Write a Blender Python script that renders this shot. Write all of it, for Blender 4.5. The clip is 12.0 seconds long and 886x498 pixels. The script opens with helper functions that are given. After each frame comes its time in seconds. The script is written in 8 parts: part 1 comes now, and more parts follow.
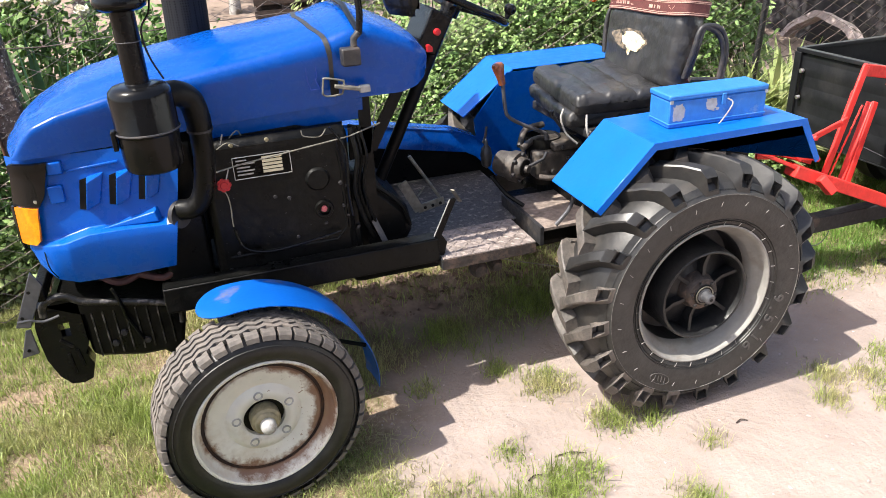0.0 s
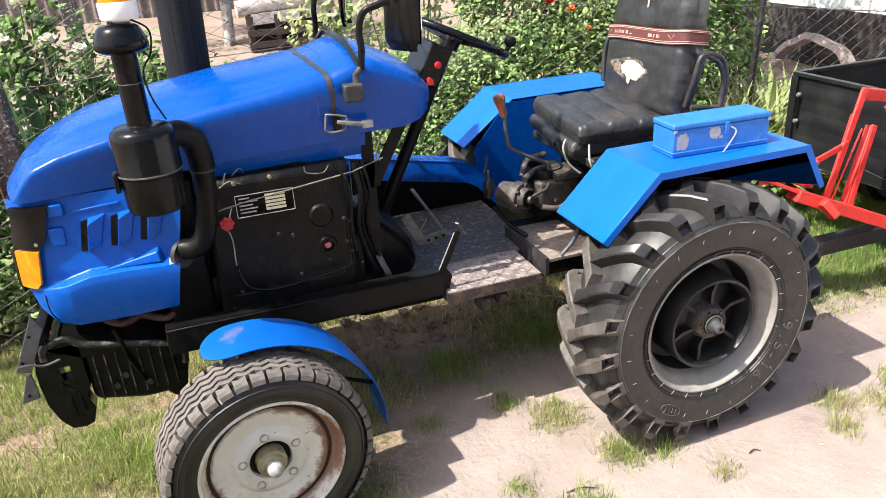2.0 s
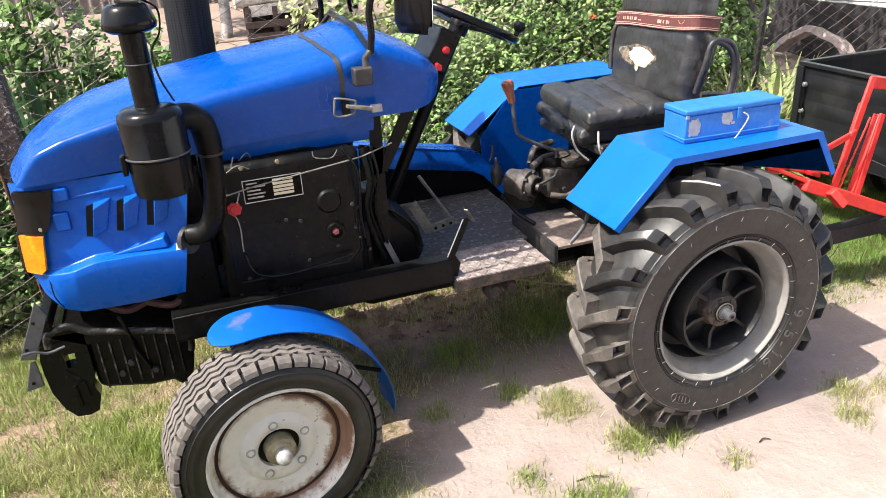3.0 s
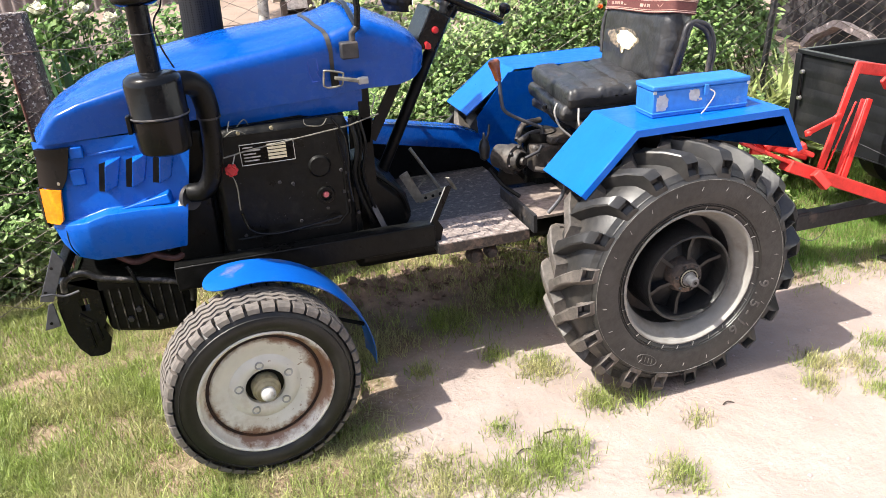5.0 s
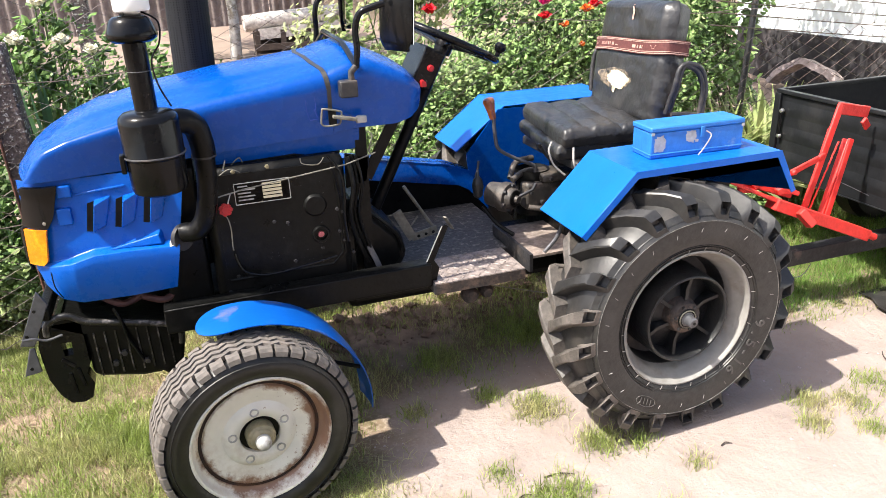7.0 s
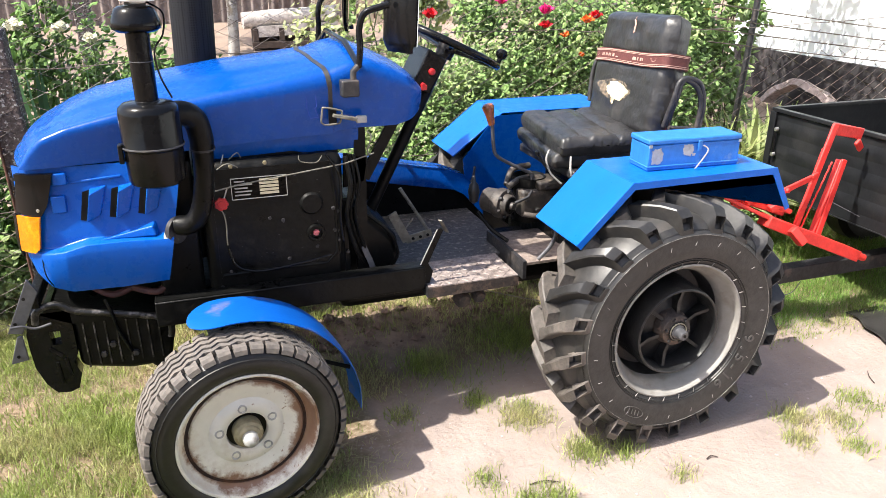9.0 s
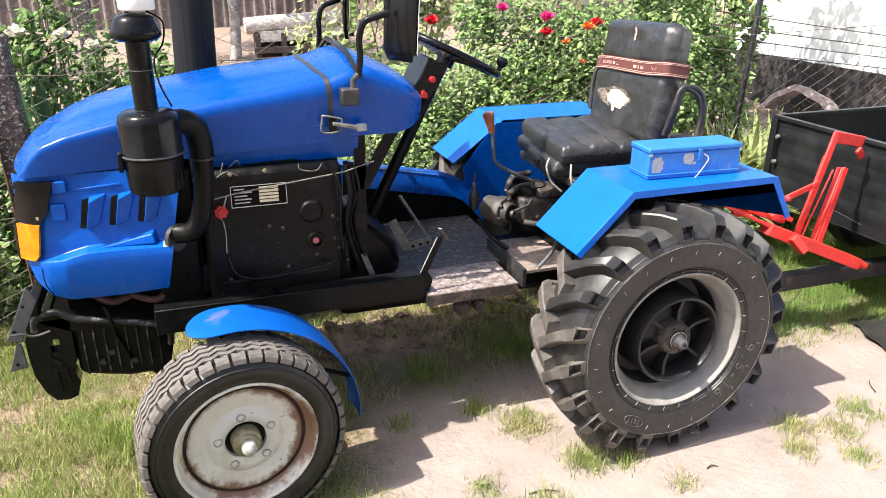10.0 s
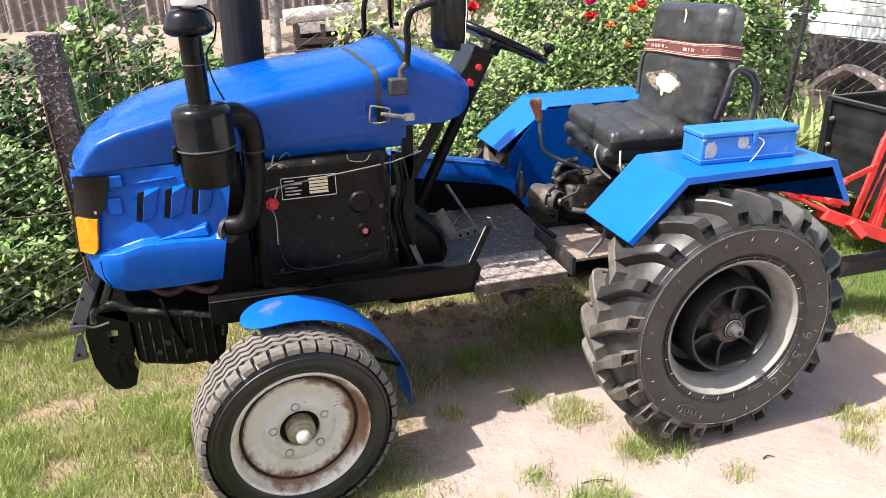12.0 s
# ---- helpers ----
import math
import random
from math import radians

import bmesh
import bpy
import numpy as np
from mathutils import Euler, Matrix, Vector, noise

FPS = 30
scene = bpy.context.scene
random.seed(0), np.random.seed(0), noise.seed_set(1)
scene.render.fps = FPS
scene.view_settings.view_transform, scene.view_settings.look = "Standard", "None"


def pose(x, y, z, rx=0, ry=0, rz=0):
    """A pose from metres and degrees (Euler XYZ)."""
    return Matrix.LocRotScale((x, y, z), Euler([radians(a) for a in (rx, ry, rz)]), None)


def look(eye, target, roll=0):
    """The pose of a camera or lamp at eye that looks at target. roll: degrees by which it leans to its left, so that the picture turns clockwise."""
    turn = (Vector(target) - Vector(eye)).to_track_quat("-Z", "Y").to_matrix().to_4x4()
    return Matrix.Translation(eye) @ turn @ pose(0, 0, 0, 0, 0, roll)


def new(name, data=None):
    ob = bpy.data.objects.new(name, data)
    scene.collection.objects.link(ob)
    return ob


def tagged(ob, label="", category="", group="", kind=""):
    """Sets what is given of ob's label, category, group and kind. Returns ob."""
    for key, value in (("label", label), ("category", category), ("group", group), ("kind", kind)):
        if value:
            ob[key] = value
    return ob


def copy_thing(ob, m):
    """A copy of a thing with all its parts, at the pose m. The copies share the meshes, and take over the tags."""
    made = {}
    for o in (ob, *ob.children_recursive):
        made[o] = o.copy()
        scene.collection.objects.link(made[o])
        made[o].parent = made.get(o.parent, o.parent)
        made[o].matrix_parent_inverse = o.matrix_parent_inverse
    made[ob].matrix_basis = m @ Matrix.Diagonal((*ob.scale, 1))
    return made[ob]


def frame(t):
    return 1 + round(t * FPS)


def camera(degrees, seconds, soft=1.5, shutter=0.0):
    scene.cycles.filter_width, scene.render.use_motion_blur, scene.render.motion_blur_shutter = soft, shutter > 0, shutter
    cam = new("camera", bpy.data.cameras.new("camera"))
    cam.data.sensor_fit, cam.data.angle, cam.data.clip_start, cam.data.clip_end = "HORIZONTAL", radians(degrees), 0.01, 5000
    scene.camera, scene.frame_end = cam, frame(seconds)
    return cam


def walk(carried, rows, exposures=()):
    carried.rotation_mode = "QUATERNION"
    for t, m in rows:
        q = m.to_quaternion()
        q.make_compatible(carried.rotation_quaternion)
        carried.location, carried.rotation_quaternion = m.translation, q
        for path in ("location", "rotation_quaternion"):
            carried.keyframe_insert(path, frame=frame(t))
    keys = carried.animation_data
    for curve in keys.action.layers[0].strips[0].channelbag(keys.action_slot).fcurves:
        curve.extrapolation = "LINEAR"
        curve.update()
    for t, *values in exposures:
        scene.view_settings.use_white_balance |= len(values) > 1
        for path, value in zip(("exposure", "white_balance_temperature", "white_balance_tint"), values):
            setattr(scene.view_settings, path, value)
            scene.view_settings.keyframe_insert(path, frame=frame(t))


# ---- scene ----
cam = camera(61.72, 12.0, 0.5)
PATH = [
    (0, (-1.3634, -1.6244, 1.5965), (-0.8127, 0.0878, 0.7217), -2.89),
    (0.5, (-1.3507, -1.5944, 1.5897), (-0.8006, 0.1093, 0.6981), -2.59),
    (1, (-1.3400, -1.5971, 1.6007), (-0.6822, 0.0755, 0.7235), -2.65),
    (1.5, (-1.3861, -1.5687, 1.5982), (-0.7699, 0.1348, 0.7506), -3.71),
    (2, (-1.3801, -1.5833, 1.6166), (-0.8055, 0.1492, 0.7992), -3.79),
    (2.5, (-1.3910, -1.5788, 1.5965), (-0.7651, 0.1433, 0.7949), -3.89),
    (2.7, (-1.4180, -1.5570, 1.5895), (-0.8141, 0.1613, 0.7609), -4.19),
    (4.3, (-1.4152, -1.6898, 1.5709), (-0.9340, 0.0782, 0.7717), 0.05),
    (4.5, (-1.3502, -1.7558, 1.5509), (-0.8620, 0.0082, 0.7447), -0.85),
    (5, (-1.3036, -1.8101, 1.5430), (-0.8248, -0.0521, 0.7181), -3.68),
    (5.5, (-1.3755, -1.7634, 1.5632), (-0.9538, 0.0148, 0.7505), -4.20),
    (6, (-1.3783, -1.7544, 1.5771), (-0.9277, 0.0289, 0.7919), -3.96),
    (6.5, (-1.3728, -1.7456, 1.5813), (-0.8241, 0.0440, 0.8768), -3.17),
    (7, (-1.3875, -1.7282, 1.5720), (-0.8057, 0.0267, 0.8092), -2.43),
    (9, (-1.4067, -1.7254, 1.5658), (-0.7939, 0.0249, 0.8167), 0.18),
    (9.5, (-1.4134, -1.7197, 1.5638), (-0.8065, 0.0315, 0.8120), 0.31),
    (10, (-1.3981, -1.7203, 1.5770), (-0.7886, 0.0354, 0.8381), 0.26),
    (10.5, (-1.4134, -1.7077, 1.5768), (-0.8125, 0.0549, 0.8475), 0.37),
    (11, (-1.3885, -1.7134, 1.5767), (-0.7847, 0.0443, 0.8381), -0.24),
    (11.5, (-1.4044, -1.7013, 1.5692), (-0.8140, 0.0542, 0.8145), -0.75),
    (12, (-1.4298, -1.7016, 1.5773), (-0.9206, 0.0739, 0.8103), -1.51),
]
walk(cam, [(t, look(eye, target, roll)) for t, eye, target, roll in PATH], [(0.0, 1.19), (2.7, 1.21), (4.5, 1.30), (12.0, 1.31)])
# world, sun, exposure
SUN_EL, SUN_AZ = 56.1, 261.9
world = bpy.data.worlds.new("sky_world")
scene.world = world
world.use_nodes = True
wn = world.node_tree
sky = wn.nodes.new("ShaderNodeTexSky")
sky.sky_type = "NISHITA"
sky.sun_disc = False
sky.air_density, sky.dust_density, sky.ozone_density = 0.8, 3.0, 0.3
sky.sun_elevation, sky.sun_rotation = radians(SUN_EL), radians(SUN_AZ)
bg = wn.nodes["Background"]
bg.inputs["Strength"].default_value = 0.15
wn.links.new(sky.outputs["Color"], bg.inputs["Color"])
sun_data = bpy.data.lights.new("sun", "SUN")
sun_data.energy, sun_data.angle, sun_data.color = 4.3, radians(0.5), (1.0, 0.96, 0.875)
sun = new("sun", sun_data)
sun.matrix_world = look((-4.09, -0.58, 6.15), (0, 0, 0))

# ---- materials ----


def material(name, colour, rough=0.5, metal=0.0, grain=30.0, amount=0.15, stain=None, stain_scale=3.0, stain_low=0.5, stain_high=0.7,
             bump=0.1, bump_scale=60.0, spread=0.0, coat=0.0, rough_vary=0.1, spec=0.5, translucent=0.0):
    """A surface with fine grain, a coarse stain of another colour, varied gloss and fine relief."""
    m = bpy.data.materials.new(name)
    m.use_nodes = True
    n, l = m.node_tree.nodes, m.node_tree.links
    b = n["Principled BSDF"]
    tc = n.new("ShaderNodeTexCoord")
    fine = n.new("ShaderNodeTexNoise")
    fine.inputs["Scale"].default_value, fine.inputs["Detail"].default_value = grain, 6.0
    l.new(tc.outputs["Object"], fine.inputs["Vector"])
    coarse = n.new("ShaderNodeTexNoise")
    coarse.inputs["Scale"].default_value, coarse.inputs["Detail"].default_value = stain_scale, 8.0
    coarse.inputs["Roughness"].default_value = 0.65
    l.new(tc.outputs["Object"], coarse.inputs["Vector"])
    ramp = n.new("ShaderNodeMapRange")
    ramp.inputs["From Min"].default_value, ramp.inputs["From Max"].default_value = 0.3, 0.7
    ramp.inputs["To Min"].default_value, ramp.inputs["To Max"].default_value = 1 - amount, 1 + amount
    l.new(fine.outputs["Fac"], ramp.inputs["Value"])
    mul = n.new("ShaderNodeMix")
    mul.data_type, mul.blend_type = "RGBA", "MULTIPLY"
    mul.inputs["Factor"].default_value = 1.0
    mul.inputs["A"].default_value = (*colour, 1)
    l.new(ramp.outputs["Result"], mul.inputs["B"])
    out = mul.outputs["Result"]
    if stain:
        sm = n.new("ShaderNodeMapRange")
        sm.inputs["From Min"].default_value, sm.inputs["From Max"].default_value = stain_low, stain_high
        l.new(coarse.outputs["Fac"], sm.inputs["Value"])
        mix = n.new("ShaderNodeMix")
        mix.data_type = "RGBA"
        mix.inputs["B"].default_value = (*stain, 1)
        l.new(sm.outputs["Result"], mix.inputs["Factor"])
        l.new(out, mix.inputs["A"])
        out = mix.outputs["Result"]
    if spread:
        info = n.new("ShaderNodeObjectInfo")
        geo = n.new("ShaderNodeNewGeometry")
        add = n.new("ShaderNodeMath")
        add.operation = "ADD"
        l.new(info.outputs["Random"], add.inputs[0])
        l.new(geo.outputs["Random Per Island"], add.inputs[1])
        fr = n.new("ShaderNodeMath")
        fr.operation = "FRACT"
        l.new(add.outputs[0], fr.inputs[0])
        rr = n.new("ShaderNodeMapRange")
        rr.inputs["To Min"].default_value, rr.inputs["To Max"].default_value = 1 - spread, 1 + spread
        l.new(fr.outputs[0], rr.inputs["Value"])
        hs = n.new("ShaderNodeMix")
        hs.data_type, hs.blend_type = "RGBA", "MULTIPLY"
        hs.inputs["Factor"].default_value = 1.0
        l.new(out, hs.inputs["A"])
        l.new(rr.outputs["Result"], hs.inputs["B"])
        out = hs.outputs["Result"]
    l.new(out, b.inputs["Base Color"])
    rv = n.new("ShaderNodeMapRange")
    rv.inputs["From Min"].default_value, rv.inputs["From Max"].default_value = 0.3, 0.7
    rv.inputs["To Min"].default_value, rv.inputs["To Max"].default_value = max(0.02, rough - rough_vary), min(1, rough + rough_vary)
    l.new(coarse.outputs["Fac"], rv.inputs["Value"])
    l.new(rv.outputs["Result"], b.inputs["Roughness"])
    b.inputs["Metallic"].default_value = metal
    b.inputs["Coat Weight"].default_value = coat
    b.inputs["Coat Roughness"].default_value = 0.15
    b.inputs["Specular IOR Level"].default_value = spec
    if bump:
        bn = n.new("ShaderNodeTexNoise")
        bn.inputs["Scale"].default_value, bn.inputs["Detail"].default_value = bump_scale, 5.0
        l.new(tc.outputs["Object"], bn.inputs["Vector"])
        bp = n.new("ShaderNodeBump")
        bp.inputs["Strength"].default_value, bp.inputs["Distance"].default_value = bump, 0.01
        l.new(bn.outputs["Fac"], bp.inputs["Height"])
        l.new(bp.outputs["Normal"], b.inputs["Normal"])
    if translucent:
        tr = n.new("ShaderNodeBsdfTranslucent")
        l.new(out, tr.inputs["Color"])
        ms = n.new("ShaderNodeMixShader")
        ms.inputs["Fac"].default_value = translucent
        l.new(b.outputs[0], ms.inputs[1])
        l.new(tr.outputs[0], ms.inputs[2])
        l.new(ms.outputs[0], n["Material Output"].inputs["Surface"])
    return m


BLUE = material("blue_paint", (0.0, 0.056, 0.30), 0.27, 0, 8, 0.06, (0.03, 0.15, 0.48), 26, 0.70, 0.75, 0.03, 90, coat=0.1, rough_vary=0.1, spec=0.25)
NOSE = material("blue_moulded_plastic", (0.001, 0.082, 0.42), 0.3, 0, 8, 0.06, (0.03, 0.15, 0.48), 26, 0.70, 0.75, 0.03, 90, coat=0.05, spec=0.25)
FENDER = material("azure_blue_paint", (0.003, 0.106, 0.49), 0.36, 0, 8, 0.06, (0.04, 0.2, 0.55), 30, 0.68, 0.76, 0.04, 90, coat=0.05, spec=0.3)
BLUE_GUARD = material("scuffed_blue_paint", (0.003, 0.084, 0.39), 0.38, 0, 8, 0.06, (0.10, 0.12, 0.2), 9, 0.56, 0.68, 0.05, 90, spec=0.25)
BLUE_BOX = material("blue_box_paint", (0.02, 0.15, 0.45), 0.48, 0, 40, 0.14, (0.2, 0.27, 0.38), 11, 0.62, 0.72, 0.1, 120)
BARE = material("bare_worn_metal", (0.36, 0.355, 0.34), 0.5, 0.25, 60, 0.2, (0.2, 0.16, 0.12), 20, 0.58, 0.7, 0.1)
BLACK = material("black_paint", (0.005, 0.005, 0.0055), 0.2, 0, 25, 0.2, (0.013, 0.013, 0.012), 9, 0.62, 0.85, 0.05, 60, rough_vary=0.08, spec=0.2)
GRIME = material("greasy_black_metal", (0.005, 0.005, 0.0048), 0.38, 0.0, 40, 0.3, (0.018, 0.0165, 0.015), 14, 0.56, 0.80, 0.22, 45, spec=0.15, rough_vary=0.16)
DARKSTEEL = material("dark_steel", (0.035, 0.034, 0.036), 0.5, 0.3, 50, 0.25, (0.14, 0.11, 0.09), 10, 0.55, 0.75, 0.15, 80)
GREYSTEEL = material("weathered_grey_steel", (0.075, 0.075, 0.082), 0.5, 0.2, 50, 0.2, (0.16, 0.14, 0.13), 14, 0.56, 0.75, 0.1, 80)
WORN = material("worn_black_casting", (0.018, 0.017, 0.016), 0.42, 0.3, 60, 0.3, (0.2, 0.18, 0.17), 34, 0.5, 0.66, 0.3, 90)
OLIVE = material("dull_bare_steel", (0.2, 0.19, 0.155), 0.5, 0.4, 50, 0.25, (0.07, 0.06, 0.05), 20, 0.5, 0.7, 0.1, 80)
DRUM = material("cast_black_iron", (0.013, 0.0132, 0.014), 0.42, 0.1, 50, 0.25, (0.034, 0.03, 0.028), 14, 0.58, 0.8, 0.2, 80)
STEEL = material("bright_steel", (0.55, 0.54, 0.52), 0.35, 0.9, 60, 0.15, (0.25, 0.2, 0.15), 30, 0.6, 0.75, 0.1, 100)
BRASS = material("yellowed_grease_ring", (0.24, 0.21, 0.13), 0.5, 0.3, 60, 0.25, (0.16, 0.12, 0.07), 30, 0.55, 0.7, 0.2, 100)
SIDEWALL = material("grey_worn_sidewall", (0.021, 0.0205, 0.02), 0.45, 0, 60, 0.3, (0.05, 0.046, 0.042), 9, 0.46, 0.76, 0.12, 110, spec=0.5)
RUBBER = material("black_rubber", (0.011, 0.0107, 0.0104), 0.42, 0, 60, 0.25, (0.034, 0.031, 0.028), 7, 0.48, 0.78, 0.10, 120, spec=0.42)
TREAD = material("dusty_rubber", (0.022, 0.021, 0.0205), 0.42, 0, 60, 0.25, (0.075, 0.064, 0.054), 6, 0.52, 0.78, 0.06, 90)
DUST_TREAD = material("sandy_rubber", (0.105, 0.092, 0.082), 0.8, 0, 60, 0.25, (0.2, 0.168, 0.143), 9, 0.45, 0.7, 0.08, 120)
MUD_TREAD = material("mud_rubbed_rubber", (0.07, 0.061, 0.054), 0.62, 0, 60, 0.3, (0.19, 0.16, 0.137), 11, 0.42, 0.66, 0.12, 100)
RIMGREY = material("pale_rim_paint", (0.25, 0.238, 0.217), 0.6, 0.0, 30, 0.12, (0.2, 0.175, 0.15), 12, 0.54, 0.70, 0.08, 90)
RIMWHITE = material("white_rim_paint", (0.6, 0.575, 0.51), 0.45, 0, 20, 0.06, (0.46, 0.41, 0.32), 9, 0.56, 0.74, 0.05, 80)
RODRUST = material("dark_red_rust", (0.11, 0.045, 0.03), 0.85, 0, 60, 0.35, (0.05, 0.025, 0.016), 20, 0.5, 0.6, 0.3, 120)
SEAM = material("dark_rusty_seam", (0.022, 0.011, 0.008), 0.85, 0, 60, 0.35, (0.07, 0.03, 0.014), 9, 0.52, 0.66, 0.3, 120)
STRAW = material("dry_straw", (0.36, 0.30, 0.18), 0.8, 0, 20, 0.2, (0.30, 0.30, 0.13), 2.2, 0.42, 0.62, 0.0, spread=0.4, translucent=0.2)
HUBRUST = material("rusty_brown_hub", (0.04, 0.031, 0.027), 0.7, 0.1, 60, 0.35, (0.12, 0.08, 0.06), 24, 0.5, 0.65, 0.4, 90)
CHALK = material("rubbed_light_marks", (0.26, 0.25, 0.235), 0.8, 0, 60, 0.3, bump=0.0)
RIBMARK = material("rubbed_rib_edge", (0.15, 0.142, 0.132), 0.8, 0, 60, 0.4, (0.05, 0.047, 0.044), 12, 0.45, 0.6, bump=0.0)
SIDEMARK = material("raised_rubber_mark", (0.085, 0.08, 0.075), 0.7, 0, 60, 0.3, bump=0.0)
RED = material("red_paint", (0.72, 0.04, 0.032), 0.5, 0, 25, 0.12, (0.5, 0.03, 0.025), 12, 0.56, 0.72, 0.2, 80)
REDKNOB = material("red_plastic", (0.45, 0.015, 0.02), 0.4, 0, 25, 0.1, bump=0.02)
PINKPLUG = material("faded_red_plug", (0.5, 0.12, 0.13), 0.5, 0, 25, 0.1, bump=0.02)
ORANGE = material("orange_lens", (0.72, 0.2, 0.002), 0.2, 0, 60, 0.15, (0.86, 0.31, 0.006), 22, 0.48, 0.62, 0.25, 90, coat=0.4)
WHITEPLASTIC = material("white_plastic", (0.78, 0.78, 0.76), 0.4, 0, 30, 0.04, bump=0.02)
VINYL = material("black_vinyl", (0.024, 0.0235, 0.024), 0.38, 0, 30, 0.2, (0.055, 0.05, 0.046), 6, 0.52, 0.78, 0.5, 26, spec=0.55)
FOAM = material("torn_foam", (0.72, 0.62, 0.42), 0.9, 0, 60, 0.15, (0.4, 0.3, 0.17), 25, 0.5, 0.65, 0.4, 90)
BAND = material("brown_elastic_band", (0.10, 0.028, 0.024), 0.7, 0, 150, 0.2, bump=0.1, bump_scale=300)
BANDPALE = material("pale_pink_stripe", (0.5, 0.3, 0.24), 0.7, 0, 150, 0.2, bump=0.0)
WOODKNOB = material("varnished_wood", (0.27, 0.075, 0.025), 0.3, 0, 40, 0.2, (0.12, 0.03, 0.012), 14, 0.5, 0.7, 0.05, 60, coat=0.4)
PLATE = material("checker_plate", (0.25, 0.205, 0.185), 0.6, 0.1, 60, 0.3, (0.11, 0.085, 0.072), 16, 0.5, 0.68, 0.4, 60)
DUSTY = material("dust_caked_plate", (0.21, 0.165, 0.14), 0.85, 0, 60, 0.3, (0.11, 0.085, 0.07), 12, 0.5, 0.66, 0.4, 60)
IVORY = material("ivory_label", (0.5, 0.44, 0.3), 0.6, 0, 60, 0.1, bump=0.0)
GLASSBLACK = material("black_lamp_glass", (0.006, 0.006, 0.007), 0.1, 0, 20, 0.1, bump=0.0, rough_vary=0.04, spec=0.25)
MIRROR = material("mirror_glass", (0.8, 0.8, 0.8), 0.03, 1.0, 20, 0.02, bump=0.0, rough_vary=0.01)
CONCRETE = material("speckled_concrete", (0.10, 0.075, 0.068), 0.9, 0, 90, 0.5, (0.46, 0.43, 0.40), 60, 0.555, 0.60, 0.7, 60)
WIRE = material("rusty_wire", (0.10, 0.068, 0.055), 0.6, 0.1, 40, 0.3, (0.22, 0.185, 0.165), 6, 0.45, 0.65, 0.0)
OLDWOOD = material("grey_weathered_wood", (0.46, 0.42, 0.385), 0.85, 0, 30, 0.3, (0.2, 0.17, 0.15), 9, 0.52, 0.7, 0.4, 40)
DARKWOOD = material("dark_old_wood", (0.05, 0.035, 0.028), 0.9, 0, 30, 0.4, bump=0.4, bump_scale=40)
SLATE = material("weathered_fence_slate", (0.23, 0.19, 0.175), 0.9, 0, 20, 0.2, (0.12, 0.096, 0.088), 1.5, 0.45, 0.7, 0.2, 40, spread=0.12)
SIDING = material("white_siding", (0.72, 0.77, 0.78), 0.6, 0, 10, 0.04, (0.55, 0.62, 0.62), 1.5, 0.55, 0.8, 0.05, 30)
BASEMENT = material("black_plinth_stone", (0.018, 0.016, 0.017), 0.85, 0, 12, 0.4, (0.07, 0.06, 0.06), 7, 0.52, 0.68, 0.4, 20)
LEAF = material("rose_leaf", (0.185, 0.29, 0.09), 0.45, 0, 20, 0.2, (0.38, 0.43, 0.19), 3, 0.50, 0.68, 0.0, spread=0.65, translucent=0.3, spec=0.4)
# darker copy of the hedge leaf, with the hedge's shade in its colour
LEAF_SHADED = material("shaded_hedge_leaf", (0.06, 0.115, 0.035), 0.5, 0, 20, 0.2, (0.11, 0.16, 0.05), 4, 0.5, 0.7, 0.0, spread=0.6, translucent=0.2, spec=0.25)
LEAF_DARK = material("hedge_leaf", (0.12, 0.21, 0.055), 0.45, 0, 20, 0.2, (0.2, 0.26, 0.085), 4, 0.5, 0.7, 0.0, spread=0.6, translucent=0.28, spec=0.3)
LEAF_PALE = material("pale_strap_leaf", (0.28, 0.34, 0.12), 0.5, 0, 20, 0.2, (0.42, 0.42, 0.21), 4, 0.45, 0.65, 0.0, spread=0.4, translucent=0.3)
IRIS = material("iris_leaf", (0.075, 0.165, 0.07), 0.45, 0, 20, 0.2, bump=0.0, spread=0.4, translucent=0.15)
GRASS = material("grass_blades", (0.235, 0.295, 0.072), 0.5, 0, 20, 0.2, (0.42, 0.38, 0.19), 2.6, 0.47, 0.66, 0.0, spread=0.45, translucent=0.3)
LAWN = material("fresh_grass_blades", (0.15, 0.27, 0.05), 0.45, 0, 20, 0.2, (0.27, 0.33, 0.10), 4, 0.5, 0.68, 0.0, spread=0.5, translucent=0.3)
STEM = material("woody_stem", (0.09, 0.07, 0.045), 0.8, 0, 40, 0.3, bump=0.2)
CANE = material("green_cane", (0.1, 0.15, 0.05), 0.7, 0, 40, 0.3, bump=0.0)
PETAL_RED = material("red_petal", (0.6, 0.008, 0.02), 0.5, 0, 20, 0.2, bump=0.0, translucent=0.2)
PETAL_PINK = material("magenta_petal", (0.7, 0.03, 0.22), 0.5, 0, 20, 0.2, bump=0.0, translucent=0.2)
PETAL_ORANGE = material("orange_petal", (0.85, 0.2, 0.03), 0.5, 0, 20, 0.2, bump=0.0, translucent=0.2)
PETAL_YELLOW = material("pale_yellow_petal", (0.8, 0.72, 0.25), 0.5, 0, 20, 0.1, bump=0.0, translucent=0.2)
PETAL_CREAM = material("cream_petal", (0.8, 0.77, 0.62), 0.5, 0, 20, 0.1, bump=0.0, translucent=0.2)
LIME = material("whitewashed_bark", (0.42, 0.40, 0.37), 0.9, 0, 30, 0.15, (0.2, 0.17, 0.13), 9, 0.48, 0.6, 0.3, 40)
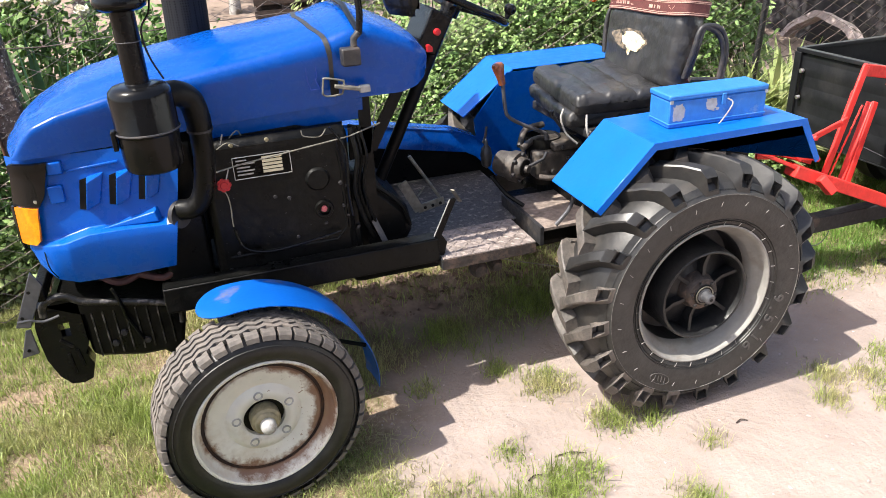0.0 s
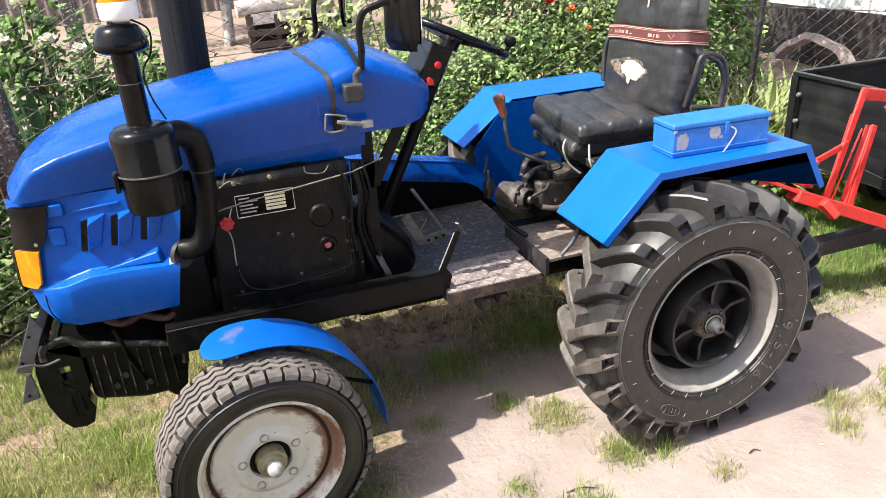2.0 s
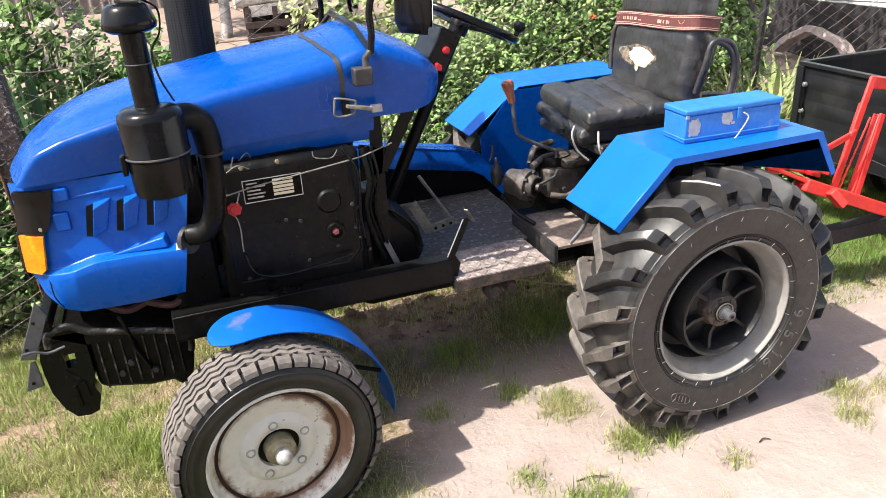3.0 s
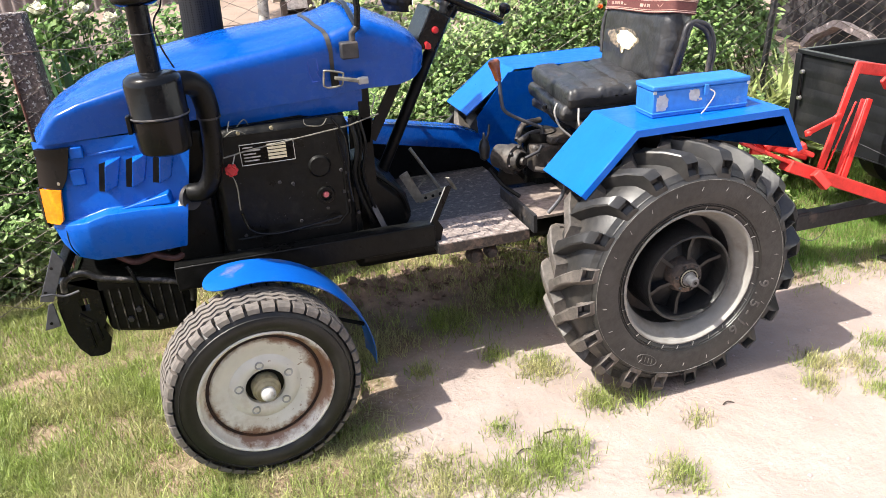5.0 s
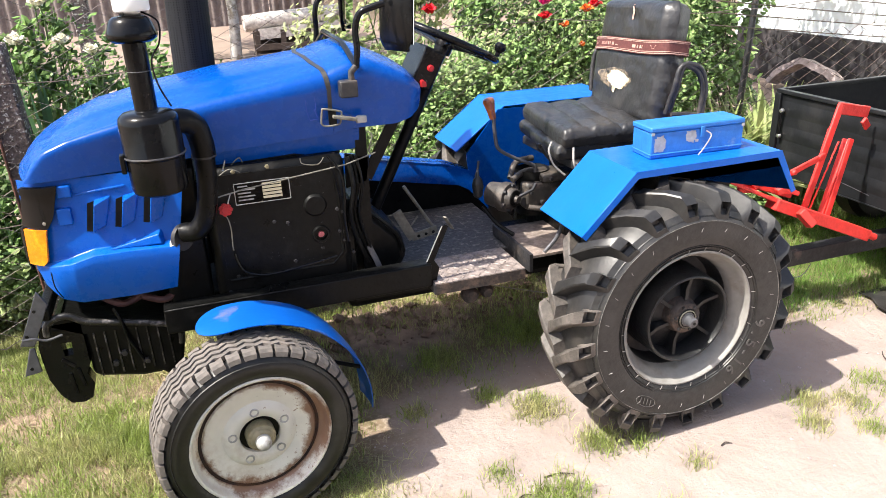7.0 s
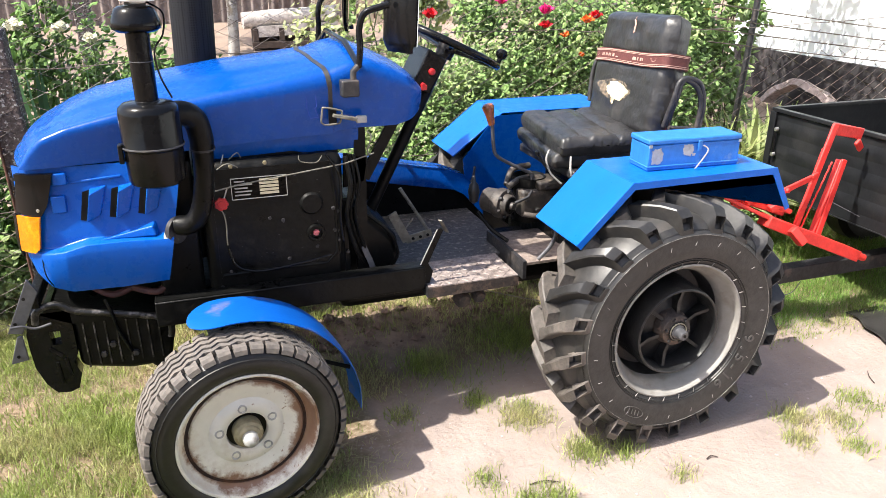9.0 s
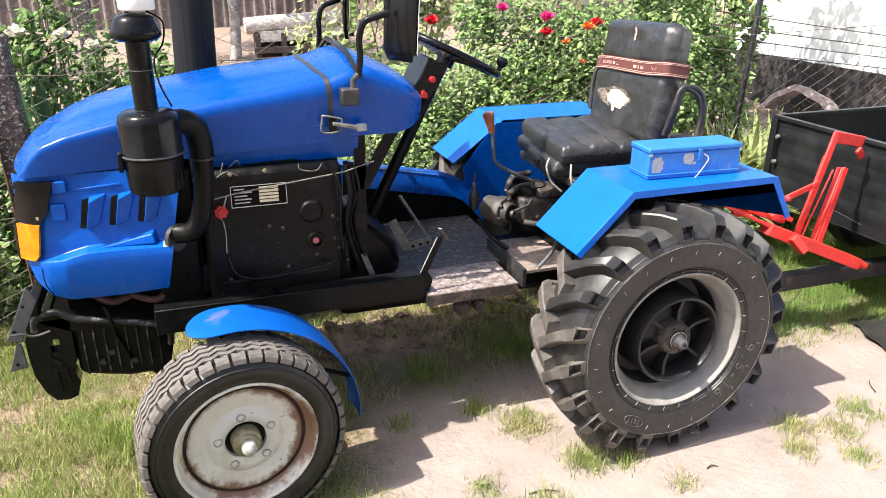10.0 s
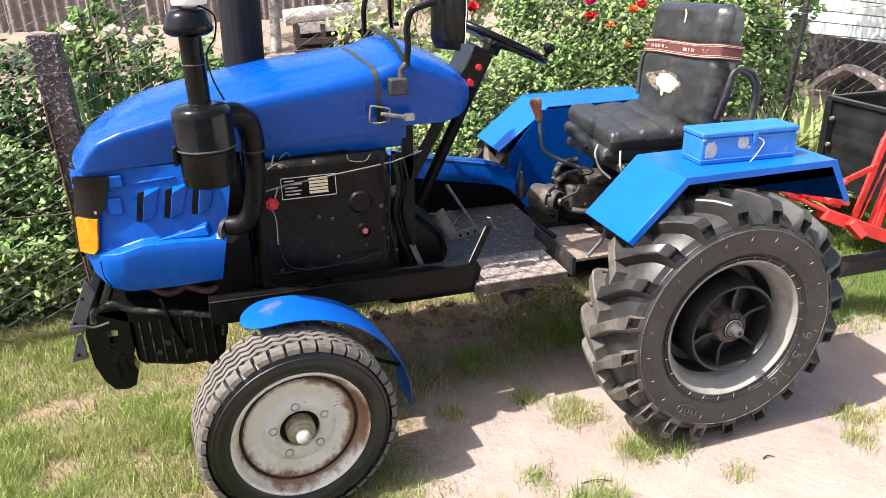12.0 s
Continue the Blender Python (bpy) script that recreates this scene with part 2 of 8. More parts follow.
CLOD = material("brown_clods", (0.19, 0.125, 0.095), 0.95, 0, 40, 0.3, (0.09, 0.06, 0.045), 12, 0.5, 0.65, 0.4, 60, spread=0.35)
CORD = material("grey_cord", (0.3, 0.285, 0.265), 0.7, 0, 60, 0.15, bump=0.0)
STONE = material("pinkish_stone", (0.34, 0.28, 0.265), 0.9, 0, 30, 0.3, bump=0.4, bump_scale=40)



def creeping_rust(mat, seam=0.167, reach=0.011):
    """Rust that has crept from the seam round a wheel disc: strongest at the seam, in patches, with speckles farther off."""
    n, l = mat.node_tree.nodes, mat.node_tree.links
    b = n["Principled BSDF"]
    base = b.inputs["Base Color"].links[0].from_socket
    tc = n.new("ShaderNodeTexCoord")
    sep = n.new("ShaderNodeSeparateXYZ")
    l.new(tc.outputs["Object"], sep.inputs[0])

    def op(kind, a, c=None):
        k = n.new("ShaderNodeMath")
        k.operation = kind
        for i, v in enumerate((a, c)):
            if v is None:
                continue
            if isinstance(v, float):
                k.inputs[i].default_value = v
            else:
                l.new(v, k.inputs[i])
        return k.outputs[0]
    x, z = sep.outputs["X"], sep.outputs["Z"]
    radius = op("SQRT", op("ADD", op("MULTIPLY", x, x), op("MULTIPLY", z, z)))
    off = op("DIVIDE", op("ABSOLUTE", op("SUBTRACT", radius, seam)), reach)

    def tex(scale, detail):
        t = n.new("ShaderNodeTexNoise")
        t.inputs["Scale"].default_value, t.inputs["Detail"].default_value, t.inputs["Roughness"].default_value = scale, detail, 0.7
        l.new(tc.outputs["Object"], t.inputs["Vector"])
        return t.outputs["Fac"]

    def ranged(v, a, c, lo=0.0, hi=1.0):
        r = n.new("ShaderNodeMapRange")
        for k, q in zip(("From Min", "From Max", "To Min", "To Max"), (a, c, lo, hi)):
            r.inputs[k].default_value = q
        l.new(v, r.inputs["Value"])
        return r.outputs["Result"]
    # heavier on the side turned towards the tractor's tail
    lean = ranged(x, -0.12, 0.16, 0.0, 0.16)
    crept = ranged(op("ADD", op("SUBTRACT", tex(9.0, 8.0), op("MULTIPLY", off, 0.10)), lean), 0.36, 0.50)
    specks = ranged(op("ADD", tex(75.0, 3.0), op("ADD", lean, op("MULTIPLY", off, -0.012))), 0.69, 0.76)
    soft = ranged(op("SUBTRACT", tex(14.0, 6.0), op("MULTIPLY", off, 0.05)), 0.40, 0.62, 0.0, 0.5)
    fac = op("MAXIMUM", op("MULTIPLY", crept, 0.9), op("MULTIPLY", specks, 0.8))

    def mix(f, a, c):
        k = n.new("ShaderNodeMix")
        k.data_type = "RGBA"
        l.new(f, k.inputs["Factor"])
        l.new(a, k.inputs["A"])
        k.inputs["B"].default_value = (*c, 1)
        return k.outputs["Result"]
    out = mix(fac, mix(soft, base, (0.42, 0.30, 0.19)), (0.15, 0.06, 0.025))
    l.new(out, b.inputs["Base Color"])


creeping_rust(RIMWHITE)

# ---- mesh helpers ----


def part(name, bm, mat, parent=None, label="", m=None, smooth=40.0, bevel=0.0):
    """Links a bmesh as one mesh object under a thing or a part."""
    bmesh.ops.recalc_face_normals(bm, faces=bm.faces)
    me = bpy.data.meshes.new(name)
    bm.to_mesh(me)
    bm.free()
    me.materials.append(mat)
    if smooth:
        me.shade_smooth()
        me.set_sharp_from_angle(angle=radians(smooth))
    ob = new(name, me)
    if parent:
        ob.parent = parent
    if m is not None:
        ob.matrix_basis = m
    if bevel:
        bv = ob.modifiers.new("bevel", "BEVEL")
        bv.width, bv.segments, bv.limit_method, bv.angle_limit = bevel, 2, "ANGLE", radians(50)
    return tagged(ob, label)


def shared(name, like, parent, m):
    """Another part on the mesh of a part."""
    ob = new(name, like.data)
    ob.parent = parent
    ob.matrix_basis = m
    return ob


def thing(name, label, category, at=(0, 0, 0), group="", kind=""):
    ob = new(name)
    ob.location = at
    ob.empty_display_size = 0.1
    return tagged(ob, label, category, group, kind)


def BM():
    return bmesh.new()


def box(bm, lo, hi, m=None):
    """A box between two corners."""
    lo, hi = Vector(lo), Vector(hi)
    t = Matrix.Translation((lo + hi) / 2) @ Matrix.Diagonal((*(hi - lo), 1))
    bmesh.ops.create_cube(bm, size=1.0, matrix=(m @ t) if m is not None else t)
    return bm


def bar(bm, a, b, w, h, up=(0, 0, 1)):
    """A straight bar of w by h from a to b."""
    a, b = Vector(a), Vector(b)
    z = (b - a).normalized()
    x = Vector(up).cross(z).normalized()
    y = z.cross(x)
    r = Matrix((x, y, z)).transposed().to_4x4()
    t = Matrix.Translation((a + b) / 2) @ r @ Matrix.Diagonal((w, h, (b - a).length, 1))
    bmesh.ops.create_cube(bm, size=1.0, matrix=t)
    return bm


def tube(bm, pts, r, seg=10, cap=True, r_end=None):
    """A round tube along points."""
    pts = [Vector(p) for p in pts]
    rings, side = [], None
    for i, p in enumerate(pts):
        d = (pts[min(i + 1, len(pts) - 1)] - pts[max(i - 1, 0)]).normalized()
        if side is None:
            side = d.orthogonal().normalized()
        side = (side - d * side.dot(d)).normalized()
        other = d.cross(side)
        k = i / max(1, len(pts) - 1)
        rad = r if r_end is None else r + (r_end - r) * k
        rings.append([bm.verts.new(p + (side * math.cos(a) + other * math.sin(a)) * rad) for a in [2 * math.pi * j / seg for j in range(seg)]])
    for u, v in zip(rings, rings[1:]):
        for j in range(seg):
            bm.faces.new((u[j], u[(j + 1) % seg], v[(j + 1) % seg], v[j]))
    if cap:
        bm.faces.new(rings[0][::-1])
        bm.faces.new(rings[-1])
    return bm


def bend(points, n=6):
    """A smooth line through points."""
    p = [Vector(q) for q in points]
    out = []
    for i in range(len(p) - 1):
        a, b, c, d = p[max(i - 1, 0)], p[i], p[i + 1], p[min(i + 2, len(p) - 1)]
        for k in range(n):
            t = k / n
            out.append(0.5 * (2 * b + (c - a) * t + (2 * a - 5 * b + 4 * c - d) * t * t + (3 * b - a - 3 * c + d) * t ** 3))
    return out + [p[-1]]


def lathe(bm, profile, m=None, seg=32, closed=False):
    """Turns a profile of (radius, height) about the local z axis."""
    m = m or Matrix()
    rings = []
    for r, h in profile:
        if r < 1e-5:
            rings.append([bm.verts.new(m @ Vector((0, 0, h)))])
        else:
            rings.append([bm.verts.new(m @ Vector((r * math.cos(2 * math.pi * j / seg), r * math.sin(2 * math.pi * j / seg), h))) for j in range(seg)])
    pairs = list(zip(rings, rings[1:]))
    if closed:
        pairs.append((rings[-1], rings[0]))
    for u, v in pairs:
        for j in range(seg):
            k = (j + 1) % seg
            if len(u) == 1 and len(v) == 1:
                continue
            if len(u) == 1:
                bm.faces.new((u[0], v[k], v[j]))
            elif len(v) == 1:
                bm.faces.new((u[j], u[k], v[0]))
            else:
                bm.faces.new((u[j], u[k], v[k], v[j]))
    return bm


def prism(bm, outline, lo, hi, axis="y"):
    """A flat outline drawn out along an axis from lo to hi."""
    def at(p, v):
        return {"y": (p[0], v, p[1]), "x": (v, p[0], p[1]), "z": (p[0], p[1], v)}[axis]
    a = [bm.verts.new(at(p, lo)) for p in outline]
    b = [bm.verts.new(at(p, hi)) for p in outline]
    n = len(outline)
    bm.faces.new(a)
    bm.faces.new(b[::-1])
    for i in range(n):
        bm.faces.new((a[i], b[i], b[(i + 1) % n], a[(i + 1) % n]))
    return bm


def grid(bm, nu, nv, f, thick=0.0):
    """A sheet of nu by nv cells from f(u, v), u and v from 0 to 1; thick: a second skin below it, closed round the edge."""
    def layer(off):
        rows = []
        for i in range(nu + 1):
            row = []
            for j in range(nv + 1):
                u, v = i / nu, j / nv
                p = Vector(f(u, v))
                if off:
                    e = 1e-3
                    du = Vector(f(min(u + e, 1), v)) - Vector(f(max(u - e, 0), v))
                    dv = Vector(f(u, min(v + e, 1))) - Vector(f(u, max(v - e, 0)))
                    nrm = du.cross(dv)
                    p = p + (nrm.normalized() if nrm.length > 1e-12 else Vector((0, 0, 1))) * off
                row.append(bm.verts.new(p))
            rows.append(row)
        return rows
    a = layer(0)
    for i in range(nu):
        for j in range(nv):
            bm.faces.new((a[i][j], a[i + 1][j], a[i + 1][j + 1], a[i][j + 1]))
    if thick:
        b = layer(thick)
        for i in range(nu):
            for j in range(nv):
                bm.faces.new((b[i][j], b[i][j + 1], b[i + 1][j + 1], b[i + 1][j]))
        rim = [(i, 0) for i in range(nu)] + [(nu, j) for j in range(nv)] + [(i, nv) for i in range(nu, 0, -1)] + [(0, j) for j in range(nv, 0, -1)]
        for (i, j), (k, l) in zip(rim, rim[1:] + rim[:1]):
            bm.faces.new((a[i][j], b[i][j], b[k][l], a[k][l]))
    return bm


def lerp(table, x):
    """Reads a table of (x, value) by straight lines."""
    return float(np.interp(x, [p[0] for p in table], [p[1] for p in table]))


AXLE = Matrix.Rotation(radians(90), 4, "X")  # turns local +z to world -y, towards the near side

# ---- ground ----


def rise(x, y):
    """The lie of the land: flat yard, a low bank under the garden fence, a slow rise behind."""
    z = 0.012 * noise.noise(Vector((x * 2.2, y * 2.2, 0))) + 0.006 * noise.noise(Vector((x * 9, y * 9, 3)))
    z += 0.02 * math.exp(-(((x + 1.35) / 0.55) ** 2 + ((y - 0.15) / 0.5) ** 2))
    dug = math.exp(-((y - 1.22 - 0.1 * x) / 0.17) ** 2) * max(0, min(1, (x + 1.7) * 3, (0.35 - x) * 3))
    z += dug * (0.035 + 0.05 * noise.noise(Vector((x * 6, y * 7, 9))) + 0.025 * noise.noise(Vector((x * 17, y * 17, 4))))
    far = min(max(y - 2.4, 0) / 8.0, 1)
    return z + 0.45 * far * far * (3 - 2 * far)


def axis_steps(core_lo, core_hi, step, far):
    a = list(np.arange(core_lo, core_hi, step))
    lo, hi, k = core_lo, core_hi, step
    left, right = [], []
    while lo > -far:
        k *= 1.35
        lo, hi = lo - k, hi + k
        left.append(lo)
        right.append(hi)
    return left[::-1] + a + [core_hi] + right


xs, ys = axis_steps(-4.0, 4.0, 0.05, 400), axis_steps(-2.5, 4.5, 0.05, 400)
verts = [(x, y, rise(x, y)) for y in ys for x in xs]
w = len(xs)
faces = [(j * w + i, j * w + i + 1, (j + 1) * w + i + 1, (j + 1) * w + i) for j in range(len(ys) - 1) for i in range(w - 1)]
gm = bpy.data.meshes.new("ground")
gm.from_pydata(verts, [], faces)
gm.shade_smooth()


def ground_material():
    m = bpy.data.materials.new("yard_earth")
    m.use_nodes = True
    n, l = m.node_tree.nodes, m.node_tree.links
    b = n["Principled BSDF"]
    tc = n.new("ShaderNodeTexCoord")
    sep = n.new("ShaderNodeSeparateXYZ")
    l.new(tc.outputs["Object"], sep.inputs[0])

    def tex(scale, detail=8.0, rough=0.6):
        t = n.new("ShaderNodeTexNoise")
        t.inputs["Scale"].default_value, t.inputs["Detail"].default_value, t.inputs["Roughness"].default_value = scale, detail, rough
        l.new(tc.outputs["Object"], t.inputs["Vector"])
        return t.outputs["Fac"]

    def ranged(v, a, c, lo=0.0, hi=1.0):
        r = n.new("ShaderNodeMapRange")
        for k, q in zip(("From Min", "From Max", "To Min", "To Max"), (a, c, lo, hi)):
            r.inputs[k].default_value = q
        l.new(v, r.inputs["Value"])
        return r.outputs["Result"]

    def maths(op, a, c):
        k = n.new("ShaderNodeMath")
        k.operation = op
        for i, v in enumerate((a, c)):
            if isinstance(v, float):
                k.inputs[i].default_value = v
            else:
                l.new(v, k.inputs[i])
        return k.outputs[0]

    def mix(f, a, c):
        k = n.new("ShaderNodeMix")
        k.data_type = "RGBA"
        l.new(f, k.inputs["Factor"])
        for s, v in (("A", a), ("B", c)):
            if isinstance(v, tuple):
                k.inputs[s].default_value = (*v, 1)
            else:
                l.new(v, k.inputs[s])
        return k.outputs["Result"]
    sand = mix(ranged(tex(4.0), 0.35, 0.68), (0.32, 0.264, 0.238), (0.252, 0.205, 0.182))
    sand = mix(ranged(tex(70.0, 5.0), 0.52, 0.75), sand, (0.30, 0.23, 0.185))
    soil = mix(ranged(tex(14.0), 0.4, 0.65), (0.17, 0.122, 0.095), (0.30, 0.22, 0.172))
    thatch = mix(ranged(tex(9.0), 0.4, 0.62), (0.24, 0.165, 0.118), (0.16, 0.125, 0.075))
    thatch = mix(ranged(tex(60.0, 6.0), 0.5, 0.7), thatch, (0.33, 0.262, 0.19))
    wob = ranged(tex(2.5), 0.3, 0.7, -0.35, 0.35)
    # thatch towards the tractor's nose, bare sand along its near side and behind it
    left = ranged(maths("ADD", sep.outputs["X"], wob), -0.75, -1.15)
    back = ranged(maths("ADD", sep.outputs["Y"], wob), 0.5, 0.85)
    yard = mix(left, sand, thatch)
    bed = mix(ranged(tex(1.5), 0.42, 0.6), soil, thatch)
    ground = mix(back, yard, bed)
    garden = ranged(sep.outputs["Y"], 2.6, 3.2)
    ground = mix(garden, ground, mix(ranged(tex(1.2), 0.4, 0.65), (0.29, 0.218, 0.175), (0.22, 0.165, 0.13)))
    l.new(ground, b.inputs["Base Color"])
    b.inputs["Roughness"].default_value = 0.95
    b.inputs["Specular IOR Level"].default_value = 0.2
    bp = n.new("ShaderNodeBump")
    bp.inputs["Strength"].default_value, bp.inputs["Distance"].default_value = 0.55, 0.012
    l.new(maths("ADD", tex(45.0), maths("MULTIPLY", tex(12.0), 2.0)), bp.inputs["Height"])
    l.new(bp.outputs["Normal"], b.inputs["Normal"])
    return m


gm.materials.append(ground_material())
ground = tagged(new("ground", gm), "pale sandy yard with thin dry grass", "ground", kind="structure")

# ---- tractor ----
YC = 0.77  # the tractor's middle plane
tractor = thing("tractor", "small blue and black farm tractor parked on bare sand", "tractor")


def mirrored(y):
    return 2 * YC - y


# rear wheels
REAR_TYRE = [(0.222, -0.03), (0.229, -0.014), (0.236, -0.008), (0.262, 0.004), (0.30, 0.009), (0.332, 0.006), (0.338, 0.007), (0.343, 0.002), (0.368, -0.014), (0.384, -0.04),
             (0.39, -0.08), (0.392, -0.12), (0.39, -0.16), (0.384, -0.20), (0.368, -0.226), (0.338, -0.243), (0.30, -0.249), (0.26, -0.243), (0.232, -0.225), (0.222, -0.21)]


def lug_mesh(side):
    """One slanting tread bar, from the shoulder past the middle of the tread."""
    bm = BM()
    table = [(0.0, 0.004, 0.338, 0.356, 0.0, 0.032), (0.12, 0.0, 0.35, 0.396, 0.6, 0.038), (0.28, -0.014, 0.366, 0.422, 1.8, 0.041), (0.6, -0.06, 0.38, 0.430, 6.0, 0.036),
             (0.85, -0.105, 0.385, 0.432, 10.5, 0.038), (1.0, -0.138, 0.385, 0.431, 14.0, 0.044)]
    rings = []
    for _, h, rb, rt, deg, wd in table:
        hh = h if side > 0 else -0.24 - h
        ring = []
        for r, s, k in ((rb, -1, 1.35), (rt, -1, 1.0), (rt, 1, 1.0), (rb, 1, 1.35)):
            a = radians(deg) + s * wd * k / 2 / r
            ring.append(bm.verts.new((r * math.cos(a), -hh, r * math.sin(a))))
        rings.append(ring)
    ends = []
    for u, v in zip(rings, rings[1:]):
        for j in range(3):
            f = bm.faces.new((u[j], u[j + 1], v[j + 1], v[j]))
            if u is rings[1] and j == 1:
                ends.append(f)
    bm.faces.new(rings[0])
    bm.faces.new(rings[-1][::-1])
    # the open slot in the shoulder end of the bar
    top = [f for f in bm.faces if set(f.verts) == {rings[0][1], rings[0][2], rings[1][2], rings[1][1]}]
    if top:
        r = bmesh.ops.inset_individual(bm, faces=top, thickness=0.006)
        for v in top[0].verts:
            v.co.y += 0.022 * side
            v.co.x *= 0.985
            v.co.z *= 0.985
    bmesh.ops.bevel(bm, geom=[e for e in bm.edges if all(abs((v.co.x ** 2 + v.co.z ** 2) ** 0.5 - 0.43) < 0.02 for v in e.verts)], offset=0.004, segments=1, affect="EDGES")
    return bm


def rear_wheel():
    tyre = part("rear_wheel", lathe(BM(), REAR_TYRE[:9] + [(0.36, -0.03), (0.36, -0.21)] + REAR_TYRE[14:], AXLE, 72, True), SIDEWALL, tractor, "large black bar-lug rear tyre on a pale rim", pose(0, 0, 0.433))
    part("tread_band", lathe(BM(), REAR_TYRE[8:15], AXLE, 72), TREAD, tyre, "dusty tread between the bars")
    for side in (1, -1):
        made = {}
        for k in range(20):
            a = 360 / 20 * k + (0 if side > 0 else 9) + 4
            m = pose(0, 0, 0, 0, -a, 0)
            dusty = side < 0 or 165 < a < 260
            if dusty not in made:
                made[dusty] = part("lug", lug_mesh(side), MUD_TREAD if dusty else TREAD, tyre, "dusty rubber tread bar" if dusty else "black rubber tread bar", m, smooth=30)
            else:
                shared("lug", made[dusty], tyre, m)
    rim = part("rim", lathe(BM(), [(0.233, -0.010), (0.236, -0.004), (0.231, -0.002), (0.224, -0.008), (0.220, -0.022), (0.215, -0.036), (0.205, -0.046), (0.198, -0.060), (0.194, -0.08),
                                   (0.2, -0.08), (0.22, -0.06), (0.226, -0.03)], AXLE, 72, True), RIMGREY, tyre, "pale grey painted steel rim")
    # dark steel stands in for the shade deep inside the pale barrel
    part("inner_barrel", lathe(BM(), [(0.1945, -0.078), (0.19, -0.12), (0.186, -0.15), (0.12, -0.155), (0.0, -0.155), (0.0, -0.16), (0.19, -0.16), (0.199, -0.08)], AXLE, 64), DARKSTEEL, rim, "inner barrel with its shade put in as dark colour")
    bm = BM()
    lathe(bm, [(0.150, -0.014), (0.149, -0.008), (0.145, -0.006), (0.141, -0.008), (0.139, -0.014), (0.136, -0.05), (0.132, -0.10), (0.15, -0.155), (0.156, -0.155), (0.153, -0.06)], AXLE, 56, True)
    part("hub_drum", bm, DRUM, rim, "black cast hub drum")
    part("drum_floor", lathe(BM(), [(0.134, -0.085), (0.09, -0.075), (0.05, -0.06), (0.05, -0.09), (0.134, -0.1)], AXLE, 48, True), DRUM, rim, "black cast drum floor")
    bm = BM()
    lathe(bm, [(0.0, -0.012), (0.03, -0.012), (0.034, -0.016), (0.05, -0.018), (0.053, -0.022), (0.056, -0.04), (0.06, -0.05), (0.06, -0.12), (0.0, -0.12)], AXLE, 32)
    part("hub", bm, HUBRUST, rim, "rusty brown hub flange")
    part("hub_bore", lathe(BM(), [(0.0, -0.0105), (0.033, -0.0105), (0.035, -0.013), (0.0, -0.013)], AXLE, 28), GRIME, rim, "dark greasy hub bore")
    part("snap_ring", lathe(BM(), [(0.0275, -0.008), (0.031, -0.008), (0.031, -0.011), (0.0275, -0.011)], AXLE, 28, True), OLIVE, rim, "dull steel ring")
    first = None
    for k in range(6):
        m = pose(0, 0, 0, 0, -60 * k - 20, 0)
        if first is None:
            bm = BM()
            prism(bm, [(0.045, 0.034), (0.09, 0.044), (0.138, 0.034), (0.138, 0.09), (0.05, 0.09)], -0.0055, 0.0055, "z")
            first = part("spoke", bm, DRUM, rim, "black cast spoke", m)
        else:
            shared("spoke", first, rim, m)
    first = None
    for k in range(6):
        m = pose(0, 0, 0, 0, -60 * k - 50, 0)
        if first is None:
            bm = lathe(BM(), [(0.0, -0.012), (0.005, -0.012), (0.006, -0.016), (0.006, -0.022), (0.0, -0.022)], pose(0.042, 0, 0) @ AXLE, 6)
            first = part("bolt", bm, DARKSTEEL, rim, m=m)
        else:
            shared("bolt", first, rim, m)
    bm = lathe(BM(), [(0.0, 0.024), (0.013, 0.024), (0.017, 0.020), (0.0175, -0.006), (0.024, -0.008), (0.024, -0.02), (0.0, -0.02)], AXLE, 12)
    part("axle_end", bm, GREYSTEEL, rim, "bright worn steel axle end")
    bm = lathe(BM(), [(0.0, 0.0245), (0.0055, 0.0245), (0.0055, 0.02), (0.0, 0.02)], AXLE, 12)
    part("axle_bore", bm, GRIME, rim)
    # moulded marks on the side wall: short rubbed ticks in two rings
    for ring_r, count, off in ((0.243, 26, 0), (0.31, 22, 7)):
        first = None
        for k in range(count):
            m = pose(0, 0, 0, 0, -(360 / count * k + off), 0)
            if first is None:
                bm = bar(BM(), (ring_r - 0.007, -0.0085 if ring_r > 0.3 else -0.0005, 0.001), (ring_r + 0.006, -0.0095 if ring_r > 0.3 else -0.0025, -0.003), 0.0016, 0.0016)
                first = part("rubber_nib", bm, CHALK, tyre, m=m, smooth=0)
            else:
                shared("rubber_nib", first, tyre, m)
    return tyre


near_rear = rear_wheel()
part("sidewall_rib", lathe(BM(), [(0.3352, 0.0055), (0.3365, 0.0082), (0.3378, 0.0055)], AXLE, 72, True), RIBMARK, near_rear, "thin raised side-wall rib")
for r, h in ((0.250, -0.0015), (0.257, 0.0012), (0.350, -0.0035)):
    part("sidewall_rib", lathe(BM(), [(r - 0.0016, h), (r, h + 0.0032), (r + 0.0016, h)], AXLE, 72, True), RUBBER, near_rear, "low moulded rubber rib")


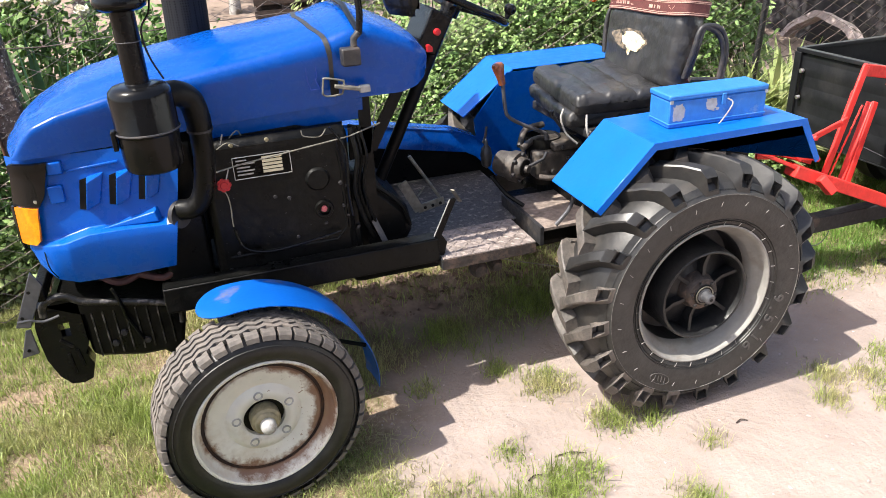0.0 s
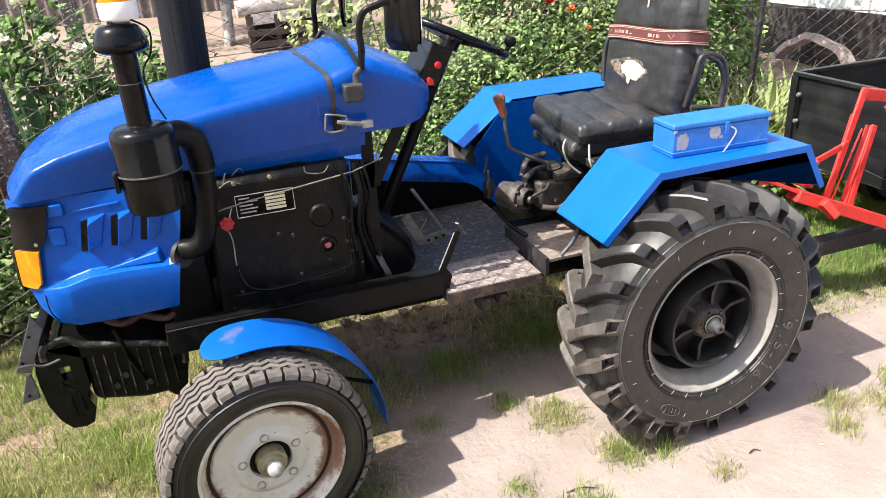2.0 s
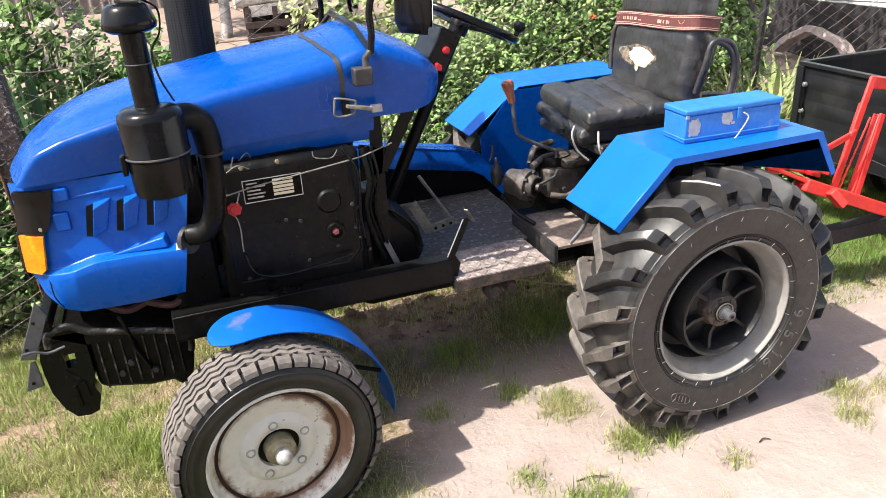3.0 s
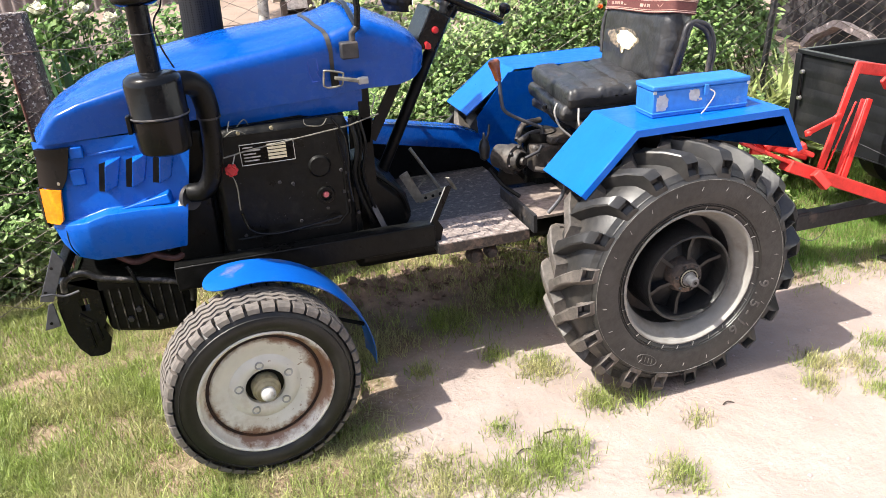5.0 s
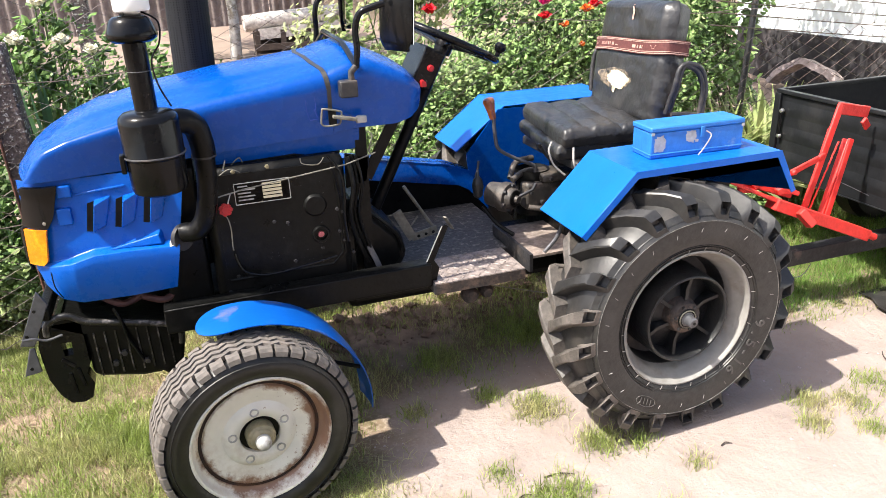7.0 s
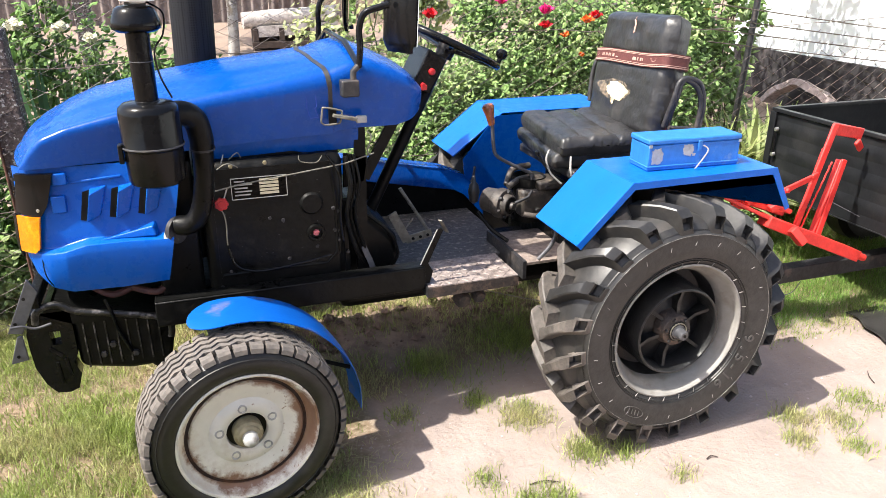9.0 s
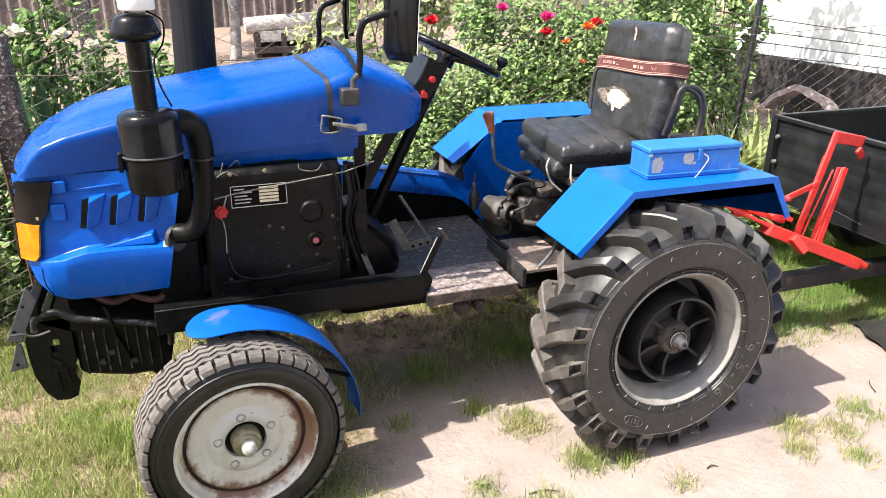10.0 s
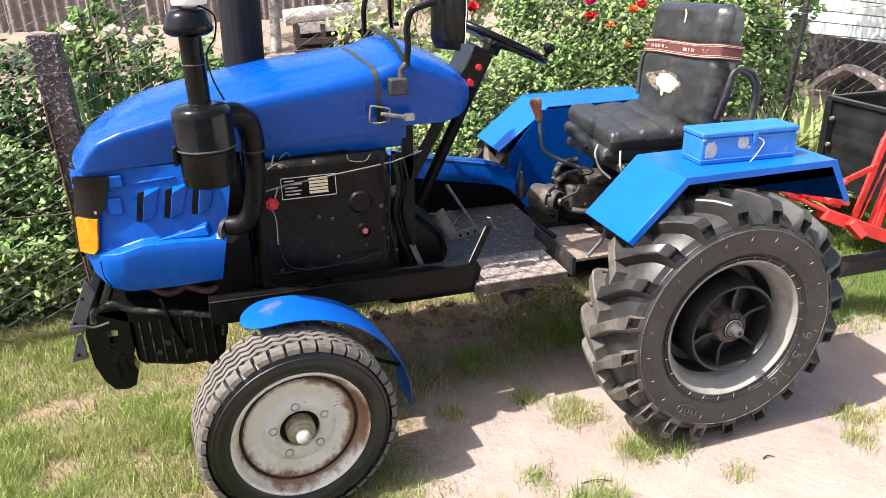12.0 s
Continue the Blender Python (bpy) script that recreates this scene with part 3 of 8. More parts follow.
def side_text(body, size, r, start, step, parent, y, mat, name="lettering"):
    """Raised letters set round a tyre's side wall."""
    for i, ch in enumerate(body):
        if ch == " ":
            continue
        cu = bpy.data.curves.new("letter", "FONT")
        cu.body, cu.size, cu.extrude, cu.align_x = ch, size, 0.0012, "CENTER"
        cu.offset = 0.0004
        tmp = new("letter", cu)
        deps = bpy.context.evaluated_depsgraph_get()
        me = bpy.data.meshes.new_from_object(tmp.evaluated_get(deps))
        bpy.data.objects.remove(tmp)
        bpy.data.curves.remove(cu)
        me.materials.clear()
        me.materials.append(mat)
        ob = new(name, me)
        ob.parent = parent
        a = start + step * i
        ob.matrix_basis = pose(0, y, 0, 0, -a, 0) @ Matrix.Translation((r, 0, 0)) @ Matrix(((0, 1, 0, 0), (0, 0, -1, 0), (-1, 0, 0, 0), (0, 0, 0, 1)))


side_text("9.5-16", 0.056, 0.262, -13, -7.6, near_rear, -0.0085, SIDEMARK)
OVAL = pose(0, 0, 0, 0, 120, 0) @ Matrix.Translation((0.298, -0.0095, 0))
part("emblem_ring", tube(BM(), [OVAL @ Vector((0.018 * math.cos(a), 0, 0.040 * math.sin(a))) for a in [2 * math.pi * k / 28 for k in range(29)]], 0.0013, 5, False), SIDEMARK, near_rear)
for k in range(4):
    part("emblem_bar", tube(BM(), [OVAL @ Vector((-0.009, 0, -0.024 + 0.014 * k)), OVAL @ Vector((0.009, 0, -0.018 + 0.014 * k))], 0.0015, 5), SIDEMARK, near_rear)
copy_thing(near_rear, pose(0, 2 * YC, 0.433, 0, 0, 180))

# front wheels, turned a little
STEER = 6.8
FRONT_TYRE = [(0.188, -0.02), (0.194, -0.002), (0.203, 0.008), (0.222, 0.015), (0.243, 0.013), (0.258, 0.004), (0.266, -0.008), (0.272, -0.03), (0.274, -0.06), (0.274, -0.09), (0.272, -0.115), (0.266, -0.137),
              (0.258, -0.149), (0.243, -0.158), (0.222, -0.16), (0.203, -0.152), (0.194, -0.142), (0.188, -0.125)]


def zigzag_rib(h, width, r, teeth, swing, phase):
    """A zigzag tread rib round the wheel."""
    bm = BM()
    rows = []
    n = teeth * 2
    for k in range(n):
        a = 2 * math.pi * k / n
        c = h + swing * (1 if k % 2 else -1)
        row = []
        for s, rr in ((-1, r - 0.014), (-0.92, r), (0.92, r), (1, r - 0.014)):
            hh = c + s * width / 2
            q = a + phase
            row.append(bm.verts.new((rr * math.cos(q), -hh, rr * math.sin(q))))
        rows.append(row)
    for i in range(n):
        u, v = rows[i], rows[(i + 1) % n]
        for j in range(3):
            bm.faces.new((u[j], u[j + 1], v[j + 1], v[j]))
    return bm


def front_wheel():
    tyre = part("front_wheel", lathe(BM(), FRONT_TYRE[:6] + [(0.25, -0.02), (0.25, -0.13)] + FRONT_TYRE[12:], AXLE, 64, True), RUBBER, tractor, "ribbed black front tyre on a rusty white rim", pose(-1.345, 0.073, 0.306, 0, 0, STEER))
    part("tread_band", lathe(BM(), FRONT_TYRE[5:13], AXLE, 64), RUBBER, tyre, "dark tread grooves")
    for i, h in enumerate((-0.0345, -0.060, -0.0855, -0.111)):
        part("tread_rib", zigzag_rib(h, 0.0165, 0.286, 40, 0.0058, 0.0), DUST_TREAD, tyre, "dusty zigzag tread rib", smooth=30)
    for h, s in ((-0.009, 1), (-0.136, -1)):
        first = None
        for k in range(40):
            m = pose(0, 0, 0, 0, -360 / 40 * k, 0)
            if first is None:
                bm = BM()
                rows = []
                for a, dh in ((-0.052, 0.0035), (0.0, -0.0045), (0.046, 0.003)):
                    q = 2 * math.pi / 40 * (a / 0.125)
                    inner, outer = h - s * (0.011 + dh), h + s * 0.016
                    rows.append([bm.verts.new((r * math.cos(q), -y, r * math.sin(q))) for r, y in ((0.268, inner), (0.285, inner), (0.2835, h + s * 0.008), (0.276, outer), (0.263, outer + s * 0.003))])
                for u, v in zip(rows, rows[1:]):
                    for j in range(4):
                        bm.faces.new((u[j], u[j + 1], v[j + 1], v[j]))
                bm.faces.new(rows[0])
                bm.faces.new(rows[-1][::-1])
                first = part("shoulder_block", bm, DUST_TREAD, tyre, m=m, smooth=30)
            else:
                shared("shoulder_block", first, tyre, m)
    rim = part("rim", lathe(BM(), [(0.197, -0.004), (0.199, 0.006), (0.195, 0.009), (0.190, 0.006), (0.187, -0.006), (0.184, -0.020), (0.178, -0.027), (0.171, -0.029), (0.170, -0.045), (0.19, -0.045)], AXLE, 72, True),
               RIMWHITE, tyre, "white painted rim with rust stains")
    part("rim_gap", lathe(BM(), [(0.1705, -0.0315), (0.1608, -0.0312), (0.1608, -0.045), (0.1705, -0.045)], AXLE, 72, True), SEAM, rim, "rusty dark seam")
    part("wheel_disc", lathe(BM(), [(0.1612, -0.031), (0.157, -0.026), (0.147, -0.0245), (0.135, -0.028), (0.12, -0.033), (0.105, -0.036), (0.097, -0.031), (0.088, -0.0245), (0.078, -0.0235), (0.066, -0.026), (0.058, -0.031), (0.056, -0.05),
                                    (0.155, -0.055)], AXLE, 72, True), RIMWHITE, rim, "dished white steel disc with rust")
    first = None
    for k in range(5):
        m = pose(0, 0, 0, 0, -72 * k - 24, 0)
        if first is None:
            bm = lathe(BM(), [(0.0, -0.028), (0.007, -0.027), (0.009, -0.0225), (0.0125, -0.0215), (0.0135, -0.0235), (0.0135, -0.03), (0.0, -0.03)], pose(0.078, 0, 0) @ AXLE, 14)
            first = part("stud_hole", bm, BARE, rim, "grey wheel stud seat", m)
        else:
            shared("stud_hole", first, rim, m)
    part("hub_recess", lathe(BM(), [(0.057, -0.044), (0.03, -0.047), (0.0, -0.047), (0.0, -0.06), (0.057, -0.06)], AXLE, 32), GRIME, rim, "black hub recess")
    part("hub_ring", lathe(BM(), [(0.0, 0.004), (0.026, 0.004), (0.031, 0.0), (0.033, -0.006), (0.040, -0.010), (0.0415, -0.016), (0.0415, -0.05), (0.0, -0.05)], AXLE, 32), BRASS, rim, "greasy yellowed hub ring")
    part("hub_cap", lathe(BM(), [(0.0, 0.036), (0.008, 0.035), (0.016, 0.030), (0.021, 0.020), (0.022, 0.004), (0.0, 0.004)], AXLE, 24), BARE, rim, "domed steel grease cap")
    return tyre


near_front = front_wheel()
for r, h in ((0.247, 0.0108),):
    part("sidewall_rib", lathe(BM(), [(r - 0.0014, h), (r, h + 0.003), (r + 0.0014, h)], AXLE, 64, True), RUBBER, near_front, "low moulded rubber rib")
copy_thing(near_front, pose(-1.345, mirrored(0.073), 0.306, 0, 0, 180 + STEER))


# hood: lofted from cross sections along the tractor, flat sides under a soft crease, sloping shoulders, a low raised panel along the middle
HOOD_BOT = [(-1.85, 1.006), (-1.59, 1.011), (-1.34, 1.029), (-1.19, 1.036), (-0.97, 1.044)]
HOOD_CREASE = [(-1.85, 1.009), (-1.838, 1.022), (-1.816, 1.056), (-1.785, 1.085), (-1.721, 1.11), (-1.587, 1.139), (-1.342, 1.172), (-1.192, 1.194), (-1.035, 1.218), (-0.97, 1.228)]
HOOD_TOP = [(-1.85, 1.012), (-1.825, 1.032), (-1.80, 1.052), (-1.765, 1.092), (-1.735, 1.12), (-1.66, 1.16), (-1.55, 1.187), (-1.46, 1.207), (-1.30, 1.232), (-1.05, 1.2565), (-0.97, 1.264)]
COWL_BOT = [(-0.985, 1.05), (-0.90, 1.056), (-0.785, 1.056), (-0.74, 1.068), (-0.715, 1.085), (-0.70, 1.10)]
COWL_CREASE = [(-0.985, 1.226), (-0.93, 1.246), (-0.87, 1.252), (-0.79, 1.218), (-0.73, 1.186), (-0.70, 1.16)]
COWL_TOP = [(-0.985, 1.264), (-0.93, 1.281), (-0.886, 1.288), (-0.83, 1.266), (-0.74, 1.222), (-0.708, 1.20), (-0.70, 1.185)]


def hood_section(v, half, top, crease, bot, fillet, panel=0.006, tuck=0.02):
    """A point of the hood's cross section: v from 0 at the near lower edge to 1 at the far one."""
    q = 2 * v - 1
    k, sgn = abs(q), (1 if q > 0 else -1)

    def shoulder(d):
        t = min(1.0, d / half)
        z = crease + (top - crease) * (1 - (1 - t) ** 2.2)
        s = min(1.0, max(0.0, (d - 0.105) / 0.03))
        return z + panel * s * s * (3 - 2 * s) - panel
    if k > 0.72:
        t = (k - 0.72) / 0.28
        z = (crease - fillet) + (bot - crease + fillet) * t
        return sgn * (half - tuck * t ** 1.3), z
    if k > 0.6:
        t = (0.72 - k) / 0.12
        a, b, c = Vector((half, crease - fillet)), Vector((half, crease + 0.3 * fillet)), Vector((half - fillet * 1.6, shoulder(fillet * 1.6)))
        p = a * (1 - t) ** 2 + b * 2 * t * (1 - t) + c * t * t
        return sgn * p.x, p.y
    d = fillet * 1.6 + (half - fillet * 1.6) * (1 - k / 0.6)
    return sgn * (half - d), shoulder(d)


def hood_point(u, v):
    x = -1.85 + (u ** 1.15) * (1.85 - 0.975)
    top, crease, bot = lerp(HOOD_TOP, x), lerp(HOOD_CREASE, x), lerp(HOOD_BOT, x)
    half = lerp([(-1.85, 0.268), (-1.835, 0.28), (-1.80, 0.283), (-0.9, 0.284)], x)
    gap = max(0.001, crease - bot)
    y, z = hood_section(v, half, max(top, crease + 0.001), crease, bot, min(lerp([(-1.8, 0.012), (-1.55, 0.018), (-1.0, 0.034)], x), 0.4 * gap), lerp([(-1.80, 0.0), (-1.70, 0.007), (-1.2, 0.006), (-1.0, 0.0)], x), lerp([(-1.84, 0.0), (-1.70, 0.006), (-1.50, 0.016), (-1.0, 0.02)], x))
    bow = 0.042 * (1 - (y / half) ** 2) * max(0, min(1, (-1.62 - x) / 0.2))
    return (x - bow, YC + y, z)


hood = part("hood", grid(BM(), 60, 90, hood_point, 0.004), BLUE, tractor, "glossy royal blue sheet hood with scratches", smooth=32)

nick_rng = np.random.default_rng(5)
bm = BM()
for k in range(46):
    u0, v0 = 0.08 + 0.9 * nick_rng.random(), 0.03 + 0.40 * nick_rng.random()
    du, dv = 0.0008 + 0.0035 * nick_rng.random() ** 3, 0.0006 + 0.0022 * nick_rng.random() ** 3
    corner = [Vector(hood_point(u0 + i * du, v0 + j * dv + 0.3 * i * dv)) for i, j in ((-1, -1), (1, -0.7), (1, 1), (-0.7, 1))]
    out = (corner[1] - corner[0]).cross(corner[3] - corner[0])
    out = out.normalized() * (0.0012 if out.z >= 0 or out.y < 0 else -0.0012)
    if out.y > 0 and out.z < 0:
        out = -out
    bm.faces.new([bm.verts.new(c + out + Vector((0, -0.0012, 0.0012))) for c in corner])
tagged(part("paint_nick", bm, CHALK, hood, smooth=0), "small pale nicks in the paint", kind="stuff")


def cowl_point(u, v):
    x = -0.985 + u * 0.285
    half = lerp([(-0.985, 0.287), (-0.8, 0.288), (-0.735, 0.284), (-0.712, 0.272), (-0.70, 0.255)], x)
    y, z = hood_section(v, half, lerp(COWL_TOP, x), lerp(COWL_CREASE, x), lerp(COWL_BOT, x), lerp([(-0.985, 0.03), (-0.75, 0.022), (-0.70, 0.014)], x), 0.0)
    return (x, YC + y, z)


part("cowl", grid(BM(), 26, 70, cowl_point, 0.004), BLUE, tractor, "blue dash cowl behind the hood", smooth=40)
part("cowl_back", prism(BM(), [(YC - 0.25, 1.102), (YC - 0.25, 1.15), (YC - 0.2, 1.178), (YC + 0.2, 1.178), (YC + 0.25, 1.15), (YC + 0.25, 1.102)], -0.704, -0.700, "x"), BLACK, tractor)
# the blue skirt set in below the hood's side
for y in (YC - 0.262, YC + 0.262):
    o = 1 if y < YC else -1
    bm = BM()
    skirt = [(-1.37, 0.957), (-1.37, 1.036), (-0.905, 1.052), (-0.905, 0.986), (-1.07, 0.985), (-1.12, 0.975), (-1.17, 0.962), (-1.24, 0.955)]
    prism(bm, skirt, y - 0.002, y + 0.002)
    for v in bm.verts:
        v.co.y += o * 0.35 * max(0, 1.03 - v.co.z)
    part("hood_skirt", bm, BLUE, tractor, "blue lower hood skirt leaning inwards")
    bm = tube(BM(), bend([(-1.30, y - o * 0.002, 0.985), (-1.275, y - o * 0.006, 1.005), (-1.262, y + o * 0.012, 0.972), (-1.25, y + o * 0.02, 0.955)]), 0.0018, 6)
    part("loose_wire", bm, OLIVE, tractor, "thin loose wire end")


# nose side panels with louvres
def panel_point(u, v, side):
    x = -1.885 + u * 0.425
    bot = lerp([(-1.885, 0.735), (-1.865, 0.69), (-1.82, 0.652), (-1.76, 0.634), (-1.6, 0.636), (-1.46, 0.645)], x)
    top = lerp(HOOD_BOT, x) - 0.004
    ridge = lerp([(-1.885, 0.738), (-1.861, 0.752), (-1.778, 0.764), (-1.706, 0.783), (-1.607, 0.786), (-1.46, 0.784)], x)
    lip = 0.014
    if v < 0.35:
        z = bot + (ridge - bot) * v / 0.35
        d = 0.042 - 0.04 * ((0.35 - v) / 0.35) ** 2.0 - 0.003 * max(0, 1 - (0.35 - v) / 0.04)
    elif v < 0.5:
        t = (v - 0.35) / 0.15
        z = ridge + lip * t
        d = 0.039 * (1 - t * t * (3 - 2 * t))
    else:
        z = ridge + lip + (top - ridge - lip) * (v - 0.5) / 0.5
        d = 0.0
    d *= min(1, max(0.25, (x + 1.885) / 0.12))
    front = max(0, (-1.80 - x) / 0.085)
    y = 0.478 - 0.85 * d + 0.055 * front * front + 0.08 * max(0, z - 0.80) - 0.085 * (x + 1.66)
    return (-1.885 + u * (0.376 + 0.207 * (z - 0.648)), y if side < 0 else mirrored(y), z)


for side in (-1, 1):
    panel = part("side_panel", grid(BM(), 64, 72, lambda u, v: panel_point(u, v, side), 0.004 if side > 0 else -0.004), NOSE, tractor, "blue moulded plastic nose panel", smooth=35)
    yy = 0.487 if side < 0 else mirrored(0.487)
    o = -1 if side < 0 else 1
    for i in range(3):
        x0, z0, z1 = -1.721 + 0.077 * i, 0.846 + 0.004 * i, 0.936 + 0.004 * i
        bm = prism(BM(), [(x0 - 0.002, z0 + 0.004), (x0 + 0.018, z0), (x0 + 0.036, z1), (x0 + 0.014, z1 - 0.006)], yy - 0.006 * o, yy + 0.003 * o)
        for v in bm.verts:
            v.co.y += o * (0.085 * (v.co.x + 1.66) - 0.08 * (v.co.z - 0.90))
        part("louvre_slot", bm, GRIME, panel, "black louvre opening")
        a = [(x0 + 0.016, z0 - 0.002), (x0 + 0.053, z0 + 0.012), (x0 + 0.078, z1 + 0.012), (x0 + 0.033, z1 + 0.004)]
        bm = BM()
        base = [bm.verts.new((p[0], yy - 0.008 * o, p[1])) for p in a]
        front = [bm.verts.new((p[0], yy + o * q, p[1] + dz)) for p, q, dz in zip(a, (0.026, 0.005, 0.005, 0.030), (0.006, 0.003, -0.003, -0.012))]
        bm.faces.new(front)
        for j in range(4):
            bm.faces.new((base[j], base[(j + 1) % 4], front[(j + 1) % 4], front[j]))
        for v in bm.verts:
            v.co.y += o * (0.085 * (v.co.x + 1.66) - 0.08 * (v.co.z - 0.90))
        part("louvre", bm, NOSE, panel, "raised blue louvre", smooth=0, bevel=0.003)
    # the wedge-shaped ledge over the lower ridge, and the lip below the top edge
    bm = BM()
    low = [bm.verts.new(p) for p in ((-1.708, yy + 0.002 * o, 0.784), (-1.52, yy - 0.004 * o, 0.838), (-1.515, yy + 0.002 * o, 0.79))]
    out = [bm.verts.new(p) for p in ((-1.69, yy + 0.026 * o, 0.790), (-1.535, yy + 0.028 * o, 0.822), (-1.528, yy + 0.034 * o, 0.795))]
    bm.faces.new(out)
    for j in range(3):
        bm.faces.new((low[j], low[(j + 1) % 3], out[(j + 1) % 3], out[j]))
    for v in bm.verts:
        v.co.y += 0.085 * o * (v.co.x + 1.66)
    part("ledge", bm, NOSE, panel, "wedge-shaped blue ledge", smooth=0, bevel=0.003)
    part("panel_seam", tube(BM(), bend([(-1.842, yy - 0.012 * o, 0.755), (-1.838, yy + 0.010 * o, 0.70), (-1.826, yy - 0.006 * o, 0.655)]), 0.0018, 6), GRIME, panel, "thin dark seam")
    part("chipped_corner", grid(BM(), 4, 4, lambda u, v: (panel_point(0.93 + 0.06 * u, 0.36 + 0.12 * v + 0.02 * u, side)[0], panel_point(0.93 + 0.06 * u, 0.36 + 0.12 * v + 0.02 * u, side)[1] + 0.001 * o, panel_point(0.93 + 0.06 * u, 0.36 + 0.12 * v + 0.02 * u, side)[2] + 0.0008)), BARE, panel, "chipped pale paint at the corner")
    part("top_lip", bar(BM(), (-1.735, yy - 0.012 * o, 0.958), (-1.60, yy + 0.002 * o, 0.970), 0.007, 0.008, (0, 1, 0)), NOSE, panel, "moulded blue lip", bevel=0.002)
    yy = 0.492 if side < 0 else mirrored(0.492)
    o = -1 if side < 0 else 1
    for xb, z0, z1 in ((-1.778, 0.955, 0.990), (-1.79, 0.875, 0.925)):
        bm = BM()
        box(bm, (xb, min(yy - 0.02 * o, yy + 0.008 * o), z0), (xb + 0.038, max(yy - 0.02 * o, yy + 0.008 * o), z1))
        part("clip_boss", bm, NOSE, panel, "raised blue mounting boss", bevel=0.004)
    # lamp cluster on the nose corner

    def lamp_point(u, v, z0=0.745, z1=0.993):
        z = z0 + v * (z1 - z0)
        back = lerp([(0.745, -1.866), (0.775, -1.838), (0.87, -1.822), (0.90, -1.80), (0.993, -1.772)], z)
        front = lerp([(0.745, -1.89), (0.77, -1.90), (0.87, -1.893), (0.993, -1.868)], z)
        x = front + u * (back - front)
        y = 0.488 + 0.05 * (max(0, (-1.80 - x) / 0.085)) ** 2 - 0.006
        return (x, y if side < 0 else mirrored(y), z)
    lamp = part("headlamp", grid(BM(), 8, 10, lambda u, v: lamp_point(u, v, 0.872, 0.993), 0.01 * -side * -1), GLASSBLACK, tractor, "black headlamp surround", smooth=50)
    part("indicator", grid(BM(), 8, 8, lambda u, v: lamp_point(0.15 + 0.85 * u, v, 0.762, 0.87), 0.008), ORANGE, lamp, "orange indicator lens", smooth=50)
    part("lamp_cap", grid(BM(), 8, 3, lambda u, v: lamp_point(u, v, 0.972, 0.9925) if side < 0 else lamp_point(u, v, 0.972, 0.9925), -0.004 * -side * -1), BLACK, lamp, "black lamp top strip", pose(0, 0.003 * o, 0), smooth=50)
    part("lamp_edge", grid(BM(), 3, 8, lambda u, v: lamp_point(0.12 * u, v, 0.745, 0.872), 0.008), GLASSBLACK, lamp)
    for p in ((-1.80, 0.968), (-1.825, 0.888)):
        part("screw", lathe(BM(), [(0.0, 0.003), (0.005, 0.002), (0.006, 0.0), (0.0, 0.0)], pose(p[0], yy + 0.004 * o, p[1]) @ AXLE, 12), STEEL, lamp)
part("nose_grille", grid(BM(), 4, 6, lambda u, v: (-1.90 + 0.02 * abs(2 * u - 1) ** 2 + 0.02 * v, 0.54 + u * 0.46, 0.70 + v * 0.30), 0.006), GRIME, tractor, "black front grille")
part("underside_tray", prism(BM(), [(-1.85, 0.66), (-1.45, 0.66), (-1.45, 0.69), (-1.85, 0.69)], 0.52, 1.02), GRIME, tractor)

# rear mudguards
GUARD = [(-0.341, 0.738), (-0.162, 0.917), (0.372, 0.918), (0.450, 0.775)]


def mudguard(y0, y1, shape):
    bm = BM()
    out = [(x, z) for x, z in shape]
    thick = [(x + (0.004 if i in (0, 1) else -0.004 if i == 3 else 0), z - 0.005) for i, (x, z) in enumerate(out)]
    prism(bm, out + thick[::-1], min(y0, y1), max(y0, y1))
    g = part("rear_mudguard", bm, FENDER, tractor, "bright blue sheet steel rear mudguard", smooth=20, bevel=0.002)
    lip = [(x + dx, z + dz) for (x, z), (dx, dz) in zip(shape, ((0.015, -0.014), (0.008, -0.021), (-0.013, -0.021), (-0.016, -0.007)))]
    o = -1 if y0 < YC else 1
    bm = prism(BM(), [(x, z + 0.001) for x, z in shape] + lip[::-1], min(y0, y0 + 0.003 * o), max(y0, y0 + 0.003 * o))
    part("edge_lip", bm, FENDER, g, "folded blue edge")
    inner = [(-0.31, 0.735), (-0.162, 0.912), (0.372, 0.912), (0.43, 0.76), (0.40, 0.56), (-0.29, 0.56)]
    if y1 < YC:
        inner = [(-0.162, 0.912), (0.372, 0.912), (0.43, 0.76), (0.40, 0.56), (-0.05, 0.56)]
    # near plate: black in place of blue, for the shade behind the tyre
    part("inner_plate", prism(BM(), inner, y1 - 0.003, y1 + 0.003), BLUE if y1 > YC else GRIME, g, "inner plate")
    part("bracket", tube(BM(), bend([(-0.255, y1, 0.70), (-0.262, y1, 0.655), (-0.28, y1, 0.62), (-0.32, y1 + 0.004, 0.576)]), 0.007, 8), GREYSTEEL, g, "bent grey steel stay")
    return g


mudguard(0.102, 0.385, GUARD)
mudguard(mirrored(0.102), mirrored(0.385), [(-0.356, 0.753), (-0.134, 0.924), (0.40, 0.924), (0.47, 0.78)])

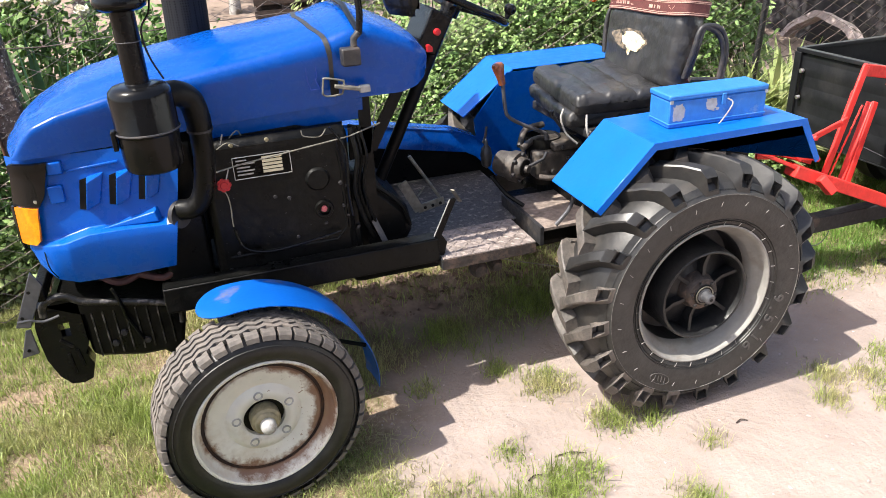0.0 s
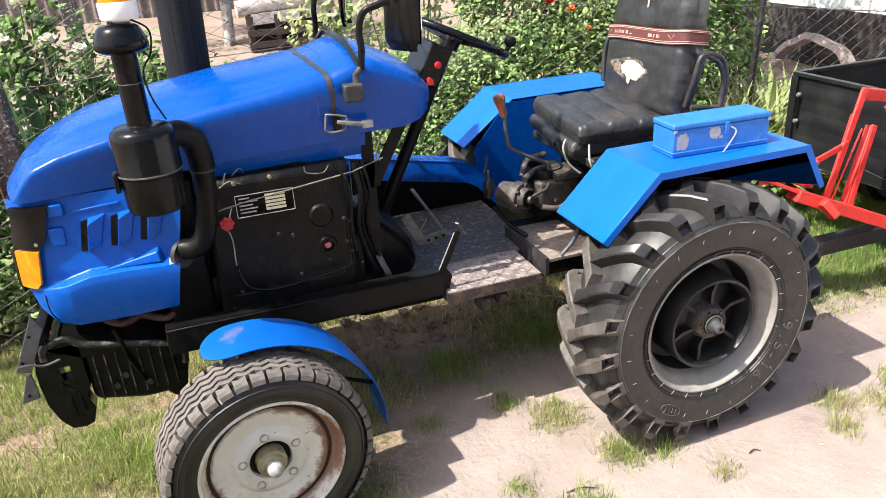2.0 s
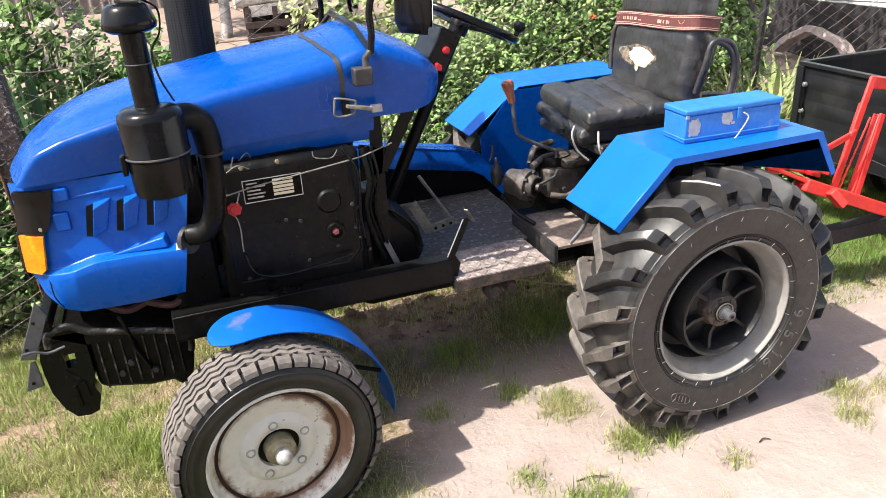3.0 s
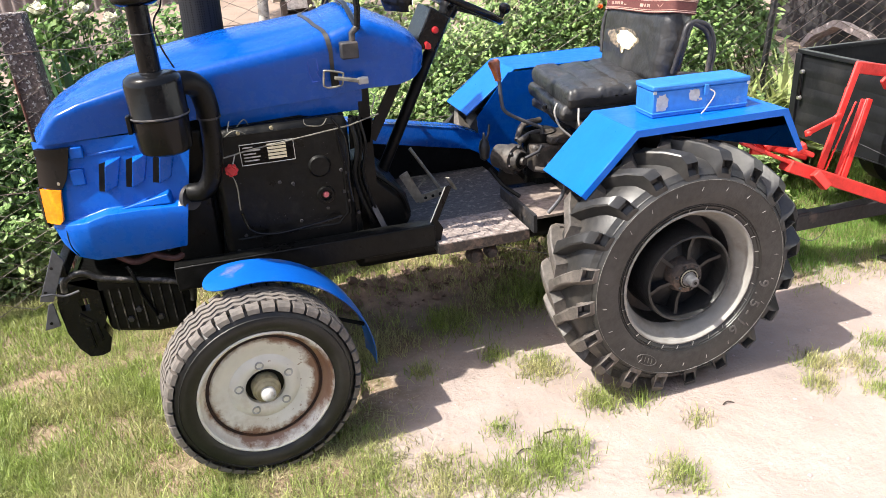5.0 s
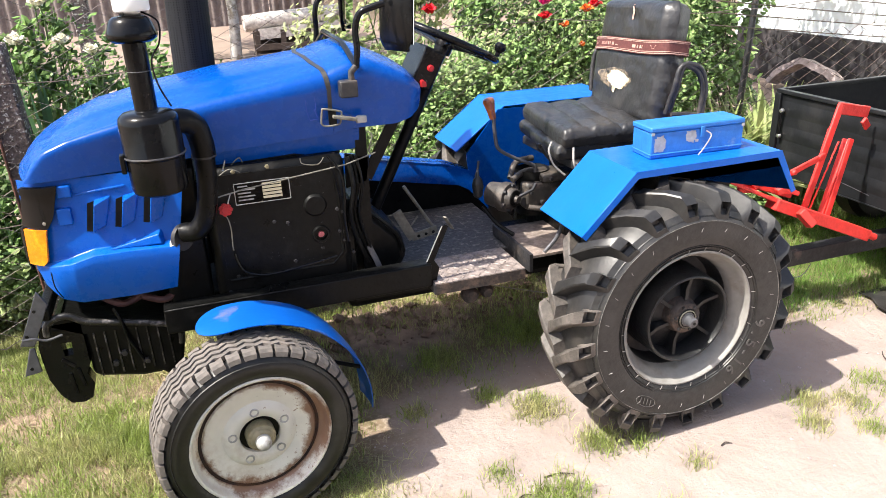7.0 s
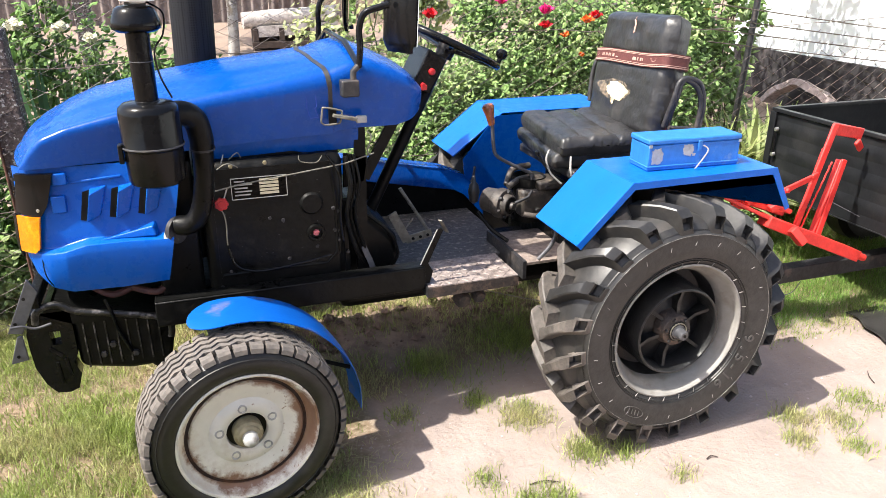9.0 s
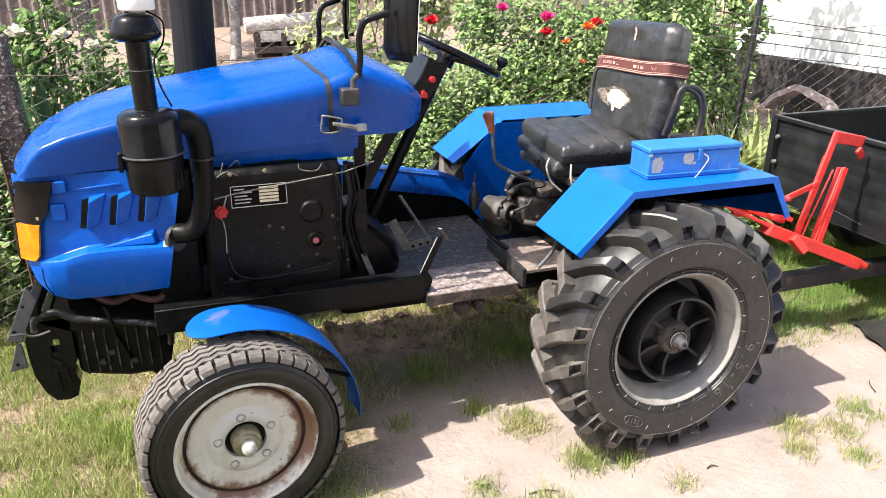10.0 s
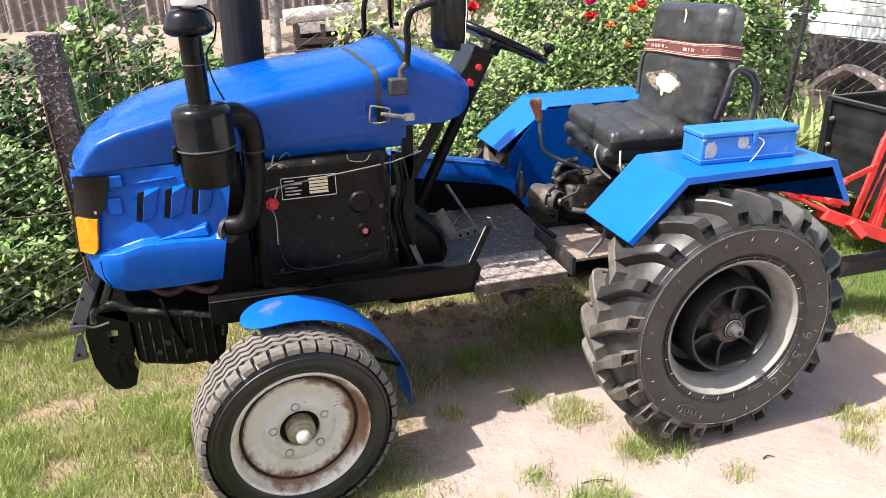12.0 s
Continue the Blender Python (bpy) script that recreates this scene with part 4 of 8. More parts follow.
# front mudguards, on the steered hubs
def front_guard(c, turn):
    def f(u, v):
        u = u ** 1.5
        a = radians(107 - u * 112)
        w = 0.086 * (1 if u > 0.12 else 0.08 + 0.92 * math.sqrt(max(0, 1 - ((0.12 - u) / 0.12) ** 2)))
        w *= 1 - 0.35 * max(0, (u - 0.65) / 0.35)
        r = 0.366 - 0.005 * (2 * v - 1) ** 2 + 0.01 * max(0, u - 0.7)
        return (r * math.cos(a), 0.162 + (2 * v - 1) * w, r * math.sin(a) - 0.046)
    g = part("front_mudguard", grid(BM(), 48, 10, f, 0.003), BLUE_GUARD, tractor, "curved blue front mudguard with a rusty patch", c, smooth=60)
    part("stay", tube(BM(), [(0.0, 0.20, 0.02), (0.03, 0.21, 0.22), (0.02, 0.17, 0.315)], 0.007, 8), GRIME, g)
    part("stay", tube(BM(), [(0.0, 0.20, 0.02), (0.24, 0.21, 0.08), (0.355, 0.17, 0.04)], 0.007, 8), GRIME, g)


front_guard(pose(-1.345, 0.073, 0.306, 0, 0, STEER), 1)
front_guard(pose(-1.345, mirrored(0.073), 0.306, 0, 0, STEER) @ Matrix.Diagonal((1, -1, 1, 1)), 1)

# frame, axle, engine
for y in (0.41, mirrored(0.41) - 0.05):
    bm = BM()
    box(bm, (-1.56, y, 0.515), (-0.72, y + 0.012, 0.595))
    box(bm, (-1.56, y, 0.515), (-0.72, y + 0.06, 0.527))
    box(bm, (-1.56, y, 0.583), (-0.72, y + 0.06, 0.595))
    part("frame_rail", bm, GRIME, tractor, "black channel steel frame rail", bevel=0.004)
part("front_axle", box(BM(), (-1.38, 0.25, 0.29), (-1.30, mirrored(0.25), 0.36)), GRIME, tractor, "black front axle beam", bevel=0.008)
part("axle_pivot", box(BM(), (-1.42, 0.62, 0.34), (-1.26, 0.92, 0.53)), GRIME, tractor, bevel=0.01)
for y in (0.2, mirrored(0.2)):
    part("king_pin", tube(BM(), [(-1.345, y, 0.24), (-1.345, y, 0.42)], 0.028, 14), GRIME, tractor)
part("tie_rod", tube(BM(), [(-1.22, 0.24, 0.30), (-1.2, mirrored(0.24), 0.30)], 0.012, 8), GRIME, tractor)
engine = part("engine_block", box(BM(), (-1.395, 0.478, 0.56), (-0.965, mirrored(0.478), 0.985)), GRIME, tractor, "black painted single-cylinder diesel engine block", bevel=0.025)
part("engine_sump", box(BM(), (-1.38, 0.50, 0.47), (-0.98, mirrored(0.50), 0.565)), GRIME, tractor, bevel=0.02)
part("cylinder_head", box(BM(), (-1.56, 0.55, 0.66), (-1.39, mirrored(0.55), 0.93)), GRIME, tractor, "black cylinder head", bevel=0.015)
part("radiator", box(BM(), (-1.54, 0.515, 0.52), (-1.41, mirrored(0.515), 0.99)), GRIME, tractor, "black radiator behind the nose panel", bevel=0.01)
part("fuel_tank", box(BM(), (-1.36, 0.53, 0.98), (-0.98, mirrored(0.53), 1.0)), GRIME, tractor, bevel=0.008)
part("gearbox", box(BM(), (-0.97, 0.61, 0.38), (0.22, mirrored(0.61), 0.505)), GRIME, tractor, "black gearbox housing", bevel=0.03)
part("rear_axle", tube(BM(), [(0, 0.16, 0.433), (0, mirrored(0.16), 0.433)], 0.075, 20), GRIME, tractor, "black rear axle housing")
part("final_drive", box(BM(), (-0.16, 0.52, 0.36), (0.2, mirrored(0.52), 0.66)), GRIME, tractor, bevel=0.03)
part("clutch_housing", box(BM(), (-0.965, 0.56, 0.50), (-0.87, mirrored(0.56), 0.62)), GRIME, tractor, bevel=0.02)

bm = prism(BM(), [(-0.968, 0.52), (-0.80, 0.52), (-0.755, 0.575), (-0.775, 0.66), (-0.85, 0.735), (-0.885, 0.80), (-0.968, 0.80)], 0.55, mirrored(0.55))
bell = part("clutch_bell", bm, GRIME, tractor, "black cast clutch bell housing", bevel=0.03)
part("bell_flange", prism(BM(), [(-0.972, 0.50), (-0.948, 0.50), (-0.948, 0.83), (-0.972, 0.83)], 0.50, mirrored(0.50)), GRIME, bell, bevel=0.006)
part("bell_rib", tube(BM(), bend([(-0.94, 0.548, 0.79), (-0.87, 0.546, 0.745), (-0.80, 0.546, 0.675), (-0.775, 0.546, 0.60)]), 0.007, 8), GRIME, bell)
for k, (x, y) in enumerate(((-0.955, 0.49), (-0.94, 0.505), (-0.925, 0.498))):
    part("hose", tube(BM(), bend([(x, y, 0.97), (x + 0.012, y - 0.012, 0.88), (x - 0.004, y - 0.006, 0.78), (x + 0.02, y, 0.67), (x + 0.05, y + 0.02, 0.60)]), 0.008 - 0.0015 * k, 8), GRIME, tractor, "black rubber hose")
part("control_plate", prism(BM(), [(-0.96, 0.86), (-0.89, 0.875), (-0.875, 0.955), (-0.955, 0.975)], 0.515, 0.523), GRIME, tractor, "black control bracket plate", bevel=0.003)
part("tank_bracket", prism(BM(), [(-1.36, 0.955), (-0.97, 0.968), (-0.97, 1.03), (-1.36, 1.015)], 0.522, 0.528), GRIME, tractor, "black strip under the hood")
part("flat_link", bar(BM(), (-0.905, 0.50, 0.66), (-0.87, 0.49, 0.565), 0.018, 0.005, (0, 1, 0)), GREYSTEEL, tractor, "flat grey steel link")
for z in (0.56, 0.65, 0.74):
    part("bolt", lathe(BM(), [(0.0, 0.009), (0.006, 0.009), (0.007, 0.006), (0.007, 0.0), (0.0, 0.0)], pose(-0.958, 0.50, z) @ AXLE, 6), DARKSTEEL, bell)

# engine details on the near face
YE = 0.478
plate = part("type_plate", box(BM(), (-1.305, YE - 0.004, 0.868), (-1.140, YE - 0.001, 0.935)), BLACK, engine, "black engine type plate with a pale table")
for k in range(5):
    z = 0.879 + k * 0.0105
    part("table_bar", box(BM(), (-1.222, YE - 0.0055, z), (-1.165, YE - 0.004, z + 0.0075)), IVORY, plate, "pale ivory table row")
    part("text_bar", box(BM(), (-1.295, YE - 0.0055, z + 0.001), (-1.295 + (0.045, 0.05, 0.038, 0.052, 0.03)[k], YE - 0.004, z + 0.005)), CHALK, plate)
for a, b in (((-1.305, 0.868), (-1.14, 0.870)), ((-1.305, 0.933), (-1.14, 0.935)), ((-1.305, 0.868), (-1.303, 0.935)), ((-1.142, 0.868), (-1.14, 0.935))):
    part("plate_edge", box(BM(), (a[0], YE - 0.006, a[1]), (b[0], YE - 0.004, b[1])), BARE, plate)


def on_engine(name, x, z, profile, mat, label="", seg=20):
    return part(name, lathe(BM(), profile, pose(x, YE, z) @ AXLE, seg), mat, engine, label)


on_engine("cover", -1.07, 0.835, [(0.0, 0.004), (0.012, 0.004), (0.013, 0.012), (0.018, 0.012), (0.02, 0.006), (0.034, 0.006), (0.036, 0.0), (0.0, 0.0)], GRIME, "round black cover")
on_engine("filler", -1.061, 0.737, [(0.0, 0.003), (0.017, 0.003), (0.019, 0.014), (0.026, 0.014), (0.029, 0.008), (0.030, 0.0), (0.0, 0.0)], GRIME, "black plug collar")
on_engine("plug", -1.061, 0.737, [(0.0, 0.012), (0.003, 0.012), (0.0035, 0.010), (0.009, 0.010), (0.0105, 0.006), (0.0105, 0.003), (0.0, 0.003)], PINKPLUG, "faded red oil plug")
for x, z in ((-0.99, 0.80), (-0.992, 0.735), (-1.06, 0.69), (-1.20, 0.80), (-1.16, 0.79), (-1.33, 0.64), (-1.15, 0.66), (-1.36, 0.59)):
    on_engine("bolt", x, z, [(0.0, 0.007), (0.005, 0.007), (0.006, 0.005), (0.006, 0.0), (0.0, 0.0)], DARKSTEEL, seg=6)
part("hand_hole_cover", prism(BM(), [(-1.36, 0.62), (-1.02, 0.62), (-0.985, 0.66), (-0.985, 0.86), (-1.0, 0.965), (-1.36, 0.965)], YE - 0.004, YE), GRIME, engine, "flat black engine side cover")
part("cover_rim", tube(BM(), [(-1.355, YE - 0.003, 0.63), (-1.03, YE - 0.003, 0.63), (-0.995, YE - 0.003, 0.665), (-0.995, YE - 0.003, 0.85), (-1.008, YE - 0.003, 0.955)], 0.006, 8), GRIME, engine, "raised rim of the side cover")
part("cast_boss", lathe(BM(), [(0.0, 0.012), (0.03, 0.012), (0.036, 0.006), (0.037, 0.0), (0.0, 0.0)], pose(-1.07, YE - 0.002, 0.835) @ AXLE, 22), GRIME, engine)
for x, z, r in ((-1.003, 0.812, 0.007), (-1.001, 0.738, 0.007), (-0.99, 0.705, 0.006)):
    on_engine("bolt", x, z, [(0.0, 0.010), (r * 0.7, 0.010), (r, 0.006), (r, 0.0), (0.0, 0.0)], DARKSTEEL, seg=6)
rg = np.random.default_rng(12)
bm = BM()
for k in range(60):
    x, z, q = -1.33 + 0.32 * rg.random(), 0.65 + 0.30 * rg.random() ** 1.4, 0.0004 + 0.0014 * rg.random() ** 2
    a = rg.random() * 3.1
    dx, dz = math.cos(a) * q * 2.2, math.sin(a) * q
    bm.faces.new([bm.verts.new((x + i * dx, YE - 0.0048, z + j * dz + 0.3 * i * dx)) for i, j in ((-1, -1), (1, -1), (1.2, 1), (-0.8, 1))])
tagged(part("paint_chip", bm, GREYSTEEL, engine, smooth=0), "small grey chips in the black paint", kind="stuff")
part("fuel_line", tube(BM(), bend([(-1.02, 0.46, 0.99), (-0.985, 0.455, 0.93), (-0.978, 0.46, 0.86), (-0.982, 0.465, 0.78), (-0.975, 0.468, 0.70)]), 0.004, 8), BLACK, engine, "thin black fuel line")
part("hanging_wire", tube(BM(), bend([(-1.10, 0.47, 0.99), (-1.095, 0.466, 0.972), (-1.05, 0.464, 0.965), (-1.03, 0.466, 0.985)]), 0.0016, 6), OLIVE, engine)
part("hanging_wire", tube(BM(), bend([(-0.885, 0.48, 1.045), (-0.872, 0.478, 1.03), (-0.885, 0.478, 0.985), (-0.875, 0.48, 0.97)]), 0.002, 6), OLIVE, engine)
# red star knob on its drain rod
bm = BM()
for k in range(7):
    a = 2 * math.pi * k / 7
    lathe(bm, [(0.0, 0.006), (0.007, 0.005), (0.0085, 0.0), (0.0, -0.004)], pose(-1.338 + 0.013 * math.cos(a), YE - 0.03, 0.868 + 0.013 * math.sin(a)) @ AXLE, 8)
lathe(bm, [(0.0, 0.008), (0.010, 0.008), (0.013, 0.004), (0.013, -0.006), (0.0, -0.006)], pose(-1.338, YE - 0.03, 0.868) @ AXLE, 14)
part("drain_knob", bm, REDKNOB, engine, "red star-shaped hand knob")
part("knob_stem", tube(BM(), [(-1.338, YE - 0.03, 0.868), (-1.338, YE, 0.868)], 0.006, 8), DARKSTEEL, engine)
part("drain_chain", tube(BM(), bend([(-1.345, YE - 0.02, 0.85), (-1.335, YE - 0.018, 0.835), (-1.33, YE - 0.015, 0.80), (-1.332, YE - 0.012, 0.75), (-1.332, YE - 0.01, 0.73)]), 0.002, 6), OLIVE, engine, "thin bright drain chain")
part("hose", tube(BM(), bend([(-1.33, YE - 0.012, 0.72), (-1.31, YE - 0.02, 0.66), (-1.24, YE - 0.03, 0.64), (-1.12, YE - 0.03, 0.65), (-1.02, YE - 0.02, 0.66)]), 0.0045, 8), BLACK, engine, "black rubber hose")
part("throttle_rod", tube(BM(), [(-1.40, 0.45, 0.90), (-1.28, 0.44, 0.925), (-0.965, 0.46, 0.955), (-0.86, 0.50, 0.97)], 0.0024, 6), OLIVE, engine, "thin bright throttle rod")
part("choke_wire", tube(BM(), bend([(-1.34, 0.46, 0.97), (-1.31, 0.46, 0.985), (-1.28, 0.465, 0.97)]), 0.0018, 6), OLIVE, engine)
for x, z in ((-1.20, 0.975), (-1.30, 0.972)):
    on_engine("cap_nut", x, z, [(0.0, 0.01), (0.006, 0.008), (0.007, 0.0), (0.0, 0.0)], BRASS, seg=6)

# intake: oil-bath cleaner, stack, rain cap, elbow
CX, CY = -1.495, 0.322
cleaner = part("air_cleaner", lathe(BM(), [(0.0, 0.985), (0.055, 0.985), (0.068, 0.992), (0.072, 1.003), (0.074, 1.082), (0.078, 1.086), (0.078, 1.094), (0.076, 1.098), (0.0765, 1.175), (0.073, 1.19), (0.062, 1.2), (0.03, 1.204), (0.0, 1.204)],
                                     pose(CX, CY, 0), 40), BLACK, tractor, "glossy black oil-bath air cleaner")
part("clamp_band", lathe(BM(), [(0.078, 1.0885), (0.0795, 1.089), (0.0795, 1.0925), (0.078, 1.093)], pose(CX, CY, 0), 40, True), GREYSTEEL, cleaner, "thin dull clamp band")
part("clamp_clip", box(BM(), (CX - 0.086, CY - 0.03, 1.05), (CX - 0.074, CY + 0.0, 1.10)), GRIME, cleaner, bevel=0.003)
stack = part("intake_pipe", lathe(BM(), [(0.034, 1.202), (0.0285, 1.206), (0.0285, 1.40), (0.0, 1.40)], pose(CX, CY, 0), 28), BLACK, tractor, "black intake stack pipe")
part("stack_collar", lathe(BM(), [(0.0285, 1.3025), (0.0291, 1.303), (0.0291, 1.3045), (0.0285, 1.305)], pose(CX, CY, 0), 28, True), GREYSTEEL, stack)
part("rain_cap", lathe(BM(), [(0.0, 1.375), (0.045, 1.375), (0.058, 1.383), (0.061, 1.392), (0.058, 1.402), (0.052, 1.42), (0.046, 1.43), (0.038, 1.436), (0.0, 1.438)], pose(CX, CY, 0), 36), BLACK, stack, "glossy black dome rain cap")
beacon = part("warning_beacon", lathe(BM(), [(0.0, 1.442), (0.018, 1.442), (0.02, 1.446), (0.041, 1.448), (0.043, 1.452), (0.043, 1.484), (0.041, 1.487), (0.0, 1.487)], pose(CX + 0.01, CY, 0), 36), WHITEPLASTIC, stack, "white beacon base")
part("beacon_lens", lathe(BM(), [(0.04, 1.487), (0.0395, 1.50), (0.041, 1.501), (0.0385, 1.515), (0.04, 1.516), (0.0375, 1.532), (0.0385, 1.534), (0.034, 1.552), (0.025, 1.565), (0.0, 1.572)], pose(CX + 0.01, CY, 0), 36), ORANGE, beacon, "orange ribbed beacon lens")
part("beacon_wire", tube(BM(), bend([(CX + 0.03, CY, 1.445), (CX + 0.065, CY - 0.01, 1.42), (CX + 0.06, CY - 0.02, 1.37), (CX + 0.035, CY - 0.02, 1.33), (CX + 0.04, CY - 0.02, 1.27), (CX + 0.062, CY - 0.01, 1.21)]), 0.0025, 6), BLACK, stack, "thin black cable")
part("stack_brace", tube(BM(), [(CX + 0.03, CY, 1.438), (CX - 0.02, CY, 1.442)], 0.004, 6), STEEL, stack)
part("intake_elbow", tube(BM(), bend([(CX + 0.03, CY + 0.03, 1.155), (CX + 0.075, CY + 0.055, 1.158), (CX + 0.108, CY + 0.075, 1.135), (CX + 0.122, CY + 0.08, 1.085), (CX + 0.122, CY + 0.085, 1.04), (CX + 0.118, CY + 0.09, 0.96), (CX + 0.10, CY + 0.1, 0.87), (CX + 0.07, CY + 0.11, 0.825), (CX + 0.03, CY + 0.13, 0.815)], 8), 0.029, 20), GRIME, tractor, "black intake hose elbow")
part("elbow_cuff", tube(BM(), bend([(CX + 0.05, CY + 0.045, 1.158), (CX + 0.085, CY + 0.06, 1.155), (CX + 0.112, CY + 0.077, 1.13), (CX + 0.122, CY + 0.081, 1.08), (CX + 0.122, CY + 0.084, 1.05)], 6), 0.033, 20), GRIME, tractor, "ribbed black rubber cuff")
part("hose_clamp", tube(BM(), [(CX + 0.122, CY + 0.084, 1.052), (CX + 0.122, CY + 0.0845, 1.046)], 0.0345, 20), DARKSTEEL, tractor, "steel hose clamp")
part("intake_flange", tube(BM(), [(CX + 0.03, CY + 0.13, 0.80), (CX + 0.02, CY + 0.14, 0.80)], 0.040, 20), DARKSTEEL, tractor)
for z in (0.90, 1.0):
    part("tag_wire", tube(BM(), [(CX + 0.165, CY + 0.08, z), (CX + 0.175, CY + 0.07, z + 0.03)], 0.002, 5), BARE, tractor)

# exhaust guard on the far side of the hood
guard = part("exhaust_guard", lathe(BM(), [(0.0, 1.12), (0.067, 1.12), (0.067, 1.9), (0.0, 1.9)], pose(-1.395, 0.93, 0, 0, 2, 0), 40), None or material("perforated_black_sheet", (0.02, 0.02, 0.021), 0.65, 0.0, 40, 0.2, bump=0.0, spec=0.15), tractor, "black perforated exhaust guard")


def perforate(mat):
    """Small round holes in rows, as relief and colour of the sheet."""
    n, l = mat.node_tree.nodes, mat.node_tree.links
    b = n["Principled BSDF"]
    tc = n.new("ShaderNodeTexCoord")
    v = n.new("ShaderNodeTexVoronoi")
    v.inputs["Scale"].default_value, v.inputs["Randomness"].default_value = 130, 0.12
    l.new(tc.outputs["Object"], v.inputs["Vector"])
    r = n.new("ShaderNodeMapRange")
    r.inputs["From Min"].default_value, r.inputs["From Max"].default_value = 0.25, 0.45
    l.new(v.outputs["Distance"], r.inputs["Value"])
    mx = n.new("ShaderNodeMix")
    mx.data_type = "RGBA"
    mx.inputs["A"].default_value, mx.inputs["B"].default_value = (0.002, 0.002, 0.002, 1), (0.017, 0.017, 0.018, 1)
    l.new(r.outputs["Result"], mx.inputs["Factor"])
    l.new(mx.outputs["Result"], b.inputs["Base Color"])


perforate(guard.data.materials[0])

# front weight carrier and bumper
carrier = part("front_weight", prism(BM(), [(-1.80, 0.385), (-1.78, 0.372), (-1.66, 0.345), (-1.60, 0.345), (-1.575, 0.318), (-1.55, 0.305), (-1.515, 0.47), (-1.545, 0.52), (-1.80, 0.56)], 0.50, mirrored(0.50)), GRIME, tractor, "black ribbed cast front carrier", bevel=0.012)
part("carrier_cap", tube(BM(), bend([(-1.895, 0.49, 0.545), (-1.888, 0.487, 0.58), (-1.86, 0.486, 0.598), (-1.823, 0.486, 0.597), (-1.785, 0.486, 0.572), (-1.70, 0.488, 0.551), (-1.6, 0.49, 0.526), (-1.55, 0.493, 0.508), (-1.528, 0.494, 0.48), (-1.53, 0.495, 0.44)]), 0.0105, 10), WORN, carrier, "worn rounded top edge")
part("carrier_top", prism(BM(), [(-1.88, 0.57), (-1.85, 0.598), (-1.80, 0.585), (-1.57, 0.53), (-1.545, 0.515), (-1.80, 0.53)], 0.49, mirrored(0.49)), GRIME, carrier, "black carrier top")
for k in range(8):
    x = -1.775 + k * 0.03
    part("rib", prism(BM(), [(x, 0.375), (x + 0.004, 0.375), (x + 0.003, 0.525), (x - 0.001, 0.525)], 0.493, 0.501), WORN, carrier, smooth=0)
bm = BM()
prism(bm, [(-1.91, 0.575), (-1.80, 0.575), (-1.80, 0.512), (-1.925, 0.512)], 0.49, 0.54)
prism(bm, [(-1.925, 0.512), (-1.866, 0.512), (-1.862, 0.468), (-1.925, 0.468)], 0.49, 0.54)
prism(bm, [(-1.836, 0.512), (-1.80, 0.512), (-1.80, 0.468), (-1.838, 0.468)], 0.49, 0.54)
prism(bm, [(-1.925, 0.468), (-1.80, 0.468), (-1.80, 0.43), (-1.815, 0.40), (-1.80, 0.36), (-1.815, 0.312), (-1.84, 0.302), (-1.875, 0.306), (-1.90, 0.34), (-1.92, 0.40)], 0.49, 0.54)
part("tow_cheek", bm, BLACK, carrier, "black cast towing cheek with an open eye")
for a, b in (((-1.872, 0.46), (-1.842, 0.43)), ((-1.86, 0.41), (-1.855, 0.34)), ((-1.835, 0.42), (-1.828, 0.36))):
    part("cheek_web", bar(BM(), (a[0], 0.488, a[1]), (b[0], 0.488, b[1]), 0.008, 0.008, (0, 1, 0)), GRIME, carrier, smooth=0)
for x, z in ((-1.70, 0.44), (-1.64, 0.40), (-1.73, 0.41)):
    part("bolt", lathe(BM(), [(0.0, 0.012), (0.009, 0.012), (0.011, 0.008), (0.011, 0.0), (0.0, 0.0)], pose(x, 0.502, z) @ AXLE, 6), DARKSTEEL, carrier)
part("pull_cord", tube(BM(), bend([(-1.70, 0.48, 0.60), (-1.685, 0.475, 0.55), (-1.68, 0.485, 0.50), (-1.66, 0.488, 0.44), (-1.65, 0.49, 0.41)]), 0.0055, 8), BLACK, carrier, "black rubber strap")
part("bumper_plate", prism(BM(), [(-1.888, 0.70), (-1.866, 0.655), (-1.927, 0.53), (-1.964, 0.538)], 0.462, 0.470), GREYSTEEL, tractor, "dark grey steel bumper plate", bevel=0.002)
part("bumper_plate", prism(BM(), [(-1.944, 0.522), (-1.930, 0.524), (-1.926, 0.444), (-1.974, 0.437)], 0.464, 0.472), GREYSTEEL, tractor, "dark grey steel bumper plate", bevel=0.002)
part("bumper_bar", box(BM(), (-1.90, 0.472, 0.60), (-1.87, mirrored(0.472), 0.64)), GRIME, tractor, "black bumper cross bar", bevel=0.004)
for x, z in ((-1.905, 0.64), (-1.94, 0.565), (-1.95, 0.46)):
    part("bolt_hole", lathe(BM(), [(0.0, 0.001), (0.005, 0.001), (0.005, -0.001), (0.0, -0.001)], pose(x, 0.4625, z) @ AXLE, 10), GRIME, tractor)
part("wire_end", tube(BM(), bend([(-1.95, 0.44, 0.565), (-1.92, 0.45, 0.56), (-1.89, 0.46, 0.545), (-1.85, 0.47, 0.55)]), 0.004, 6), GREYSTEEL, tractor, "bent bright wire")
for a, b, c in (((-1.63, 0.55, 0.60), (-1.56, 0.52, 0.585), (-1.52, 0.53, 0.60)), ((-1.74, 0.55, 0.62), (-1.68, 0.53, 0.59), (-1.62, 0.55, 0.60))):
    part("hose", tube(BM(), bend([a, b, c]), 0.011, 8), material("faded_red_hose", (0.07, 0.025, 0.022), 0.7, 0, 40, 0.3), tractor, "faded red rubber hose")

